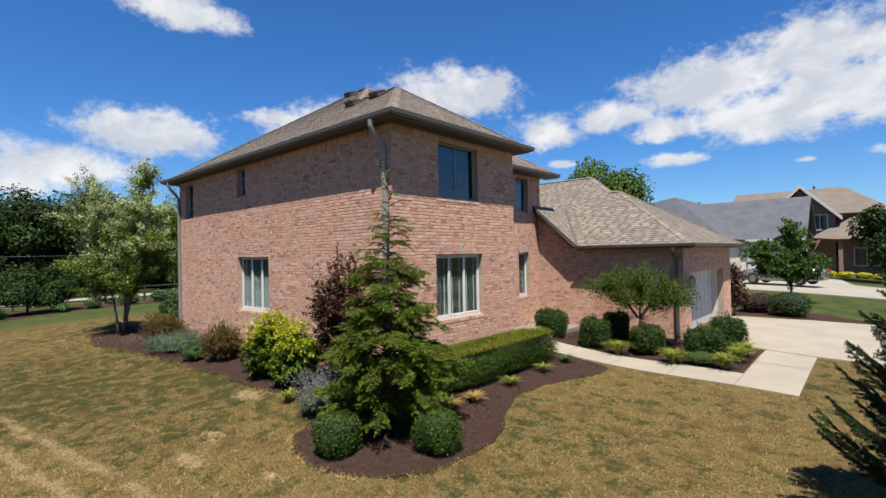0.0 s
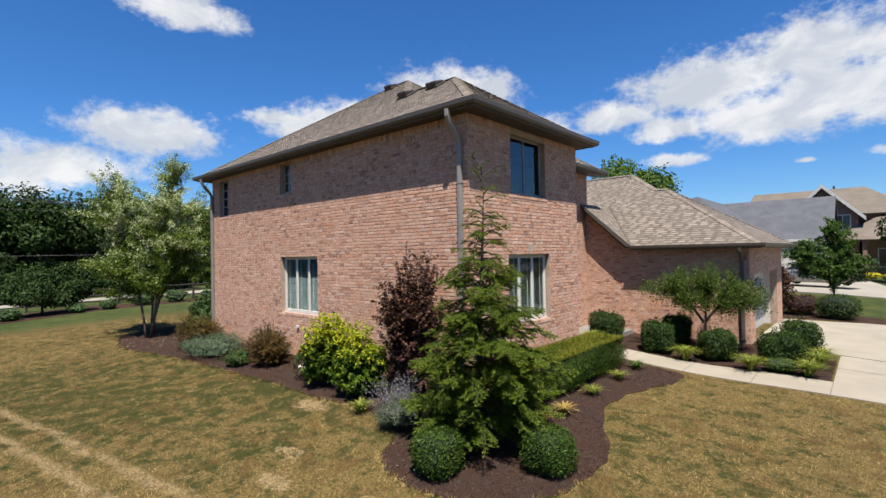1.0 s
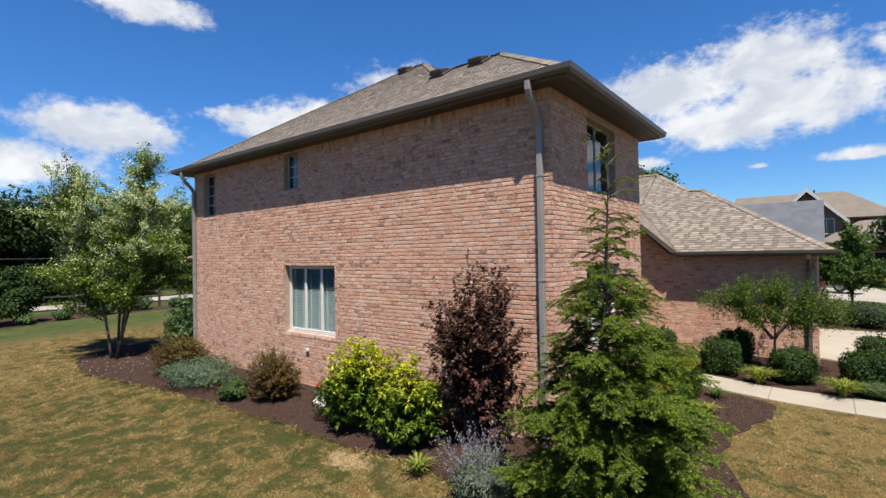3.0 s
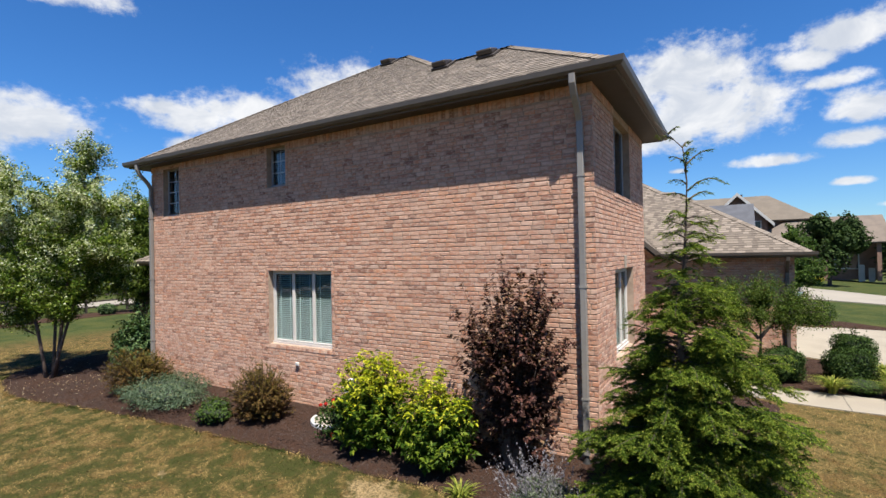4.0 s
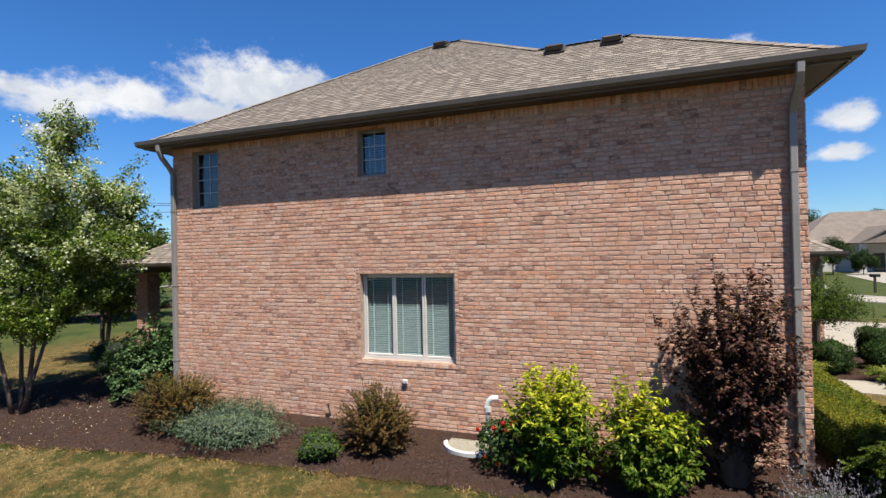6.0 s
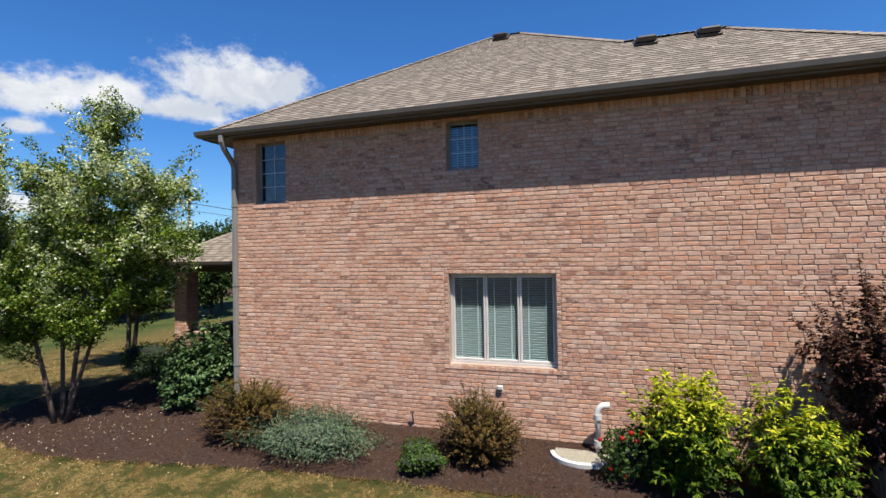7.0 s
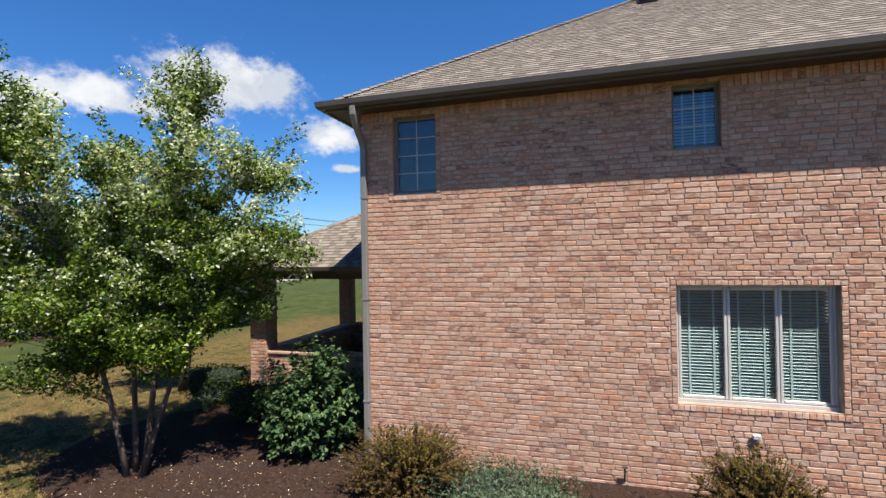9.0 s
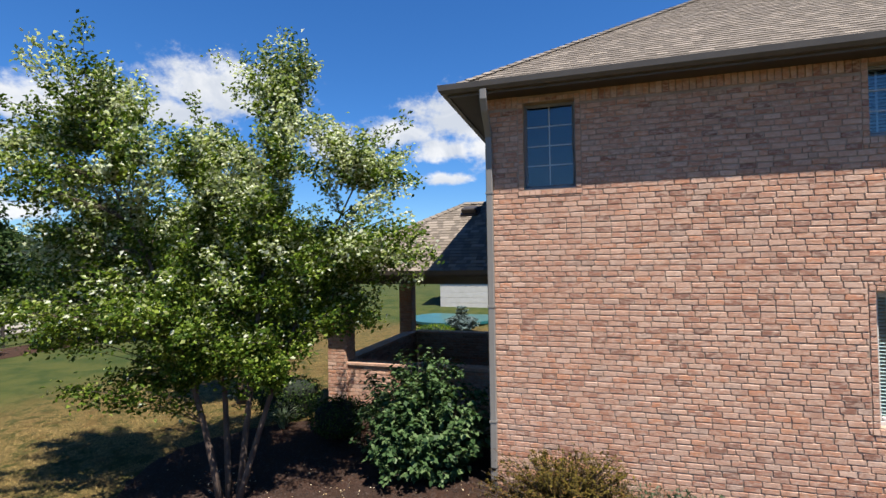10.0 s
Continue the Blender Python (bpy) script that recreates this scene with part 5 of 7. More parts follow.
# Dark filler tones: the shade deep inside each shrub is put into colour.
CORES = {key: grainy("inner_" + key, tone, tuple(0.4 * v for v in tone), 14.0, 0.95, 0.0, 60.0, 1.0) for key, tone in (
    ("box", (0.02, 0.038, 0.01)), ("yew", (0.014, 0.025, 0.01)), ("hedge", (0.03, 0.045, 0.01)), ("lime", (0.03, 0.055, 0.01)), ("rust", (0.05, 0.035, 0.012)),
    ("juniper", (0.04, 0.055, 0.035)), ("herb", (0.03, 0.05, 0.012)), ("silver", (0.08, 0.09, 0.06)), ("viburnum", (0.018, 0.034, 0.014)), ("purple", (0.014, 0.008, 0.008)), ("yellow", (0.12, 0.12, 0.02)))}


def unit(v):
    return v / np.maximum(np.linalg.norm(v, axis=-1, keepdims=True), 1e-9)


def leaf_array(c, face, size, r, aspect=0.55, along=None, fold=0.18):
    """Folded leaf quads round centres c, their upper sides towards face."""
    n = len(c)
    d = unit(r.normal(size=(n, 3)) if along is None else along)
    face = unit(face)
    d = unit(d - (d * face).sum(-1, keepdims=True) * face * 0.8)
    s = unit(np.cross(face, d))
    size = np.broadcast_to(size, (n,))[:, None]
    up = np.cross(d, s)
    a, b = c - d * size / 2, c + d * size / 2 - up * size * 0.12
    left, right = c + s * size * aspect / 2 + up * size * fold, c - s * size * aspect / 2 + up * size * fold
    return np.stack([a, right, b, left], 1)


def sphere_dirs(n, r):
    return unit(r.normal(size=(n, 3)))


def lump(d, seed, amount, scale=2.2):
    """A bumpy factor for directions d, the same for the same direction."""
    g = np.random.default_rng(seed)
    f = np.zeros(len(d))
    for k in range(7):
        w = g.normal(size=3) * scale * (1 + 0.45 * k)
        f += np.sin(d @ w + g.uniform(0, 6.28)) / (1 + 0.5 * k)
    return 1 + amount * f / 2.2


def clump_points(n, radii, seed, r, square=2.0, ragged=0.12, depth=0.35):
    """Points near the surface of a rounded body (square 2: an ellipsoid, higher: boxier), with outward directions."""
    d = sphere_dirs(n, r)
    k = 1 / (np.abs(d) ** square).sum(-1) ** (1 / square)
    rad = k * lump(d, seed, ragged) * (1 - depth * r.random(n) ** 2.2) * (1 + 0.05 * r.normal(size=n))
    return d * rad[:, None] * np.array(radii), d


def add_curve(bm, a, b, r0, r1, bend, r, segs=4, sides=5):
    a, b = Vector(a), Vector(b)
    mid = (a + b) / 2 + Vector(bend)
    pts = [a * (1 - t) ** 2 + mid * 2 * t * (1 - t) + b * t * t for t in [i / segs for i in range(segs + 1)]]
    add_tube(bm, pts, [r0 + (r1 - r0) * i / segs for i in range(segs + 1)], sides)
    return pts


def shrub(name, x, y, radii, mat, label, n=5000, leaf=0.03, square=2.0, ragged=0.14, seed=0, category="shrub", lift=0.0, aspect=0.55, depth=0.35, shoots=0, group="", turn=0.0, spiky=False, core=0.8):
    r = np.random.default_rng(seed + 100)
    ob = thing(name, (x, y, gz(x, y) + 0.03), label, category, group, turn=turn)
    c, d = clump_points(n, radii, seed, r, square, ragged, depth)
    c[:, 2] += radii[2] + lift
    low = c[:, 2] > 0.0
    c, d = c[low], d[low]
    face = d + r.normal(size=d.shape) * 0.7 + np.array([0, 0, 0.5])
    sizes = leaf * r.uniform(0.6, 1.4, len(c))
    quads = [leaf_array(c, face, sizes, r, aspect, along=(d + r.normal(size=d.shape) * 0.5) if spiky else None)]
    for _ in range(shoots):
        a = r.uniform(0, 6.28)
        s = np.array([math.cos(a) * radii[0] * r.uniform(0.1, 0.85), math.sin(a) * radii[1] * r.uniform(0.1, 0.85), 0])
        z0 = radii[2] * (1 + math.sqrt(max(0.0, 1 - (s[0] / radii[0]) ** 2 - (s[1] / radii[1]) ** 2))) + lift
        t = r.random(26)
        p = s + np.stack([t * 0.05 * r.normal(), t * 0.05 * r.normal(), z0 - 0.15 + t * r.uniform(0.15, 0.38)], -1) + r.normal(size=(26, 3)) * 0.018
        quads.append(leaf_array(p, r.normal(size=(26, 3)) + (0, 0, 0.6), leaf * r.uniform(0.7, 1.3, 26), r, aspect))
    part("foliage", mesh_quads("foliage", np.concatenate(quads), GREENS[mat]), None, ob)
    # Added solid core; its dark colour stands for shade between the leaves.
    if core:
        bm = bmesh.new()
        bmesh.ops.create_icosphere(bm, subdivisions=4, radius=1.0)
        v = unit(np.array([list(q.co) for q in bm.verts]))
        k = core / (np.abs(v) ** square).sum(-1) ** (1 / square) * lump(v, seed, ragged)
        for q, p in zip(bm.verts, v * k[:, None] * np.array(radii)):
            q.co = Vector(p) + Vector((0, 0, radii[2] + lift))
        part("shade_core", bm, CORES[mat], ob, smooth=True)
    bm = bmesh.new()
    for i in range(7):
        a = 6.28 * i / 7 + r.uniform(-0.3, 0.3)
        e = (radii[0] * 0.6 * math.cos(a), radii[1] * 0.6 * math.sin(a), lift + radii[2] * r.uniform(0.9, 1.4))
        add_curve(bm, (0.06 * math.cos(a), 0.06 * math.sin(a), -0.05), e, 0.014, 0.005, (0, 0, 0.05), r)
    tagged(part("stems", bm, M["twig"], ob), kind="stuff")
    return ob


def blades(name, x, y, mat, label, n=90, length=0.5, spread=0.28, seed=0, group="", category="perennial"):
    """A tuft of arching strap leaves."""
    r = np.random.default_rng(seed + 300)
    ob = thing(name, (x, y, gz(x, y) + 0.04), label, category, group)
    a, L = r.uniform(0, 6.28, n), length * r.uniform(0.6, 1.15, n)
    out = np.stack([np.cos(a), np.sin(a), np.zeros(n)], -1)
    reach = spread * r.uniform(0.4, 1.3, n)
    side = np.stack([-np.sin(a), np.cos(a), np.zeros(n)], -1) * 0.011
    base = out * r.uniform(0, 0.08, n)[:, None]
    pts = []
    for t in np.linspace(0, 1, 5):
        h = L * (t * 1.25 - 0.75 * t * t) * 0.9
        pts.append(base + out * (reach * t ** 1.6)[:, None] + np.array([0, 0, 1]) * h[:, None])
    quads = []
    for i in range(4):
        w0, w1 = (1.0, 1.0, 0.85, 0.6, 0.1)[i], (1.0, 1.0, 0.85, 0.6, 0.1)[i + 1]
        quads.append(np.stack([pts[i] - side * w0, pts[i] + side * w0, pts[i + 1] + side * w1, pts[i + 1] - side * w1], 1))
    part("leaves", mesh_quads("leaves", np.stack(quads, 1).reshape(-1, 4, 3), GREENS[mat]), None, ob)
    return ob


def leafy_tree(name, x, y, stems, lobes, twigs, leaves, leaf, mat, label, seed, bark="bark", stem_r=0.07, twig_len=0.7, category="tree", wind=(0, 0, 0), droop=0.1, shell=0.55, aspect=0.6, turned="", feather=0.0):
    """A tree of one or more stems: twigs reach to places in the crown's lobes (centre, radii) and carry the leaves on their outer ends."""
    r = np.random.default_rng(seed)
    ob = thing(name, (x, y, gz(x, y) + 0.02), label, category)
    lines = []
    for k, (base, top, bend) in enumerate(stems):
        bm = bmesh.new()
        pts = add_curve(bm, base, top, stem_r * r.uniform(0.85, 1.1), stem_r * 0.22, bend, r, 9, 9)
        lines.append(pts)
        part("trunk", bm, M[bark], ob, smooth=True)
    bm = bmesh.new()
    cs, fs, al, kinds = [], [], [], []
    vol = np.array([l[3] * l[4] * l[5] for l in lobes]) ** 0.8
    for lo, count in zip(lobes, (vol / vol.sum() * twigs).astype(int)):
        c, rad = np.array(lo[:3]), np.array(lo[3:6])
        for _ in range(count):
            d = unit(r.normal(size=3))
            e = c + np.array(wind) * 0.22 * r.random() + d * rad * (1 - shell * r.random() ** 1.6) * float(lump(d[None], seed, 0.26)[0])
            best = min(((p - Vector(e)).length + max(0.0, p.z - e[2] + 0.2) * 2, i, j) for i, pts in enumerate(lines) for j, p in enumerate(pts[2:]))
            a = lines[best[1]][best[2] + 2]
            if feather and r.random() < 0.45:
                e = e + (unit(np.array([d[0], d[1], 0.25 + abs(d[2])])) + np.array(wind) * 0.5) * feather * r.random()
            pts = add_curve(bm, a, e, max(0.0055, stem_r * 0.12), 0.002, (0, 0, 0.12 * (Vector(e) - a).length), r, 5, 4)
            n = int(leaves * r.uniform(0.7, 1.3))
            t = 1 - r.random(n) ** 1.3 * min(0.85, twig_len / max(0.3, (Vector(e) - a).length))
            P = np.array([list(q) for q in pts])
            idx = np.clip((t * 5).astype(int), 0, 4)
            fr = t * 5 - idx
            q = P[idx] * (1 - fr[:, None]) + P[idx + 1] * fr[:, None]
            q = q + r.normal(size=(n, 3)) * (0.032 + 0.042 * twig_len) + np.array([0, 0, -droop]) * r.random(n)[:, None]
            cs.append(q)
            # Turned pale leaves; their share grows with height, painting a sunlit crown top.
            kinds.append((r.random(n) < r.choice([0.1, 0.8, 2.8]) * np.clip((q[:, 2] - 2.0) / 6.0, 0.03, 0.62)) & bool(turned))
            fs.append(r.normal(size=(n, 3)) * 0.8 + np.array([0, 0, 0.7]))
            al.append(r.normal(size=(n, 3)) * 0.7 + np.array(wind) + np.array([0, 0, -0.3]))
    tagged(part("branch", bm, M["twig"], ob), kind="stuff")
    c = np.concatenate(cs)
    quads, fresh = leaf_array(c, np.concatenate(fs), leaf * r.uniform(0.6, 1.35, len(c)), r, aspect, np.concatenate(al)), np.concatenate(kinds)
    part("crown", mesh_quads("crown", quads[~fresh], GREENS[mat]), None, ob)
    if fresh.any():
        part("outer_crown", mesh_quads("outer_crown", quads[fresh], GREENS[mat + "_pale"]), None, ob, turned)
    return ob


def conifer(name, x, y, height, radius, mat, label, seed, whorls=34, per=9, spray=0.075, low=0.12, bare=0.0, droop=0.35, width=0.022, leader=0.0, needles=34, rise=0.25, outline=None):
    """A conifer: trunk, and drooping boughs with flat sprays of needles along them."""
    r = np.random.default_rng(seed)
    ob = thing(name, (x, y, gz(x, y) + 0.02), label, "conifer")
    part("trunk", tube([(0, 0, -0.05), (0.02, 0, height * 0.5), (0, 0.02, height)], [0.06 * radius + 0.02, 0.03 * radius + 0.012, 0.006], 8), M["twig"], ob, smooth=True)
    bm = bmesh.new()
    cs, fs, al = [], [], []
    for i in range(whorls):
        t = (i + r.uniform(0, 0.8)) / whorls
        z = height * (low + (0.985 - low) * t)
        env = radius * (1 - t) ** 0.8 * (0.8 + 0.3 * math.sin(9 * t + seed)) + 0.08 + 0.2 * leader * (t > 0.6)
        if outline:
            env = float(np.interp(t, [q[0] for q in outline], [q[1] for q in outline]))
        count = max(3, int(per * (1 - 0.55 * t) * (1 - leader * 0.62 * (t > 0.62))))
        a0 = r.uniform(0, 6.28)
        if leader and t > 0.6:
            count = int(r.choice([1, 2, 3]))
        for k in range(count):
            a = a0 + 6.28 * k / count + r.uniform(-0.35, 0.35)
            L = env * r.uniform(0.5, 1.25)
            out = np.array([math.cos(a), math.sin(a), 0.0])
            s = np.linspace(0, 1, 7)
            path = np.array([0, 0, z]) + out * (L * s)[:, None] + np.array([0, 0, 1.0]) * (L * (rise * s - droop * s ** 2.2))[:, None]
            add_tube(bm, [tuple(p) for p in path[::2]], [0.011 * (1 - 0.5 * t), 0.007, 0.005, 0.002], 4)
            n = int(needles * (0.3 + L / radius * 1.3) * 6 * (1 - 0.5 * leader * (t > 0.62)))
            u = r.random(n) ** 0.8
            side = np.array([-math.sin(a), math.cos(a), 0.0])
            idx = np.clip((u * 6).astype(int), 0, 5)
            fr = (u * 6 - idx)[:, None]
            base = path[idx] * (1 - fr) + path[idx + 1] * fr
            half = (0.07 + 0.26 * L * (1 - u) + 0.05 * L) * np.clip(u * 4, 0.2, 1)
            w = r.uniform(-1, 1, n)
            fwd = out * 0.75 + np.array([0, 0, -0.25])
            p = base + side * (w * half)[:, None] + fwd * (np.abs(w) * half * 0.6)[:, None] + np.array([0, 0, -1.0]) * (np.abs(w) ** 2 * half * 0.35)[:, None] + r.normal(size=(n, 3)) * 0.012
            cs.append(p)
            fs.append(np.array([0, 0, 1.0]) + r.normal(size=(n, 3)) * 0.45)
            al.append(side * np.sign(w)[:, None] * 0.8 + fwd + r.normal(size=(n, 3)) * 0.25)
    tagged(part("bough", bm, M["twig"], ob), kind="stuff")
    c = np.concatenate(cs)
    part("needles", mesh_quads("needles", leaf_array(c, np.concatenate(fs), spray * r.uniform(0.6, 1.35, len(c)), r, width / spray, np.concatenate(al), 0.05), GREENS[mat]), None, ob)
    return ob


def cane_shrub(name, x, y, size, canes, leaves, leaf, aspect, mat, label, seed, fresh=None, fresh_from=0.75, upright=0.5, twig=0.3, clothed=0.7, category="shrub", group="", bare=0.0, gaps=0.25, low=3):
    """A shrub of many canes that fan out from its base to an uneven dome, with side twigs and leaves along their outer lengths."""
    r = np.random.default_rng(seed + 500)
    w, dp, h = size
    ob = thing(name, (x, y, gz(x, y) + 0.02), label, category, group)
    bm = bmesh.new()
    cs, fs, al, tops = [], [], [], []

    def clothe(path, n, start):
        t = start + (1 - start) * r.random(n) ** 0.8
        f = t * (len(path) - 1)
        i = np.clip(f.astype(int), 0, len(path) - 2)
        d = path[i + 1] - path[i]
        p = path[i] + d * (f - i)[:, None]
        d = unit(d)
        k = unit(np.cross(d, r.normal(size=(n, 3))))
        lean = k * 0.9 + d * r.uniform(0.3, 1.0, n)[:, None]
        cs.append(p + unit(lean) * leaf * 0.45)
        al.append(lean)
        fs.append(np.array([0, 0, 0.9]) + d * 0.5 + r.normal(size=(n, 3)) * 0.45)
        tops.append(t)

    for c in range(canes):
        a, s = r.uniform(0, 6.28), math.sqrt(r.random()) * 0.98
        body = float(lump(np.array([[math.cos(a) * s, math.sin(a) * s, 0.6]]), seed, gaps)[0])
        top = np.array([w * s * math.cos(a), dp * s * math.sin(a), h * (bare + (1 - bare) * (1 - s * s) ** 0.5) * r.uniform(0.55, 1.0)]) * body
        if c % low == 0:
            top = np.array([w * r.uniform(0.6, 0.95) * math.cos(a), dp * r.uniform(0.6, 0.95) * math.sin(a), h * r.uniform(0.08, 0.45)])
        top[2] = max(top[2], 0.08 * h) + r.random() ** 4 * 0.25 * h * (1 - s)
        base = np.array([0.12 * w * math.cos(a), 0.12 * dp * math.sin(a), 0.0])
        mid = base + (top - base) * np.array([0.5 - 0.3 * upright, 0.5 - 0.3 * upright, 0.5 + 0.25 * upright])
        t = np.linspace(0, 1, 7)[:, None]
        path = base * (1 - t) ** 2 + mid * 2 * t * (1 - t) + top * t * t
        add_tube(bm, [tuple(p) for p in path[::2]], [0.008, 0.006, 0.004, 0.002], 4)
        clothe(path, leaves, 1 - clothed)
        for _ in range(3):
            u = r.uniform(0.35, 0.95)
            i = int(u * 6)
            p = path[i]
            d = unit(path[min(i + 1, 6)] - path[max(i - 1, 0)]) * 0.7 + unit(r.normal(size=3)) * 0.8 + np.array([0, 0, 0.25])
            e = p + unit(d) * twig * h * r.uniform(0.4, 1.0)
            e[2] = max(e[2], 0.03)
            q = p + (e - p) * np.linspace(0, 1, 3)[:, None]
            clothe(q, max(3, leaves // 2), 0.15)
    tagged(part("stem", bm, M["twig"], ob), kind="stuff")
    c, t = np.concatenate(cs), np.concatenate(tops)
    quads = leaf_array(c, np.concatenate(fs), leaf * r.uniform(0.6, 1.3, len(c)), r, aspect, np.concatenate(al), 0.12)
    young = (c[:, 2] > h * fresh_from * r.uniform(0.75, 1.2, len(c))) if fresh else np.zeros(len(c), bool)
    part("foliage", mesh_quads("foliage", quads[~young], GREENS[mat]), None, ob)
    if young.any():
        part("new_growth", mesh_quads("new_growth", quads[young], GREENS[fresh]), None, ob, "brighter new growth")
    return ob


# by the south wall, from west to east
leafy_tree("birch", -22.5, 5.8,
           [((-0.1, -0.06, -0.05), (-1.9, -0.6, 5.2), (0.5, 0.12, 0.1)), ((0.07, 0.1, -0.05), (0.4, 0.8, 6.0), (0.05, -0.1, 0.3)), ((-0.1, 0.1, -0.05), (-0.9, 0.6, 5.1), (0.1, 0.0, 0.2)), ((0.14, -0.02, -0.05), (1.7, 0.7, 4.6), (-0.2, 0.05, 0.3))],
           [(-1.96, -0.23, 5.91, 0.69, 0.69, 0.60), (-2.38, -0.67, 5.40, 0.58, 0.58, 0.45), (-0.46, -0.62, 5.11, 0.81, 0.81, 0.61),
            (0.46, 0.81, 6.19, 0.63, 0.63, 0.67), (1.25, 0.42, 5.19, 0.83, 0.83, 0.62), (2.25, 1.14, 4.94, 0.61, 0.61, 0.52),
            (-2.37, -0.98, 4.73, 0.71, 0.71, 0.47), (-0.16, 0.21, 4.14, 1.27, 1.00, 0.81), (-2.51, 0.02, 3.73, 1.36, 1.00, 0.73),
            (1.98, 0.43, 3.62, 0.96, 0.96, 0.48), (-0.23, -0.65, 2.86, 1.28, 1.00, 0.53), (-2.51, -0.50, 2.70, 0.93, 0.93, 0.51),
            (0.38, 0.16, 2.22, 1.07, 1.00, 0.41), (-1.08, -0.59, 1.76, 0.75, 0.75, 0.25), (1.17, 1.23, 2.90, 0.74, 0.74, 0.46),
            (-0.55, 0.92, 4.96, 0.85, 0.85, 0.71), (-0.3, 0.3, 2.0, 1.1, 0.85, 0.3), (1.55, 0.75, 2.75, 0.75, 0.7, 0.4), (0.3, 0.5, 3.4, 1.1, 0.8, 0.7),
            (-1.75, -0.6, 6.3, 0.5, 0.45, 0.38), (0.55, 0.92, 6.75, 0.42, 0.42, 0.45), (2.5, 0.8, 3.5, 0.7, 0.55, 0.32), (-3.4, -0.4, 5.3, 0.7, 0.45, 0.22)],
           1050, 112, 0.066, "birch", "multi-stemmed birch with pale wind-turned leaves in the mulch bed", 5, stem_r=0.05, twig_len=0.8, wind=(-0.9, -0.3, 0.12), droop=0.08, shell=0.7, turned="pale undersides of wind-turned leaves, more towards the top to look sunlit", feather=0.45)
leafy_tree("birch", -25.7, 9.9,
           [((0.0, 0.0, -0.05), (-0.4, 0.2, 5.0), (0.1, 0.1, 0.2)), ((0.1, 0.05, -0.05), (0.7, 0.3, 4.8), (-0.1, 0, 0.2))],
           [(-0.5, 0.1, 4.2, 1.6, 1.5, 1.5), (0.9, 0.5, 3.6, 1.5, 1.3, 1.4), (-0.2, 0.3, 2.5, 2.0, 1.6, 1.0), (0.4, 0.2, 5.1, 1.0, 1.0, 0.9)],
           420, 100, 0.085, "crab", "leafy green tree on the lawn beyond the birch", 6, stem_r=0.08, twig_len=0.9, wind=(-0.6, -0.2, 0.2), droop=0.1, shell=0.8)
cane_shrub("viburnum", -20.05, 7.2, (1.12, 0.95, 1.68), 330, 22, 0.1, 0.62, "viburnum", "rounded dark green broadleaf shrub beside the house corner", 11, upright=0.35, twig=0.14, clothed=0.7, gaps=0.25, bare=0.3)
cane_shrub("barberry", -17.8, 5.9, (0.98, 0.82, 1.0), 520, 34, 0.033, 0.5, "rust", "rust-brown and olive mounded shrub in the mulch", 12, fresh="olive", fresh_from=0.62, upright=0.7, twig=0.2, clothed=0.75, gaps=0.25, bare=0.25)
shrub("juniper", -16.5, 5.7, (1.12, 0.72, 0.24), "juniper", "low spreading blue-green juniper in the mulch", 13000, 0.055, 2.1, 0.4, 13, aspect=0.28, spiky=True, depth=0.6, core=0.55, shoots=30)
shrub("herb", -14.42, 5.5, (0.34, 0.28, 0.19), "herb", "small bright green perennial clump in the mulch", 1500, 0.045, 2.0, 0.4, 14, aspect=0.6, category="perennial")
cane_shrub("barberry", -13.6, 5.98, (0.8, 0.66, 1.02), 430, 34, 0.033, 0.5, "rust", "rust-brown and olive rounded shrub under the window", 15, fresh="olive", fresh_from=0.7, upright=0.6, twig=0.12, clothed=0.75, gaps=0.14, bare=0.5)
rose = shrub("rose", -11.45, 5.88, (0.42, 0.36, 0.38), "yew", "rose bush with red blooms beside the white pipe", 1500, 0.055, 2.0, 0.28, 16, aspect=0.6, depth=0.7, core=0.4)
cane_shrub("elderberry", -10.72, 5.85, (0.76, 0.64, 1.5), 190, 24, 0.095, 0.36, "lime", "bright yellow-green leafy shrub against the brick wall", 17, fresh="gold", fresh_from=0.62, upright=0.75, twig=0.17, clothed=0.85, gaps=0.2, bare=0.5)
cane_shrub("elderberry", -9.5, 5.8, (0.7, 0.62, 1.34), 180, 24, 0.09, 0.36, "lime", "lime-green leafy shrub against the brick wall", 18, fresh="gold", fresh_from=0.68, upright=0.75, twig=0.17, clothed=0.85, gaps=0.28, bare=0.45)
cane_shrub("sand_cherry", -8.42, 6.14, (0.9, 0.45, 2.75), 190, 42, 0.07, 0.52, "purple", "upright purple-leaved shrub against the brick wall", 19, upright=0.85, twig=0.15, clothed=0.78, gaps=0.22, bare=0.62, low=9)


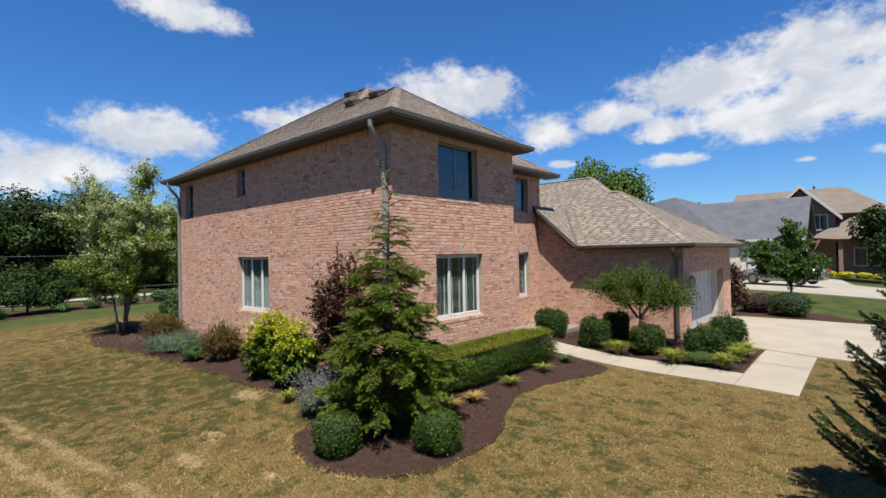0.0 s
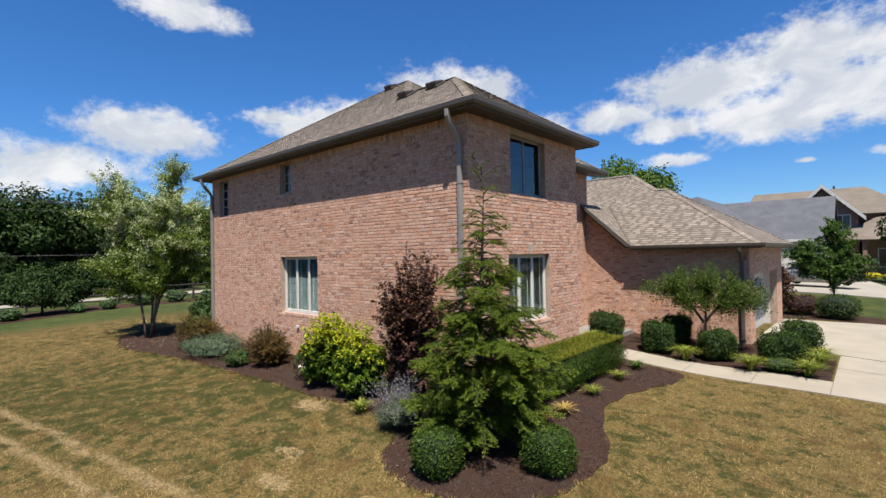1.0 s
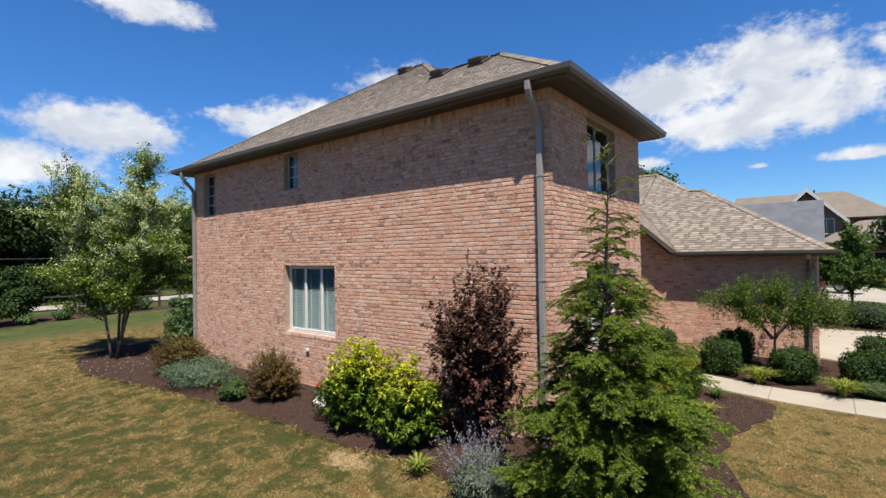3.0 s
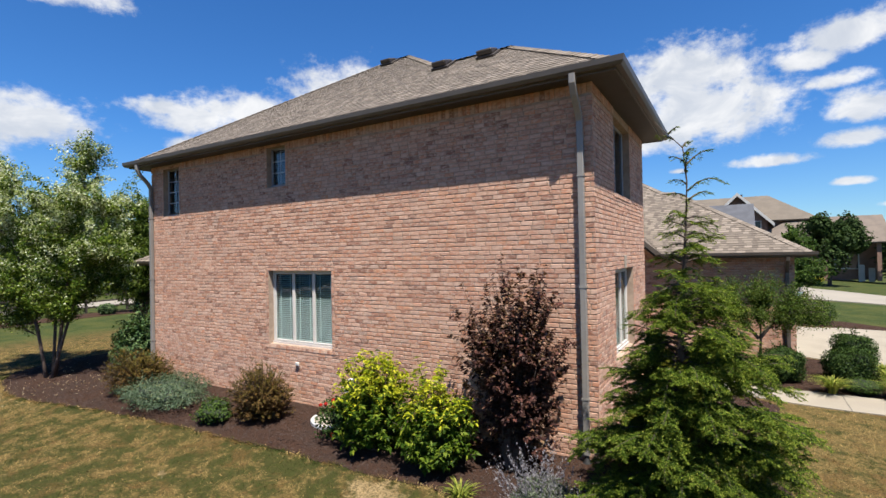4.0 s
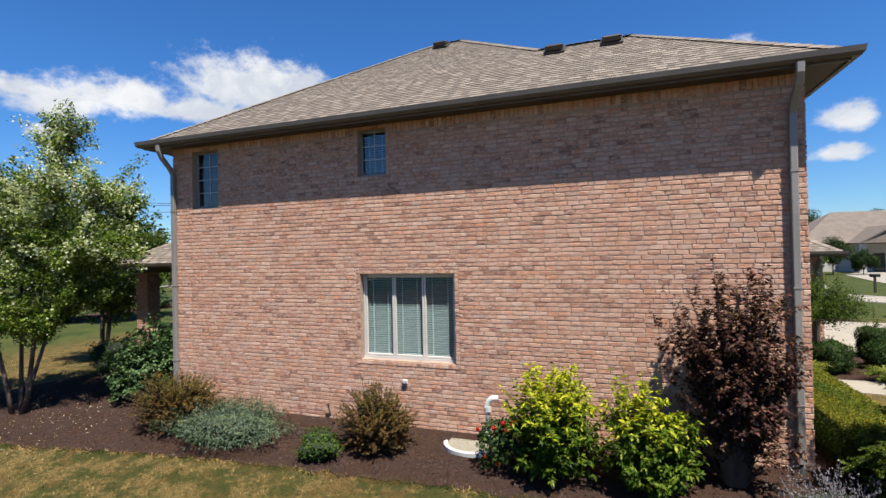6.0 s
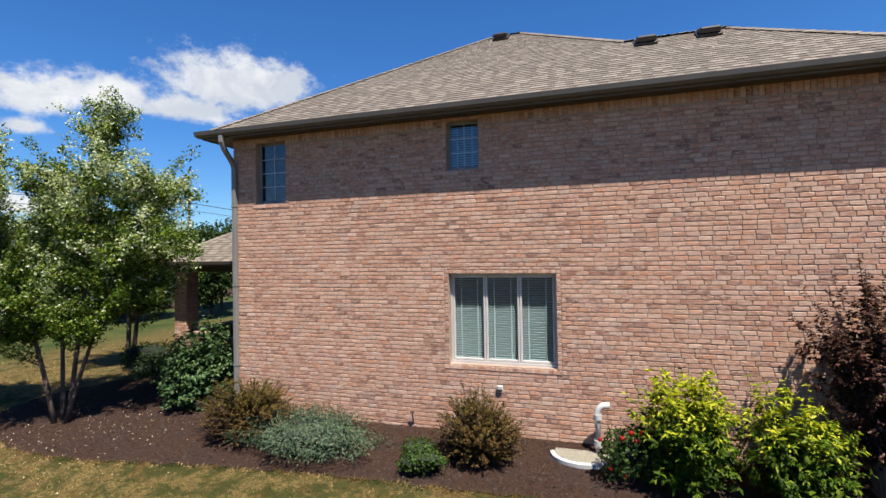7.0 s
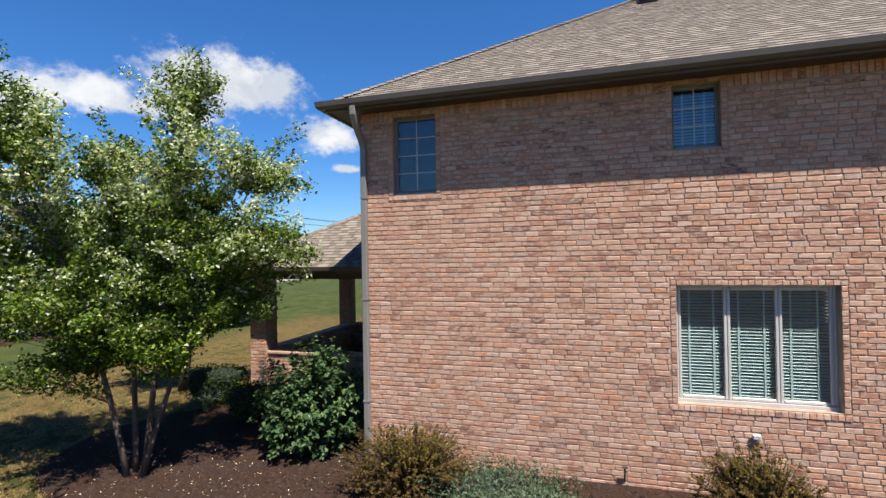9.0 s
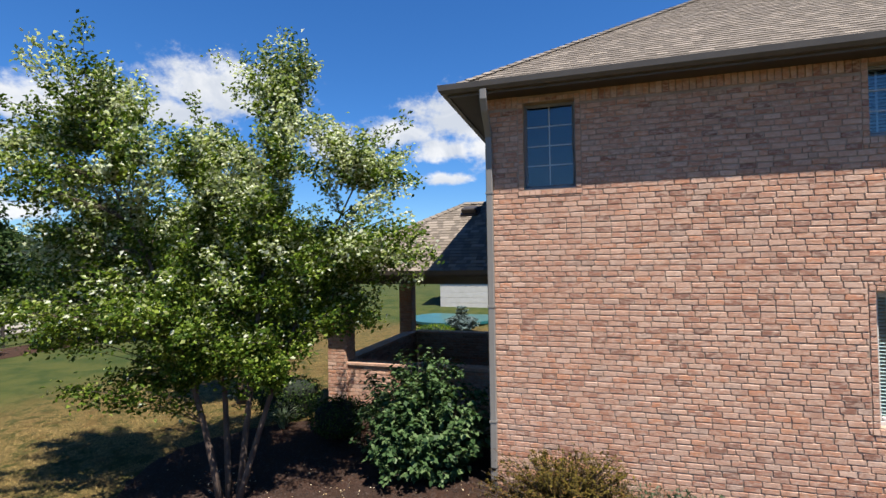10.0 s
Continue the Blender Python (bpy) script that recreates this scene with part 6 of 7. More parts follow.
def lavender(x, y, seed):
    ob = shrub("lavender", x, y, (0.44, 0.42, 0.26), "silver", "silver-leaved plant with grey-lilac flower spikes", 4200, 0.05, 2.0, 0.2, seed, aspect=0.22, spiky=True, category="perennial")
    r = np.random.default_rng(seed)
    quads = []
    for _ in range(170):
        a, lean = r.uniform(0, 6.28), r.uniform(0.1, 0.75)
        d = unit(np.array([math.cos(a) * lean - 0.15, math.sin(a) * lean - 0.1, 0.9]))
        t = r.uniform(0.3, 1, 22)
        p = d * (t * r.uniform(0.55, 0.95))[:, None] + r.normal(size=(22, 3)) * 0.008 + np.array([r.normal() * 0.12, r.normal() * 0.12, 0.02])
        quads.append(leaf_array(p, r.normal(size=(22, 3)), 0.032, r, 0.4, along=np.broadcast_to(d, (22, 3)) + r.normal(size=(22, 3)) * 0.3))
    part("flower_spike", mesh_quads("flower_spike", np.concatenate(quads), GREENS["sage"]), None, ob, "grey-lilac flower spikes")


lavender(-7.62, 5.15, 20)
blades("daylily", -8.75, 5.15, "lily", "arching green strap-leaved clump in the mulch", 70, 0.4, 0.25, 21, "daylilies")
def hemlock(x, y, height, outline, label, seed):
    """A young hemlock: boughs all round the stem, each a drooping plume of fine twigs set with short needles, under a thin leader."""
    r = np.random.default_rng(seed)
    ob = thing("hemlock", (x, y, gz(x, y) + 0.02), label, "conifer")
    hs, xs, ys = (0, 0.4, 0.6, 0.75, 0.85, 0.93, 1.0), (0, 0.05, 0.11, 0.15, 0.17, 0.14, -0.14), (0, 0.02, 0.03, 0.03, 0.02, 0.0, -0.06)
    part("trunk", tube([(0, 0, -0.05)] + [(x_, y_, h_ * height) for h_, x_, y_ in zip(hs[1:], xs[1:], ys[1:])], [0.06, 0.038, 0.024, 0.013, 0.009, 0.006, 0.002], 8), M["twig"], ob, smooth=True)
    bm = bmesh.new()
    cs, fs, al, tone = [], [], [], []

    def needles(a, b, young):
        n = max(4, int(np.linalg.norm(b - a) * 250))
        t = r.random(n)
        d = unit((b - a)[None])[0]
        flat = np.cross(d, np.array([0, 0, 1.0]))
        sg = r.choice([-1.0, 1.0], n)[:, None]
        cs.append(a + (b - a) * t[:, None] + flat * sg * 0.012 + r.normal(size=(n, 3)) * 0.004)
        al.append(d * 0.8 + flat * sg * 0.9 + r.normal(size=(n, 3)) * 0.2)
        fs.append(np.array([0, 0, 1.0]) + r.normal(size=(n, 3)) * 0.4)
        tone.append(r.random(n) < young * t)

    z, turn = 0.12, 0.0
    while z < height * 0.98:
        t = z / height
        env = float(np.interp(z, [q[0] for q in outline], [q[1] for q in outline]))
        sparse = t > 0.77
        turn += 2.4 + r.uniform(-0.5, 0.5)
        a = turn
        L = env * (r.uniform(0.7, 1.08) if not sparse else r.uniform(0.5, 1.2)) * (1 + 0.14 * math.sin(2 * a + 1.7 * z) - 0.3 * max(0.0, math.cos(a - 2.8)) * min(1.0, z))
        out = np.array([math.cos(a), math.sin(a), 0.0])
        s = np.linspace(0, 1, 8)
        rise, sag = r.uniform(0.15, 0.75), r.uniform(0.3, 0.75)
        if sparse:
            rise, sag = r.uniform(0.5, 1.1), r.uniform(0.3, 0.9)
        foot = np.array([np.interp(t, hs, xs), np.interp(t, hs, ys), z])
        sway = np.cross(out, np.array([0, 0, 1.0])) * r.normal() * 0.12
        path = foot + out * (L * s)[:, None] + sway * (L * s ** 2)[:, None] + np.array([0, 0, 1.0]) * (L * (rise * s - sag * s ** 2.2))[:, None]
        path[:, 2] = np.maximum(path[:, 2], 0.06)
        add_tube(bm, [tuple(p) for p in path[::2]] + [tuple(path[-1])], [0.011, 0.008, 0.005, 0.003, 0.001], 4)
        side = np.array([-math.sin(a), math.cos(a), 0.0])
        needles(path[5], path[7], 0.9)
        needles(path[3], path[5], 0.3)
        if sparse:
            needles(path[0], path[3], 0.3)
        for u in np.arange(0.12 if sparse else 0.3, 0.99, (0.07 if sparse else 0.055) / max(L, 0.2)):
            f = u * 7
            i = min(int(f), 6)
            base = path[i] + (path[i + 1] - path[i]) * (f - i)
            for sg in (-1, 1):
                d = unit(out * r.uniform(0.5, 1.0) + side * sg * r.uniform(0.45, 1.0) + np.array([0, 0, r.uniform(-0.75, 0.3)]))
                tw = (0.06 + 0.36 * L * (1 - u) ** 0.7 * min(1.0, 2.2 * u)) * r.uniform(0.5, 1.25) * (0.55 if sparse else 1.0)
                e = base + d * tw + np.array([0, 0, -0.22]) * tw
                e[2] = max(e[2], 0.04)
                needles(base, e, 0.55)
                if tw > 0.13:
                    for q in (0.3, 0.5, 0.7, 0.88):
                        for sh in (-1, 1):
                            g = unit(d + np.cross(d, np.array([0, 0, 1.0])) * sh * 0.85 + np.array([0, 0, r.uniform(-0.7, 0.1)]))
                            needles(base + (e - base) * q, base + (e - base) * q + g * tw * 0.45 * (1.15 - q), 0.7)
        z += (0.0125 if not sparse else 0.052) * r.uniform(0.5, 1.5) / max(0.55, min(1.0, env))
    tagged(part("bough", bm, M["twig"], ob), kind="stuff")
    c, young = np.concatenate(cs), np.concatenate(tone)
    quads = leaf_array(c, np.concatenate(fs), 0.026 * r.uniform(0.7, 1.25, len(c)), r, 0.3, np.concatenate(al), 0.03)
    part("needles", mesh_quads("needles", quads[~young], GREENS["hemlock"]), None, ob)
    part("new_growth", mesh_quads("new_growth", quads[young], GREENS["hemlock_tip"]), None, ob, "yellow-green fresh tips")
    return ob


hemlock(-6.25, 5.5, 4.62, ((0, 0.8), (0.3, 1.2), (1.0, 1.32), (1.5, 1.25), (1.9, 0.98), (2.3, 0.84), (2.6, 0.7), (2.9, 0.56), (3.2, 0.44), (3.55, 0.34), (3.8, 0.4), (4.3, 0.28), (4.62, 0.12)),
        "young hemlock with feathery drooping boughs and a sparse leader", 22)
for i, (x, y, s) in enumerate(((-6.15, 4.42, 0.32), (-4.95, 5.42, 0.33))):
    shrub("boxwood", x, y, (s, s, 0.285), "box", "small clipped round boxwood in dark mulch", 10000, 0.026, 3.4, 0.1, 23 + i, depth=0.32, group="round boxwoods")


def hedge(x0, x1, y0, y1, h):
    ob = shrub("hedge", (x0 + x1) / 2, (y0 + y1) / 2, ((x1 - x0) / 2, (y1 - y0) / 2, h / 2), "hedge", "low clipped box hedge with yellowish, sunlit-toned top along the front wall", 75000, 0.027, 4.6, 0.1, 26, depth=0.26, category="hedge")
    r = np.random.default_rng(27)
    # Yellower leaves over the top: sunlight on the hedge is put into colour.
    n = 30000
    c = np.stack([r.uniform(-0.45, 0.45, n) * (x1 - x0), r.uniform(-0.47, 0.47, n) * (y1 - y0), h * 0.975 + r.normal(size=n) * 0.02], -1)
    part("sunlit_top", mesh_quads("sunlit_top", leaf_array(c, r.normal(size=(n, 3)) * 0.6 + (0, 0, 0.7), 0.028 * r.uniform(0.6, 1.4, n), r), GREENS["hedge_top"]), None, ob, "clipped top leaves, coloured yellower as if sunlit")
    return ob


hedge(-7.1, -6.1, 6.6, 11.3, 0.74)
for i, (x, y, m) in enumerate(((-5.85, 6.75, "straw"), (-5.75, 7.35, "straw"), (-5.85, 8.75, "lily"), (-5.9, 10.2, "lily"), (-5.95, 11.4, "herb"))):
    blades("daylily", x, y, m, "yellowed strap-leaved perennial clump before the hedge" if m != "herb" else "grey-green tuft before the hedge", 80, 0.3, 0.24, 30 + i, "perennials before the hedge")

# between the walk and the garage
for i, (x, y, a, b, h) in enumerate(((-7.75, 13.95, 0.62, 0.5, 0.92), (-6.15, 13.65, 0.5, 0.48, 0.92), (-6.0, 14.75, 0.5, 0.45, 1.0), (-4.72, 13.85, 0.55, 0.5, 0.86), (-3.4, 14.25, 0.56, 0.5, 0.82), (-3.1, 15.6, 0.55, 0.52, 1.0))):
    shrub("holly", x, y, (a * 0.77, b * 0.77, h * 0.44), "yew", "dark green clipped squarish shrub in mulch beside the walk", 11000, 0.042, 4.4, 0.17, 40 + i, depth=0.36, core=0.74, shoots=16, group="clipped shrubs by the garage", turn=8.0 * i)
for i, (x, y, m) in enumerate(((-5.35, 13.3, "lily"), (-3.85, 13.15, "lily"), (-2.75, 13.35, "lily"), (-2.65, 14.3, "lily"), (-2.6, 15.0, "lily"), (-7.9, 13.2, "lily"))):
    blades("daylily", x, y, m, "yellow-green arching daylily clump beside the walk", 190, 0.66, 0.42, 50 + i, "daylilies by the walk")
shrub("juniper", -3.3, 13.45, (0.38, 0.34, 0.16), "herb", "low green spreading juniper beside the walk", 1800, 0.045, 2.0, 0.2, 57, aspect=0.3, spiky=True)
leafy_tree("crabapple", -5.15, 14.35, [((0, 0, 0), (0.05, 0.0, 1.75), (0.05, 0, 0)), ((0.03, 0.02, 0.85), (0.75, 0.1, 1.7), (0, 0, 0.12)), ((0.0, 0, 0.85), (-0.75, -0.1, 1.75), (0, 0, 0.12))],
           [(0.0, 0, 2.15, 1.1, 0.85, 0.42), (-0.95, -0.2, 1.85, 0.8, 0.65, 0.4), (1.1, 0.2, 1.6, 0.7, 0.65, 0.5), (0.5, 0, 1.75, 1.0, 0.75, 0.38), (-0.2, -0.4, 1.6, 1.0, 0.6, 0.32)], 420, 60, 0.046, "crab", "small weeping crabapple with a wide crown before the garage wall", 58, bark="twig", stem_r=0.045, twig_len=0.5, droop=0.2, shell=0.8)


def stiff_spruce(x, y, height, radius, label, seed):
    """A young spruce: stiff boughs with forward-pointing twigs, each set round with short needles."""
    r = np.random.default_rng(seed)
    ob = thing("spruce", (x, y, gz(x, y) + 0.02), label, "conifer")
    part("trunk", tube([(0, 0, -0.05), (0, 0, height)], [0.06, 0.01], 8), M["twig"], ob)
    bm = bmesh.new()
    cs, fs, al = [], [], []

    def clothe(a, b, per_metre=950):
        n = max(12, int(per_metre * np.linalg.norm(b - a)))
        t = r.random(n)[:, None]
        d = unit((b - a)[None])
        k = unit(np.cross(np.broadcast_to(d, (n, 3)), r.normal(size=(n, 3))))
        p = a + (b - a) * t
        cs.append(p + k * 0.009)
        al.append(k * 0.8 + d * 0.75)
        fs.append(np.cross(k, np.broadcast_to(d, (n, 3))))

    whorls = 27
    for i in range(whorls):
        t = (i + 0.3 + 0.4 * r.random()) / whorls
        z, L0 = height * (0.05 + 0.93 * t), radius * (1 - t) ** 0.85 + 0.06
        for k in range(int(11 - 5 * t)):
            a = r.uniform(0, 6.28)
            L = L0 * r.uniform(0.75, 1.12)
            out, side = np.array([math.cos(a), math.sin(a), 0.0]), np.array([-math.sin(a), math.cos(a), 0.0])
            s = np.linspace(0, 1, 6)
            path = np.array([0, 0, z]) + out * (L * s)[:, None] + np.array([0, 0, 1.0]) * (L * (0.3 * s + 0.35 * s ** 2))[:, None]
            add_tube(bm, [tuple(p) for p in path[::2]], [0.012, 0.008, 0.004], 4)
            for q in range(3, 6):
                clothe(path[q - 1], path[q])
            for u in np.arange(0.28, 0.97, 0.055 / max(L, 0.25)):
                f = u * 5
                base = path[int(f)] + (path[min(int(f) + 1, 5)] - path[int(f)]) * (f - int(f))
                for sg in (-1, 1):
                    d = unit(out * 0.8 + side * sg * r.uniform(0.5, 0.9) + np.array([0, 0, r.uniform(0.0, 0.6)]))
                    e = base + d * (0.06 + 0.3 * L * (1 - u)) * r.uniform(0.6, 1.2)
                    clothe(base, e)
    tagged(part("bough", bm, M["twig"], ob), kind="stuff")
    c = np.concatenate(cs)
    part("needles", mesh_quads("needles", leaf_array(c, np.concatenate(fs), 0.036 * r.uniform(0.7, 1.2, len(c)), r, 0.13, np.concatenate(al), 0.02), GREENS["spruce"]), None, ob)


stiff_spruce(0.62, 7.3, 3.5, 1.1, "young spruce with stiff dark boughs on the lawn", 60)


# rose blooms
def blooms(parent, count, seed):
    r = np.random.default_rng(seed)
    for _ in range(count):
        d = unit(r.normal(size=3) + np.array([0, -0.9, 0.6]))
        c = np.array([0, 0, 0.42]) + d * np.array([0.42, 0.36, 0.36])
        n = 14
        k = sphere_dirs(n, r)
        part("bloom", mesh_quads("bloom", leaf_array(c + k * 0.024, k, 0.045, r, 0.9), GREENS["red"]), None, parent, "red bloom")


blooms(rose, 7, 61)


def leaf_litter():
    """Pale leaves dropped on the mulch and the grass edge round the birch."""
    r = np.random.default_rng(62)
    n = 420
    x, y = -21.2 + r.normal(size=n) * 1.7, 5.4 + r.normal(size=n) * 1.0
    keep = (y < 7.0) & (y > 3.6) & (x > -25)
    x, y = x[keep], y[keep]
    c = np.stack([x, y, ground_z(x, y) + 0.035], -1)
    q = leaf_array(c, r.normal(size=c.shape) * 0.25 + (0, 0, 1), 0.034 * r.uniform(0.5, 1.3, len(c)), r, 0.6)
    tagged(new("leaf_litter", mesh_quads("leaf_litter", q, GREENS["litter"])), "pale yellow leaves fallen on mulch and grass", "fallen leaves", kind="stuff")


leaf_litter()


# ---- lawn grass ----
def build_grass():
    m, n, b = material("grass_blades")
    vec = n.n("ShaderNodeNewGeometry").outputs["Position"]
    dry = n.math("ADD", dryness(n, vec), n.math("MULTIPLY_ADD", chance(n, False), 0.13, -0.065))
    col = n.ramp(n.step(dry, 0.44, 0.595), [(0.0, (0.028, 0.037, 0.006)), (0.36, (0.055, 0.056, 0.011)), (0.64, (0.125, 0.092, 0.027)), (1.0, (0.31, 0.215, 0.085))])
    col = n.mix(russet(n, vec), col, (0.15, 0.082, 0.026))
    col = n.mix(worn_track(n, vec), col, (0.3, 0.21, 0.1))
    n.link(col, b.inputs["Base Color"])
    b.inputs["Roughness"].default_value = 0.8
    b.inputs["Specular IOR Level"].default_value = 0.15
    r = np.random.default_rng(77)
    count = 620000
    x, y = r.uniform(-30, 6, count), r.uniform(-3, 16.5, count)
    lane = np.clip((y - 7.5) / 8, 0, 1)
    keep = r.random(count) < np.where(x < -7, np.clip(1.25 - np.abs(y - 3) / 9, 0.25, 1), 1 - 0.5 * lane)
    for poly in (SOUTH_BED, GARAGE_BED, WALK, DRIVE):
        keep &= ~inside(poly, x + r.normal(size=count) * 0.03, y + r.normal(size=count) * 0.03)
    keep &= ~((x > SX0) & (x < SX1) & (y > SY)) & ~((x > PX0) & (x < SX0) & (y > PY0))
    x, y = x[keep], y[keep]
    k = len(x)
    base = np.stack([x, y, ground_z(x, y) - 0.004], -1)
    a = r.uniform(0, 6.28, k)
    side = np.stack([np.cos(a), np.sin(a), np.zeros(k)], -1) * r.uniform(0.0012, 0.0032, k)[:, None]
    h = r.uniform(0.015, 0.04, k)[:, None]
    lean = np.stack([r.normal(size=k), r.normal(size=k), np.zeros(k)], -1) * h * 0.8
    top = base + lean + np.array([0, 0, 1]) * h
    edge = [(p, q) for p, q in zip(SOUTH_BED, SOUTH_BED[1:]) if max(p[1], q[1]) < 5.6 and min(p[0], q[0]) > -25]
    pick = r.integers(0, len(edge), 7000)
    u = r.random(7000)[:, None]
    along = np.array([q for q, _ in edge])[pick] * (1 - u) + np.array([q for _, q in edge])[pick] * u
    along += r.normal(size=along.shape) * 0.03 - np.array([0.0, 0.025])
    tuft = np.column_stack([along, ground_z(along[:, 0], along[:, 1])])
    a = r.uniform(0, 6.28, 7000)
    wide = np.stack([np.cos(a), np.sin(a), np.zeros(7000)], -1) * r.uniform(0.002, 0.004, 7000)[:, None]
    tip = tuft + np.stack([r.normal(size=7000) * 0.03, r.normal(size=7000) * 0.03, r.uniform(0.015, 0.05, 7000)], -1)
    base, side, top = np.concatenate([base, tuft]), np.concatenate([side, wide]), np.concatenate([top, tip])
    quads = np.stack([base - side * 1.6, base + side * 1.6, top + side * 0.5, top - side * 0.5], 1)
    tagged(new("grass", mesh_quads("grass", quads, m)), "short dry lawn grass, tan with olive patches", "grass", kind="stuff")


build_grass()

# ---- neighbouring houses ----
FAR = {
    "siding": grainy("cream_siding", (0.8, 0.76, 0.68), (0.74, 0.7, 0.62), 2.0, 0.7, 0.0, 14.0, 0.1),
    "grey_roof": grainy("grey_shingle", (0.135, 0.14, 0.16), (0.10, 0.104, 0.12), 1.2, 0.9, 0.0, 7.0, 0.4),
    "tan_roof": grainy("tan_shingle", (0.22, 0.18, 0.138), (0.18, 0.147, 0.112), 1.2, 0.9, 0.0, 7.0, 0.4),
    "brown_roof": grainy("brown_shingle", (0.24, 0.19, 0.15), (0.19, 0.15, 0.12), 1.2, 0.9, 0.0, 7.0, 0.4),
    "far_brick": grainy("far_brick", (0.36, 0.22, 0.16), (0.28, 0.17, 0.125), 3.0, 0.9, 0.0, 12.0, 0.3),
    "dark_glass": grainy("dark_window", (0.03, 0.035, 0.04), (0.05, 0.055, 0.065), 2.0, 0.08, 0.0, 5.0, 0.0),
    "silver": grainy("silver_paint", (0.55, 0.55, 0.53), (0.50, 0.50, 0.48), 2.0, 0.25, 0.6, 30.0, 0.0),
    "rubber": grainy("tyre_rubber", (0.02, 0.02, 0.02), (0.03, 0.03, 0.03), 8.0, 0.85),
    "green_box": grainy("green_enamel", (0.06, 0.10, 0.07), (0.05, 0.085, 0.06), 3.0, 0.5),
    "pool": grainy("pool_cover", (0.02, 0.16, 0.16), (0.02, 0.12, 0.13), 1.0, 0.3),
}


def far_window(parent, x, y, z, w, h, facing=0):
    win = part("window", box(-w / 2, w / 2, -0.03, 0.05, -h / 2, h / 2), FAR["dark_glass"], parent)
    win.matrix_basis = pose(x, y, z, 0, 0, facing)
    bm = bmesh.new()
    t = 0.09
    for q in ((-w / 2 - t, -w / 2, -h / 2 - t, h / 2 + t), (w / 2, w / 2 + t, -h / 2 - t, h / 2 + t), (-w / 2, w / 2, -h / 2 - t, -h / 2), (-w / 2, w / 2, h / 2, h / 2 + t), (-0.03, 0.03, -h / 2, h / 2)):
        add_box(bm, q[0], q[1], -0.07, -0.02, q[2], q[3])
    part("window_frame", bm, M["white_paint"], win)


def roof_part(parent, faces, mat, thick=0.15):
    for f in faces:
        part("roof", slab(f, thick), mat, parent)


def grey_house():
    h = thing("neighbour_house", (0, 0, 0), "cream-sided house with a blue-grey shingled roof", "house")
    part("wall", box(-16, -4.5, 47.4, 56, 0, 3.4), FAR["siding"], h)
    bm = bmesh.new()
    vs = [bm.verts.new(p) for p in ((-4.5, 47.4, 3.4), (-4.5, 56, 3.4), (-4.5, 51.2, 6.9))]
    bm.faces.new(vs)
    bmesh.ops.solidify(bm, geom=bm.faces[:], thickness=0.2)
    part("gable", bm, FAR["siding"], h)
    roof_part(h, [[(-12.2, 51.2, 7.05), (-8.0, 46.9, 3.45), (-3.9, 46.9, 3.45), (-3.9, 51.2, 7.05)], [(-3.9, 51.2, 7.05), (-3.9, 56.5, 3.45), (-20, 56.5, 3.45), (-20, 51.2, 7.05)],
                  [(-8.0, 40.0, 3.45), (-8.0, 46.9, 3.45), (-12.2, 51.2, 7.05), (-12.2, 42.5, 7.05)], [(-12.2, 42.5, 7.05), (-12.2, 51.2, 7.05), (-20, 51.2, 7.05), (-16.4, 40.0, 3.45)], [(-8.0, 40.0, 3.45), (-12.2, 42.5, 7.05), (-16.4, 40.0, 3.45)]], FAR["grey_roof"])
    part("wing_wall", box(-16, -8.5, 40.5, 47.3, 0, 3.4), FAR["siding"], h)
    door = part("garage_door", box(-8.0, -5.0, 47.3, 47.39, 0.3, 2.6), M["white_paint"], h)
    for i in range(4):
        part("panel", box(-7.95, -5.05, 47.26, 47.3, 0.34 + i * 0.57, 0.86 + i * 0.57, 0.01), M["white_paint"], door)
    part("trim", box(-8.0, -3.9, 46.85, 46.9, 3.28, 3.46), M["white_paint"], h)


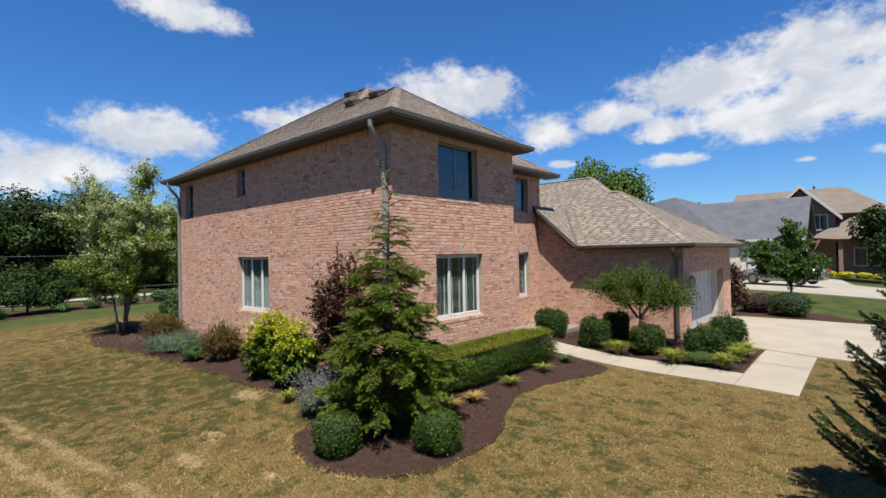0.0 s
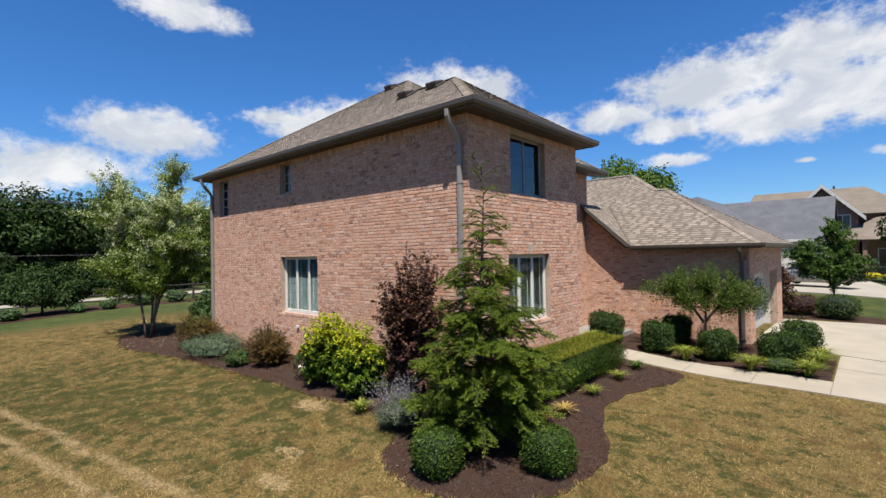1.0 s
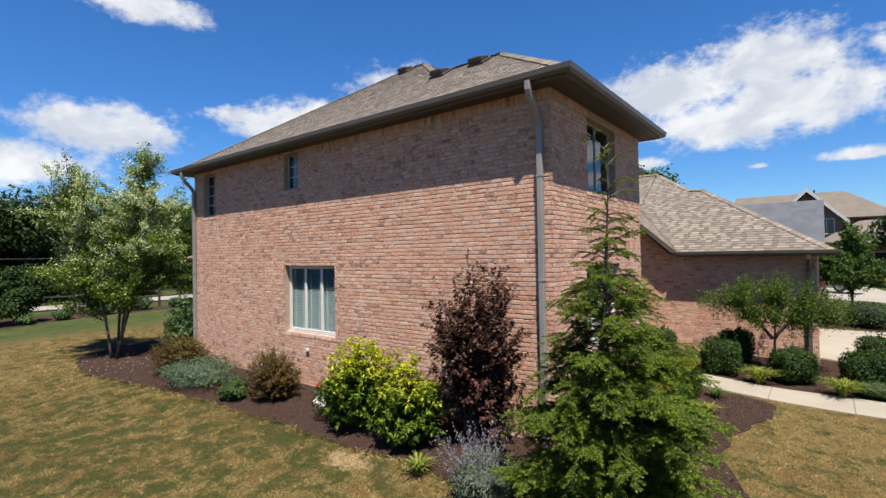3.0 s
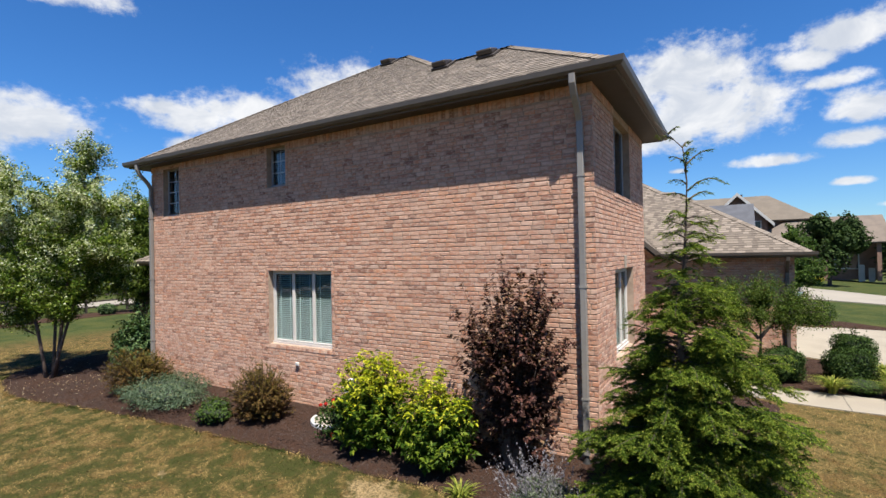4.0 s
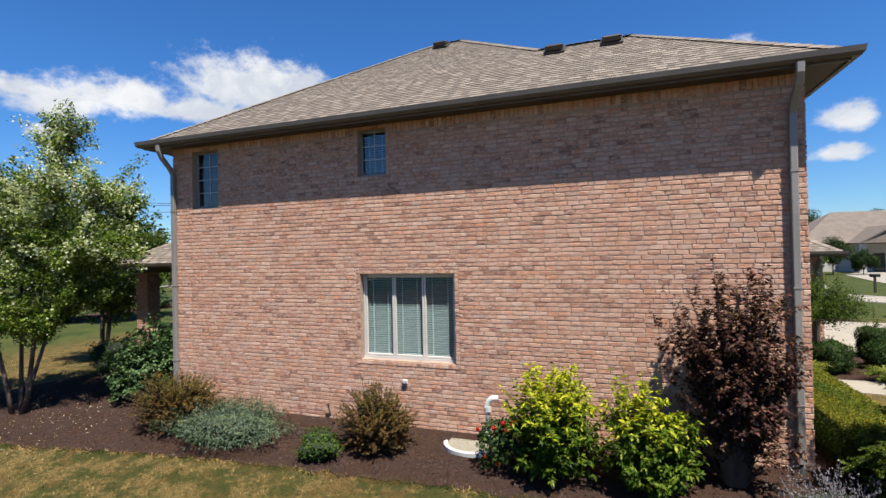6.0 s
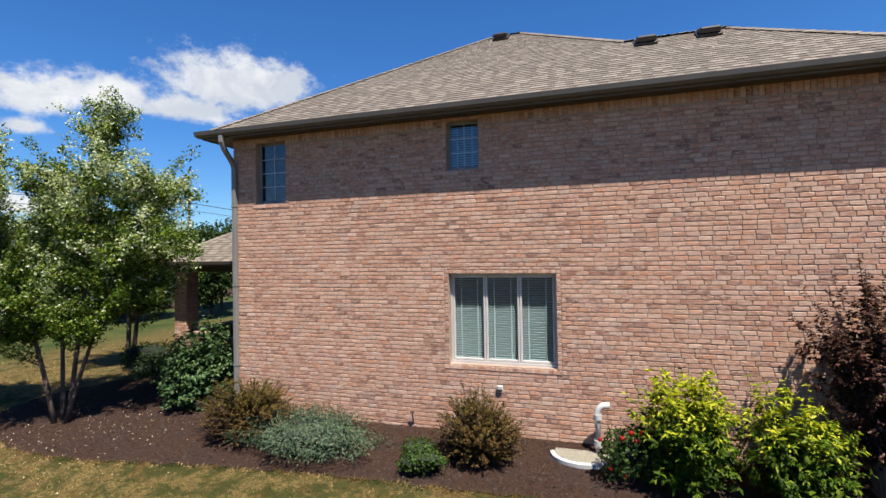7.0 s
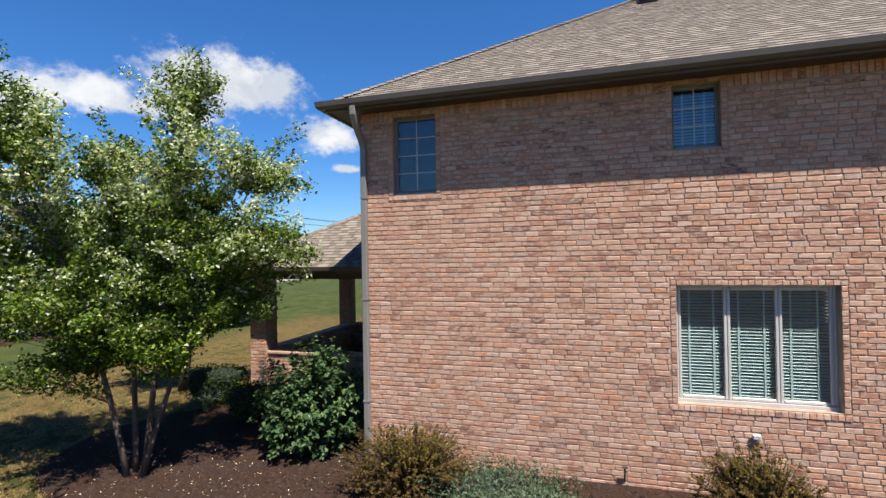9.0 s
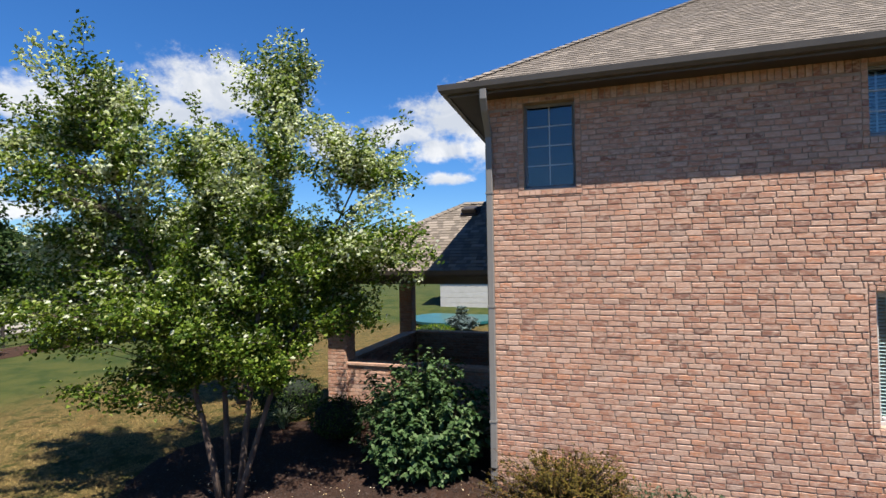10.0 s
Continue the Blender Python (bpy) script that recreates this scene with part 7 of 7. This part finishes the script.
def tan_house():
    h = thing("neighbour_house", (0, 0, 0), "two-storey brick house with tan shingled roof and white gable boards", "house")
    part("wall", box(-11.5, 1.0, 58, 68, 0, 5.9), FAR["far_brick"], h)
    roof_part(h, [[(-12.0, 57.4, 5.8), (1.6, 57.4, 5.8), (-2.2, 63, 8.75), (-11.5, 63, 8.75)], [(1.6, 57.4, 5.8), (1.6, 68.6, 5.8), (-2.2, 63, 8.75)], [(1.6, 68.6, 5.8), (-12.0, 68.6, 5.8), (-11.5, 63, 8.75), (-2.2, 63, 8.75)]], FAR["tan_roof"])
    bm = bmesh.new()
    bm.faces.new([bm.verts.new(p) for p in ((-11.5, 57.5, 5.8), (-11.5, 68.4, 5.8), (-11.5, 63, 8.65))])
    bmesh.ops.solidify(bm, geom=bm.faces[:], thickness=0.2)
    part("gable", bm, FAR["siding"], h)
    part("gable", prism([(-7.6, 0.0), (-2.6, 0.0), (-2.6, 5.6), (-5.1, 8.2), (-7.6, 5.6)], 56.6, 58.5), FAR["far_brick"], h)
    part("roof", prism([(-8.1, 5.25), (-5.1, 8.4), (-2.1, 5.25), (-2.1, 5.42), (-5.1, 8.57), (-8.1, 5.42)], 56.0, 61.0), FAR["tan_roof"], h)
    part("gable_board", prism([(-8.12, 5.1), (-5.1, 8.25), (-2.08, 5.1), (-2.08, 5.45), (-5.1, 8.6), (-8.12, 5.45)], 55.9, 55.99), M["white_paint"], h)
    far_window(h, -3.7, 56.55, 5.0, 1.0, 1.3)
    part("porch_wall", box(-2.4, 5.5, 56.5, 58.0, 0, 3.4), FAR["far_brick"], h)
    roof_part(h, [[(-2.6, 54.2, 3.4), (6.2, 54.2, 3.4), (6.2, 58.2, 5.9), (-0.6, 58.2, 5.9)], [(-4.4, 55.2, 3.6), (-2.6, 54.2, 3.4), (-0.6, 58.2, 5.9), (-3.0, 56.9, 4.3)]], FAR["brown_roof"])
    for x in (-2.2, 1.5, 5.2):
        part("porch_post", box(x - 0.15, x + 0.15, 54.5, 54.8, 0, 3.35), FAR["far_brick"], h)
    for x in (-0.5, 3.3):
        far_window(h, x, 56.45, 1.8, 1.6, 1.5)
    part("vent_pipe", tube([(-4.6, 63.6, 8.2), (-4.6, 63.6, 9.1)], 0.09), M["boot"], h)


def light_house():
    h = thing("neighbour_house", (0, 0, 0), "pale single-storey house with a wide brown hip roof", "house")
    part("wall", box(13, 36, 74, 88, -0.7, 3.3), FAR["siding"], h)
    a, b, c, d, p, q = (12.2, 73.2, 3.2), (36.8, 73.2, 3.2), (36.8, 88.8, 3.2), (12.2, 88.8, 3.2), (18.6, 81, 7.6), (30, 81, 7.6)
    roof_part(h, [[a, b, q, p], [b, c, q], [c, d, p, q], [d, a, p]], FAR["brown_roof"])
    roof_part(h, [[(17.5, 70.0, 3.2), (21.0, 70.0, 5.3), (21.0, 78.0, 5.3), (17.5, 74.0, 3.2)], [(21.0, 70.0, 5.3), (24.5, 70.0, 3.2), (24.5, 74.0, 3.2), (21.0, 78.0, 5.3)], [(17.5, 70.0, 3.2), (24.5, 70.0, 3.2), (21.0, 70.4, 5.3)]], FAR["brown_roof"])
    for x in (18.0, 24.0):
        part("porch_column", box(x - 0.35, x + 0.35, 70.4, 71.1, -0.7, 3.1), M["white_paint"], h)
    for x in (14.6, 27.5, 31.5):
        far_window(h, x, 73.95, 1.4, 1.5, 1.6)
    part("front_door", box(20.4, 21.6, 73.92, 73.99, -0.5, 1.9), FAR["dark_glass"], h)
    part("vent_pipe", tube([(15.6, 80, 4.5), (15.6, 80, 6.4)], 0.09), M["boot"], h)


def white_building():
    h = thing("outbuilding", (0, 0, 0), "white clapboard outbuilding with a low grey roof", "building")
    part("wall", box(-27.0, -19.5, 31, 37, -0.5, 2.9), M["white_paint"], h)
    for i in range(9):
        part("clapboard", box(-27.02, -19.48, 30.97, 30.995, -0.4 + i * 0.36, -0.06 + i * 0.36, 0.004), M["white_paint"], h)
    roof_part(h, [[(-27.6, 30.5, 2.9), (-18.9, 30.5, 2.9), (-18.9, 34, 4.3), (-27.6, 34, 4.3)], [(-18.9, 37.5, 2.9), (-27.6, 37.5, 2.9), (-27.6, 34, 4.3), (-18.9, 34, 4.3)]], FAR["grey_roof"])


grey_house()
tan_house()
light_house()
white_building()


# ---- parked car ----
def car(x, y, turn):
    c = thing("car", (x, y, gz(x, y) + 0.12), "silver four-door sedan parked on a concrete driveway", "car", turn=turn)
    c.matrix_world = c.matrix_world @ Matrix.Diagonal((0.95, 1.0, 1.12, 1.0))
    st = [(-2.35, 0.32, 0.62, 0.68), (-2.25, 0.22, 0.74, 0.80), (-1.7, 0.2, 0.86, 0.88), (-0.9, 0.2, 0.92, 0.9), (0.0, 0.2, 0.93, 0.9), (1.0, 0.2, 0.95, 0.9), (1.8, 0.22, 0.98, 0.87), (2.25, 0.25, 0.94, 0.8), (2.38, 0.36, 0.72, 0.68)]
    bm = bmesh.new()
    rings = [[bm.verts.new((sx, s * w * k, z)) for s, k, z in ((-1, 0.9, lo), (-1, 1, lo + 0.2), (-1, 1, (lo + hi) / 2), (-1, 0.9, hi - 0.04), (-1, 0.6, hi), (1, 0.6, hi), (1, 0.9, hi - 0.04), (1, 1, (lo + hi) / 2), (1, 1, lo + 0.2), (1, 0.9, lo))] for sx, lo, hi, w in st]
    for a, b in zip(rings, rings[1:]):
        for k in range(10):
            bm.faces.new((a[k], a[(k + 1) % 10], b[(k + 1) % 10], b[k]))
    bm.faces.new(rings[0])
    bm.faces.new(rings[-1][::-1])
    bmesh.ops.recalc_face_normals(bm, faces=bm.faces)
    part("body", bm, FAR["silver"], c, smooth=True)
    bm = bmesh.new()
    rows = [[bm.verts.new((px, s * w, z)) for s in (-1, 1)] for px, z, w in ((-1.25, 0.9, 0.78), (-0.45, 1.38, 0.6), (0.85, 1.4, 0.6), (1.75, 0.95, 0.76))]
    low = [[bm.verts.new((px, s * 0.8, 0.86)) for s in (-1, 1)] for px in (-1.25, 1.75)]
    for a, b in zip(rows, rows[1:]):
        bm.faces.new((a[0], a[1], b[1], b[0]))
    for s in (0, 1):
        bm.faces.new([r[s] for r in rows] + [low[1][s], low[0][s]])
    bmesh.ops.recalc_face_normals(bm, faces=bm.faces)
    part("greenhouse", bm, FAR["dark_glass"], c, "dark windows")
    part("roof_panel", box(-0.42, 0.85, -0.6, 0.6, 1.385, 1.42, 0.015), FAR["silver"], c)
    for s in (-1, 1):
        for a, b in (((-1.25, s * 0.79, 0.92), (-0.45, s * 0.61, 1.39)), ((0.15, s * 0.80, 0.92), (0.2, s * 0.61, 1.39)), ((1.75, s * 0.77, 0.96), (0.85, s * 0.61, 1.4))):
            part("pillar", tube([a, b], 0.035, 5), FAR["silver"], c)
    for wx_ in (-1.42, 1.38):
        for s in (-1, 1):
            w = part("wheel", tube([(wx_, s * 0.66, 0.32), (wx_, s * 0.9, 0.32)], 0.32, 18), FAR["rubber"], c, "black tyre")
            part("rim", tube([(wx_, s * 0.88, 0.32), (wx_, s * 0.915, 0.32)], 0.21, 12), FAR["silver"], w)
    for s in (-1, 1):
        part("headlight", box(-2.36, -2.2, s * 0.62 - 0.16, s * 0.62 + 0.16, 0.58, 0.7, 0.03), M["glass"], c)
        part("tail_light", box(2.28, 2.4, s * 0.6 - 0.16, s * 0.6 + 0.16, 0.68, 0.84, 0.03), GREENS["red"], c)


car(-4.35, 37.1, -18)

# ---- street furniture ----
box_t = thing("transformer", (2.6, 26.6, gz(2.6, 26.6)), "dark green utility transformer box on the lawn", "utility box")
part("pad", box(-0.6, 0.6, -0.55, 0.55, -0.05, 0.1), M["concrete"], box_t)
part("cabinet", box(-0.5, 0.5, -0.45, 0.45, 0.1, 0.85, 0.04), FAR["green_box"], box_t)
part("notice", box(-0.15, 0.2, -0.465, -0.452, 0.45, 0.7), M["white_paint"], box_t, "white notice plate")
mail = thing("mailbox", (7.2, 41.0, gz(7.2, 41.0)), "dark mailbox on a post beside the street", "mailbox")
part("post", box(-0.06, 0.06, -0.06, 0.06, -0.1, 1.1), M["dark_wood"], mail)
part("letter_box", box(-0.3, 0.3, -0.12, 0.12, 1.1, 1.35, 0.05), M["metal_dark"], mail)
sign = thing("lawn_sign", (4.6, 56.0, gz(4.6, 56.0)), "small white sign boards standing on the lawn", "sign")
for x, h in ((-0.35, 1.6), (0.35, 1.3)):
    part("board", box(x - 0.22, x + 0.22, -0.05, 0.05, 0.1, h, 0.02), M["white_paint"], sign)


# ---- fence, road and power line to the west ----
def along_line(p, q, step):
    d = math.hypot(q[0] - p[0], q[1] - p[1])
    n = int(d / step)
    return [(p[0] + (q[0] - p[0]) * i / n, p[1] + (q[1] - p[1]) * i / n) for i in range(n + 1)]


def rail_fence(p, q):
    f = thing("fence", (0, 0, 0), "weathered dark split-rail fence with three rails", "fence")
    pts = along_line(p, q, 2.6)
    r = np.random.default_rng(3)
    for x, y in pts:
        z = gz(x, y)
        part("post", box(x - 0.06, x + 0.06, y - 0.06, y + 0.06, z - 0.1, z + 1.35 + r.uniform(-0.05, 0.05)), M["dark_wood"], f)
    for (ax, ay), (bx, by) in zip(pts, pts[1:]):
        for h in (0.35, 0.75, 1.15):
            part("rail", tube([(ax, ay, gz(ax, ay) + h + r.uniform(-0.04, 0.04)), (bx, by, gz(bx, by) + h + r.uniform(-0.04, 0.04))], 0.055, 5), M["dark_wood"], f)


rail_fence((-42.2, -16.0), (-43.4, 36.0))
paving("road_west", [(-47.4, -120.0), (-47.6, 20.0), (-50.0, 60.0), (-60.0, 130.0), (-65.0, 130.0), (-55.0, 60.0), (-52.4, 20.0), (-52.2, -120.0)], "pale country road beyond the fence", 0.05, M["far_concrete"], 6.0)
mulch_bed("mulch_bed_fence", [(-41.9, -14.0), (-35.6, -14.0), (-35.7, -2.0), (-36.2, 3.0), (-37.2, 5.5), (-38.4, 8.2), (-39.6, 12.0), (-40.0, 34.0), (-42.7, 34.0)], "brown planting strip along the rail fence", 1500)
line_pts = [(-45.0, -40.0), (-45.3, -4.0), (-45.8, 32.0), (-47.0, 68.0)]
for x, y in line_pts:
    pole = thing("utility_pole", (x, y, gz(x, y)), "weathered wooden utility pole with a crossarm", "utility pole", "utility poles")
    part("pole", tube([(0, 0, -0.3), (0, 0, 9.0)], [0.15, 0.1], 8), M["dark_wood"], pole)
    part("crossarm", box(-0.9, 0.9, -0.06, 0.06, 7.9, 8.05), M["dark_wood"], pole)
wires = thing("power_line", (0, 0, 0), "thin black overhead wires strung between poles", "wire")
for h, off in ((7.9, -0.8), (7.6, 0.8), (7.1, 0.0), (3.9, 0.0)):
    for (ax, ay), (bx, by) in zip(line_pts, line_pts[1:]):
        za, zb = gz(ax, ay) + h, gz(bx, by) + h
        pts = [(ax + (bx - ax) * t + off, ay + (by - ay) * t, za + (zb - za) * t - 1.6 * t * (1 - t)) for t in np.linspace(0, 1, 9)]
        part("wire", tube(pts, 0.02, 4), M["boot"], wires)


# ---- trees further off ----
def far_tree(name, radii, z0, n, leaf, mat, label, seed, trunk=0.12, lobes=9):
    """A crown of leaf clumps on a trunk, at the origin, for trees that stay far off."""
    r = np.random.default_rng(seed)
    ob = thing(name, (0, 0, 0), label, "tree")
    zc = z0 + radii[2]
    bm = bmesh.new()
    add_tube(bm, [(0, 0, -0.3), (0.05, 0, z0), (0, 0, zc)], [trunk, trunk * 0.8, trunk * 0.35], 7)
    cs, fs = [], []
    for k in range(lobes):
        d = unit(r.normal(size=3)) * np.array([1, 1, 0.9])
        c = np.array([0, 0, zc]) + d * np.array(radii) * r.uniform(0.35, 0.72)
        rad = np.array(radii) * r.uniform(0.3, 0.5)
        add_curve(bm, (0, 0, z0 + 0.3 * (zc - z0)), tuple(c), trunk * 0.4, trunk * 0.1, (0, 0, 0.2), r, 4, 5)
        p, q = clump_points(n // lobes, rad, seed + k, r, 2.0, 0.25, 0.6)
        cs.append(p + c)
        fs.append(q + r.normal(size=q.shape) * 0.6 + np.array([0, 0, 0.5]))
    part("trunk", bm, M["twig"], ob)
    c = np.concatenate(cs)
    part("crown", mesh_quads("crown", leaf_array(c, np.concatenate(fs), leaf * r.uniform(0.6, 1.4, len(c)), r, 0.7), GREENS[mat]), None, ob)
    return ob


def plant(proto, x, y, scale=1.0, turn=0.0, group=""):
    ob = copy_thing(proto, pose(x, y, gz(x, y), 0, 0, turn) @ Matrix.Scale(scale, 4))
    if group:
        tagged(ob, group=group)
    return ob


def settle(ob, x, y):
    ob.matrix_world = pose(x, y, gz(x, y))
    return ob


leafy_tree("maple", -3.1, 29.2, [((0, 0, -0.1), (0.05, 0.0, 3.6), (0.08, 0, 0)), ((0.0, 0, 1.0), (-1.0, -0.8, 2.6), (0, 0, 0.3)), ((0.02, 0, 1.1), (0.6, 0.6, 2.4), (0, 0, 0.2))],
           [(-0.95, -0.85, 2.35, 0.95, 0.9, 1.05), (0.15, 0.15, 3.1, 0.75, 0.75, 1.25), (0.75, 0.7, 1.9, 0.85, 0.8, 0.75), (-0.2, -0.2, 1.8, 1.1, 1.0, 0.7)], 300, 60, 0.11, "maple", "young dark green maple on the neighbouring lawn", 812, bark="twig", stem_r=0.06, twig_len=0.7, droop=0.08, shell=0.75, feather=0.3)
settle(far_tree("oak", (2.4, 2.4, 2.6), 1.0, 9000, 0.22, "wood_far", "dense dark green tree beside the neighbouring drive", 82, 0.16), 0.6, 46.0)
settle(far_tree("back_tree", (3.5, 3.3, 4.0), 2.1, 13000, 0.2, "wood_light", "tall leafy green tree behind the garage", 83, 0.16), -14.0, 32.0)
settle(far_tree("side_tree", (2.2, 2.2, 1.6), 0.4, 6000, 0.2, "wood_light", "broad green tree near the far drive", 84, 0.1), 9.5, 60.0)
shrub("yew", -2.75, 25.6, (0.75, 0.7, 0.5), "yew", "dark round shrub in mulch beside the driveway", 3500, 0.06, 2.6, 0.06, 85)
shrub("barberry", -4.1, 26.3, (0.8, 0.7, 0.42), "purple", "low dark purple shrub beside the driveway", 3000, 0.06, 2.2, 0.12, 86)
leafy_tree("smoke_bush", -4.55, 24.0, [((0, 0, 0), (0.1, 0, 2.0), (0, 0, 0))], [(0, 0, 1.4, 0.6, 0.6, 1.1)], 90, 40, 0.08, "purple", "purple-leaved upright shrub at the garage corner", 87, bark="twig", stem_r=0.04, category="shrub")
for i, (x, y) in enumerate(((-2.9, 50.6), (-1.8, 50.8), (-0.7, 51.0), (0.4, 51.2))):
    shrub("flowering_shrub", x, y, (0.5, 0.45, 0.22), "yellow", "bright yellow flowering shrub before the house", 900, 0.12, 2.2, 0.15, 88 + i, group="yellow shrubs")
conifer("blue_spruce", 6.6, 55.0, 6.0, 2.2, "spruce", "dark green spruce beside the street", 92, whorls=22, per=9, spray=0.3, low=0.06, droop=0.1, width=0.1, needles=10)
conifer("dwarf_spruce", -23.6, 23.4, 1.3, 1.0, "blue", "silver-blue dwarf spruce near the pool", 93, whorls=14, per=10, spray=0.1, low=0.05, droop=0.1, width=0.035, needles=26)
pool = tagged(new("pool", None), "round above-ground pool with a teal cover", "pool")
pool.matrix_world = pose(-25.0, 27.0, gz(-25.0, 27.0))
part("rim", tube([(0, 0, 0), (0, 0, 0.14)], 2.6, 40), FAR["pool"], pool)
shrub("spirea", -24.2, 20.5, (1.0, 0.6, 0.32), "lime", "low yellow-green shrub near the pool", 1800, 0.09, 2.2, 0.15, 94)
pot = thing("planter", (-20.6, 15.2, gz(-20.6, 15.2)), "brown clay planter pot on the terrace", "planter")
part("pot", tube([(0, 0, 0), (0, 0, 0.42), (0, 0, 0.5)], [0.2, 0.3, 0.32], 16), FAR["far_brick"], pot)
paving("terrace", [(-22.4, 13.5), (-18.0, 13.5), (-18.0, 19.0), (-22.0, 19.0)], "pale concrete terrace behind the porch", 0.05, M["concrete"], 1.0)
blades("ornamental_grass", -23.3, 8.2, "silver", "pale flowering grass beside the porch column", 90, 0.7, 0.35, 95)
shrub("yew", -23.7, 8.9, (0.75, 0.6, 0.42), "yew", "dark low shrub on the lawn beside the porch", 3000, 0.05, 2.2, 0.2, 196)
shrub("boxwood", -22.0, 8.05, (0.55, 0.45, 0.35), "yew", "dark low shrub at the porch wall", 2600, 0.05, 2.2, 0.12, 96)

settle(far_tree("fence_tree", (1.9, 2.45, 1.3), 0.25, 15000, 0.14, "wood_far", "low dark leafy tree beside the rail fence", 97, 0.09, 12), -39.4, 5.1)
settle(far_tree("fence_tree", (1.3, 1.5, 1.2), 0.1, 8000, 0.14, "wood_far", "low dark leafy shrub at the end of the planting strip", 99, 0.06, 9), -37.9, 1.3)
for i, (x, y, a) in enumerate(((-38.9, 8.4, 0.5), (-40.0, 10.8, 0.65), (-37.4, 3.4, 0.5), (-38.2, 6.6, 0.4), (-40.9, 13.2, 0.7), (-40.5, 15.4, 0.5), (-40.8, 18.0, 0.8), (-40.4, 21.0, 0.6), (-37.6, -1.2, 0.9), (-38.6, -3.6, 1.1), (-40.7, 24.5, 0.8))):
    shrub("fence_shrub", x, y, (a, a, a * 0.62), "viburnum", "rounded leafy shrub along the fence", 1500, 0.12, 2.2, 0.24, 98 + i, depth=0.5, group="shrubs along the fence")
protos = [far_tree("woodland_tree", (3.6 + 0.5 * k, 3.6, 4.2 + 0.4 * k), 0.3 + 0.2 * k, 11000, 0.3, "wood_far", "dark green woodland tree at the field's edge", 120 + k, 0.2, 11) for k in range(4)]
for k, o in enumerate(protos):
    settle(o, -61.0 + 1.2 * k, -13.0 + 5.0 * k)
    tagged(o, group="woodland trees")
rt = np.random.default_rng(9)
for i, (x, y, s) in enumerate(((-33.5, 21.5, 0.62), (-36.5, 19.0, 0.68), (-35.5, 24.5, 0.6), (-39.5, 17.0, 0.66))):
    plant(protos[i % 4], x, y, s, 85.0 * i, "trees beyond the lawn")
for i, (x, y, s) in enumerate(((-60.0, 6.0, 0.95), (-61.0, 11.0, 1.0), (-63.0, 16.0, 1.0), (-66.0, 20.5, 1.1), (-64.0, 25.5, 1.0))):
    plant(protos[(i + 1) % 4], x, y, s, 63.0 * i, "woodland trees")
wood_line = along_line((-59.0, -40.0), (-66.0, 16.0), 3.3) + along_line((-70.0, 20.0), (-176.0, 104.0), 4.2)
for i, (x, y) in enumerate(wood_line):
    plant(protos[i % 4], x + rt.normal() * 1.2, y + rt.normal() * 1.2, rt.uniform(0.82, 1.08), rt.uniform(0, 360), "woodland trees")
    plant(protos[(i + 1) % 4], x - 5 + rt.normal() * 1.2, y + 4 + rt.normal() * 1.2, rt.uniform(0.85, 1.05), rt.uniform(0, 360), "woodland trees")
brush = [far_tree("understorey_tree", (2.3, 2.1, 1.5 + 0.3 * k), 0.0, 5200, 0.24, "wood_far", "low dark undergrowth at the edge of the wood", 140 + k, 0.08, 9) for k in range(3)]
edge = along_line((-55.6, -44.0), (-57.5, 18.0), 2.3) + along_line((-60.0, 20.0), (-120.0, 66.0), 3.2)
for i, (x, y) in enumerate(edge):
    place = (x + rt.normal() * 0.7, y + rt.normal() * 0.7)
    if i < 3:
        tagged(settle(brush[i], *place), group="undergrowth")
    else:
        plant(brush[i % 3], *place, rt.uniform(0.75, 1.25), rt.uniform(0, 360), "undergrowth")
for i in range(40):
    x = -130 + 200 * i / 39
    plant(protos[i % 4], x, 118 + 10 * rt.random() + 0.12 * abs(x), rt.uniform(0.7, 1.15), rt.uniform(0, 360), "woodland trees")
for i, (x, y, s) in enumerate(((12.0, 92, 0.75), (16.0, 95, 0.8), (8.0, 88, 0.7), (4.0, 84, 0.7), (42.0, 90, 0.8), (10.0, 74, 0.5), (-16.0, 62, 0.75), (14.0, 67.5, 0.42), (16.5, 66.5, 0.36))):
    plant(protos[i % 4], x, y, s, 70.0 * i, "trees among the houses")


# ---- single bricks and shingles nearest to the camera ----
for corners in SOUTH_SINGLES:
    c = np.array(corners)
    mid = c.mean(0)
    ob = new("brick", mesh_from("brick", c - mid, BRICK_FACES, M["brick_single"]))
    ob.parent, ob.location = south, tuple(mid)
for face, rows in SHINGLE_JOBS:
    for q, dark in rows:
        c = np.array(q)
        mid = c.mean(0)
        ob = new("shingle", mesh_from("shingle", c - mid, TAB_FACES, M["shingle_dark_single" if dark else "shingle_single"]))
        ob.parent, ob.location = face, tuple(mid)
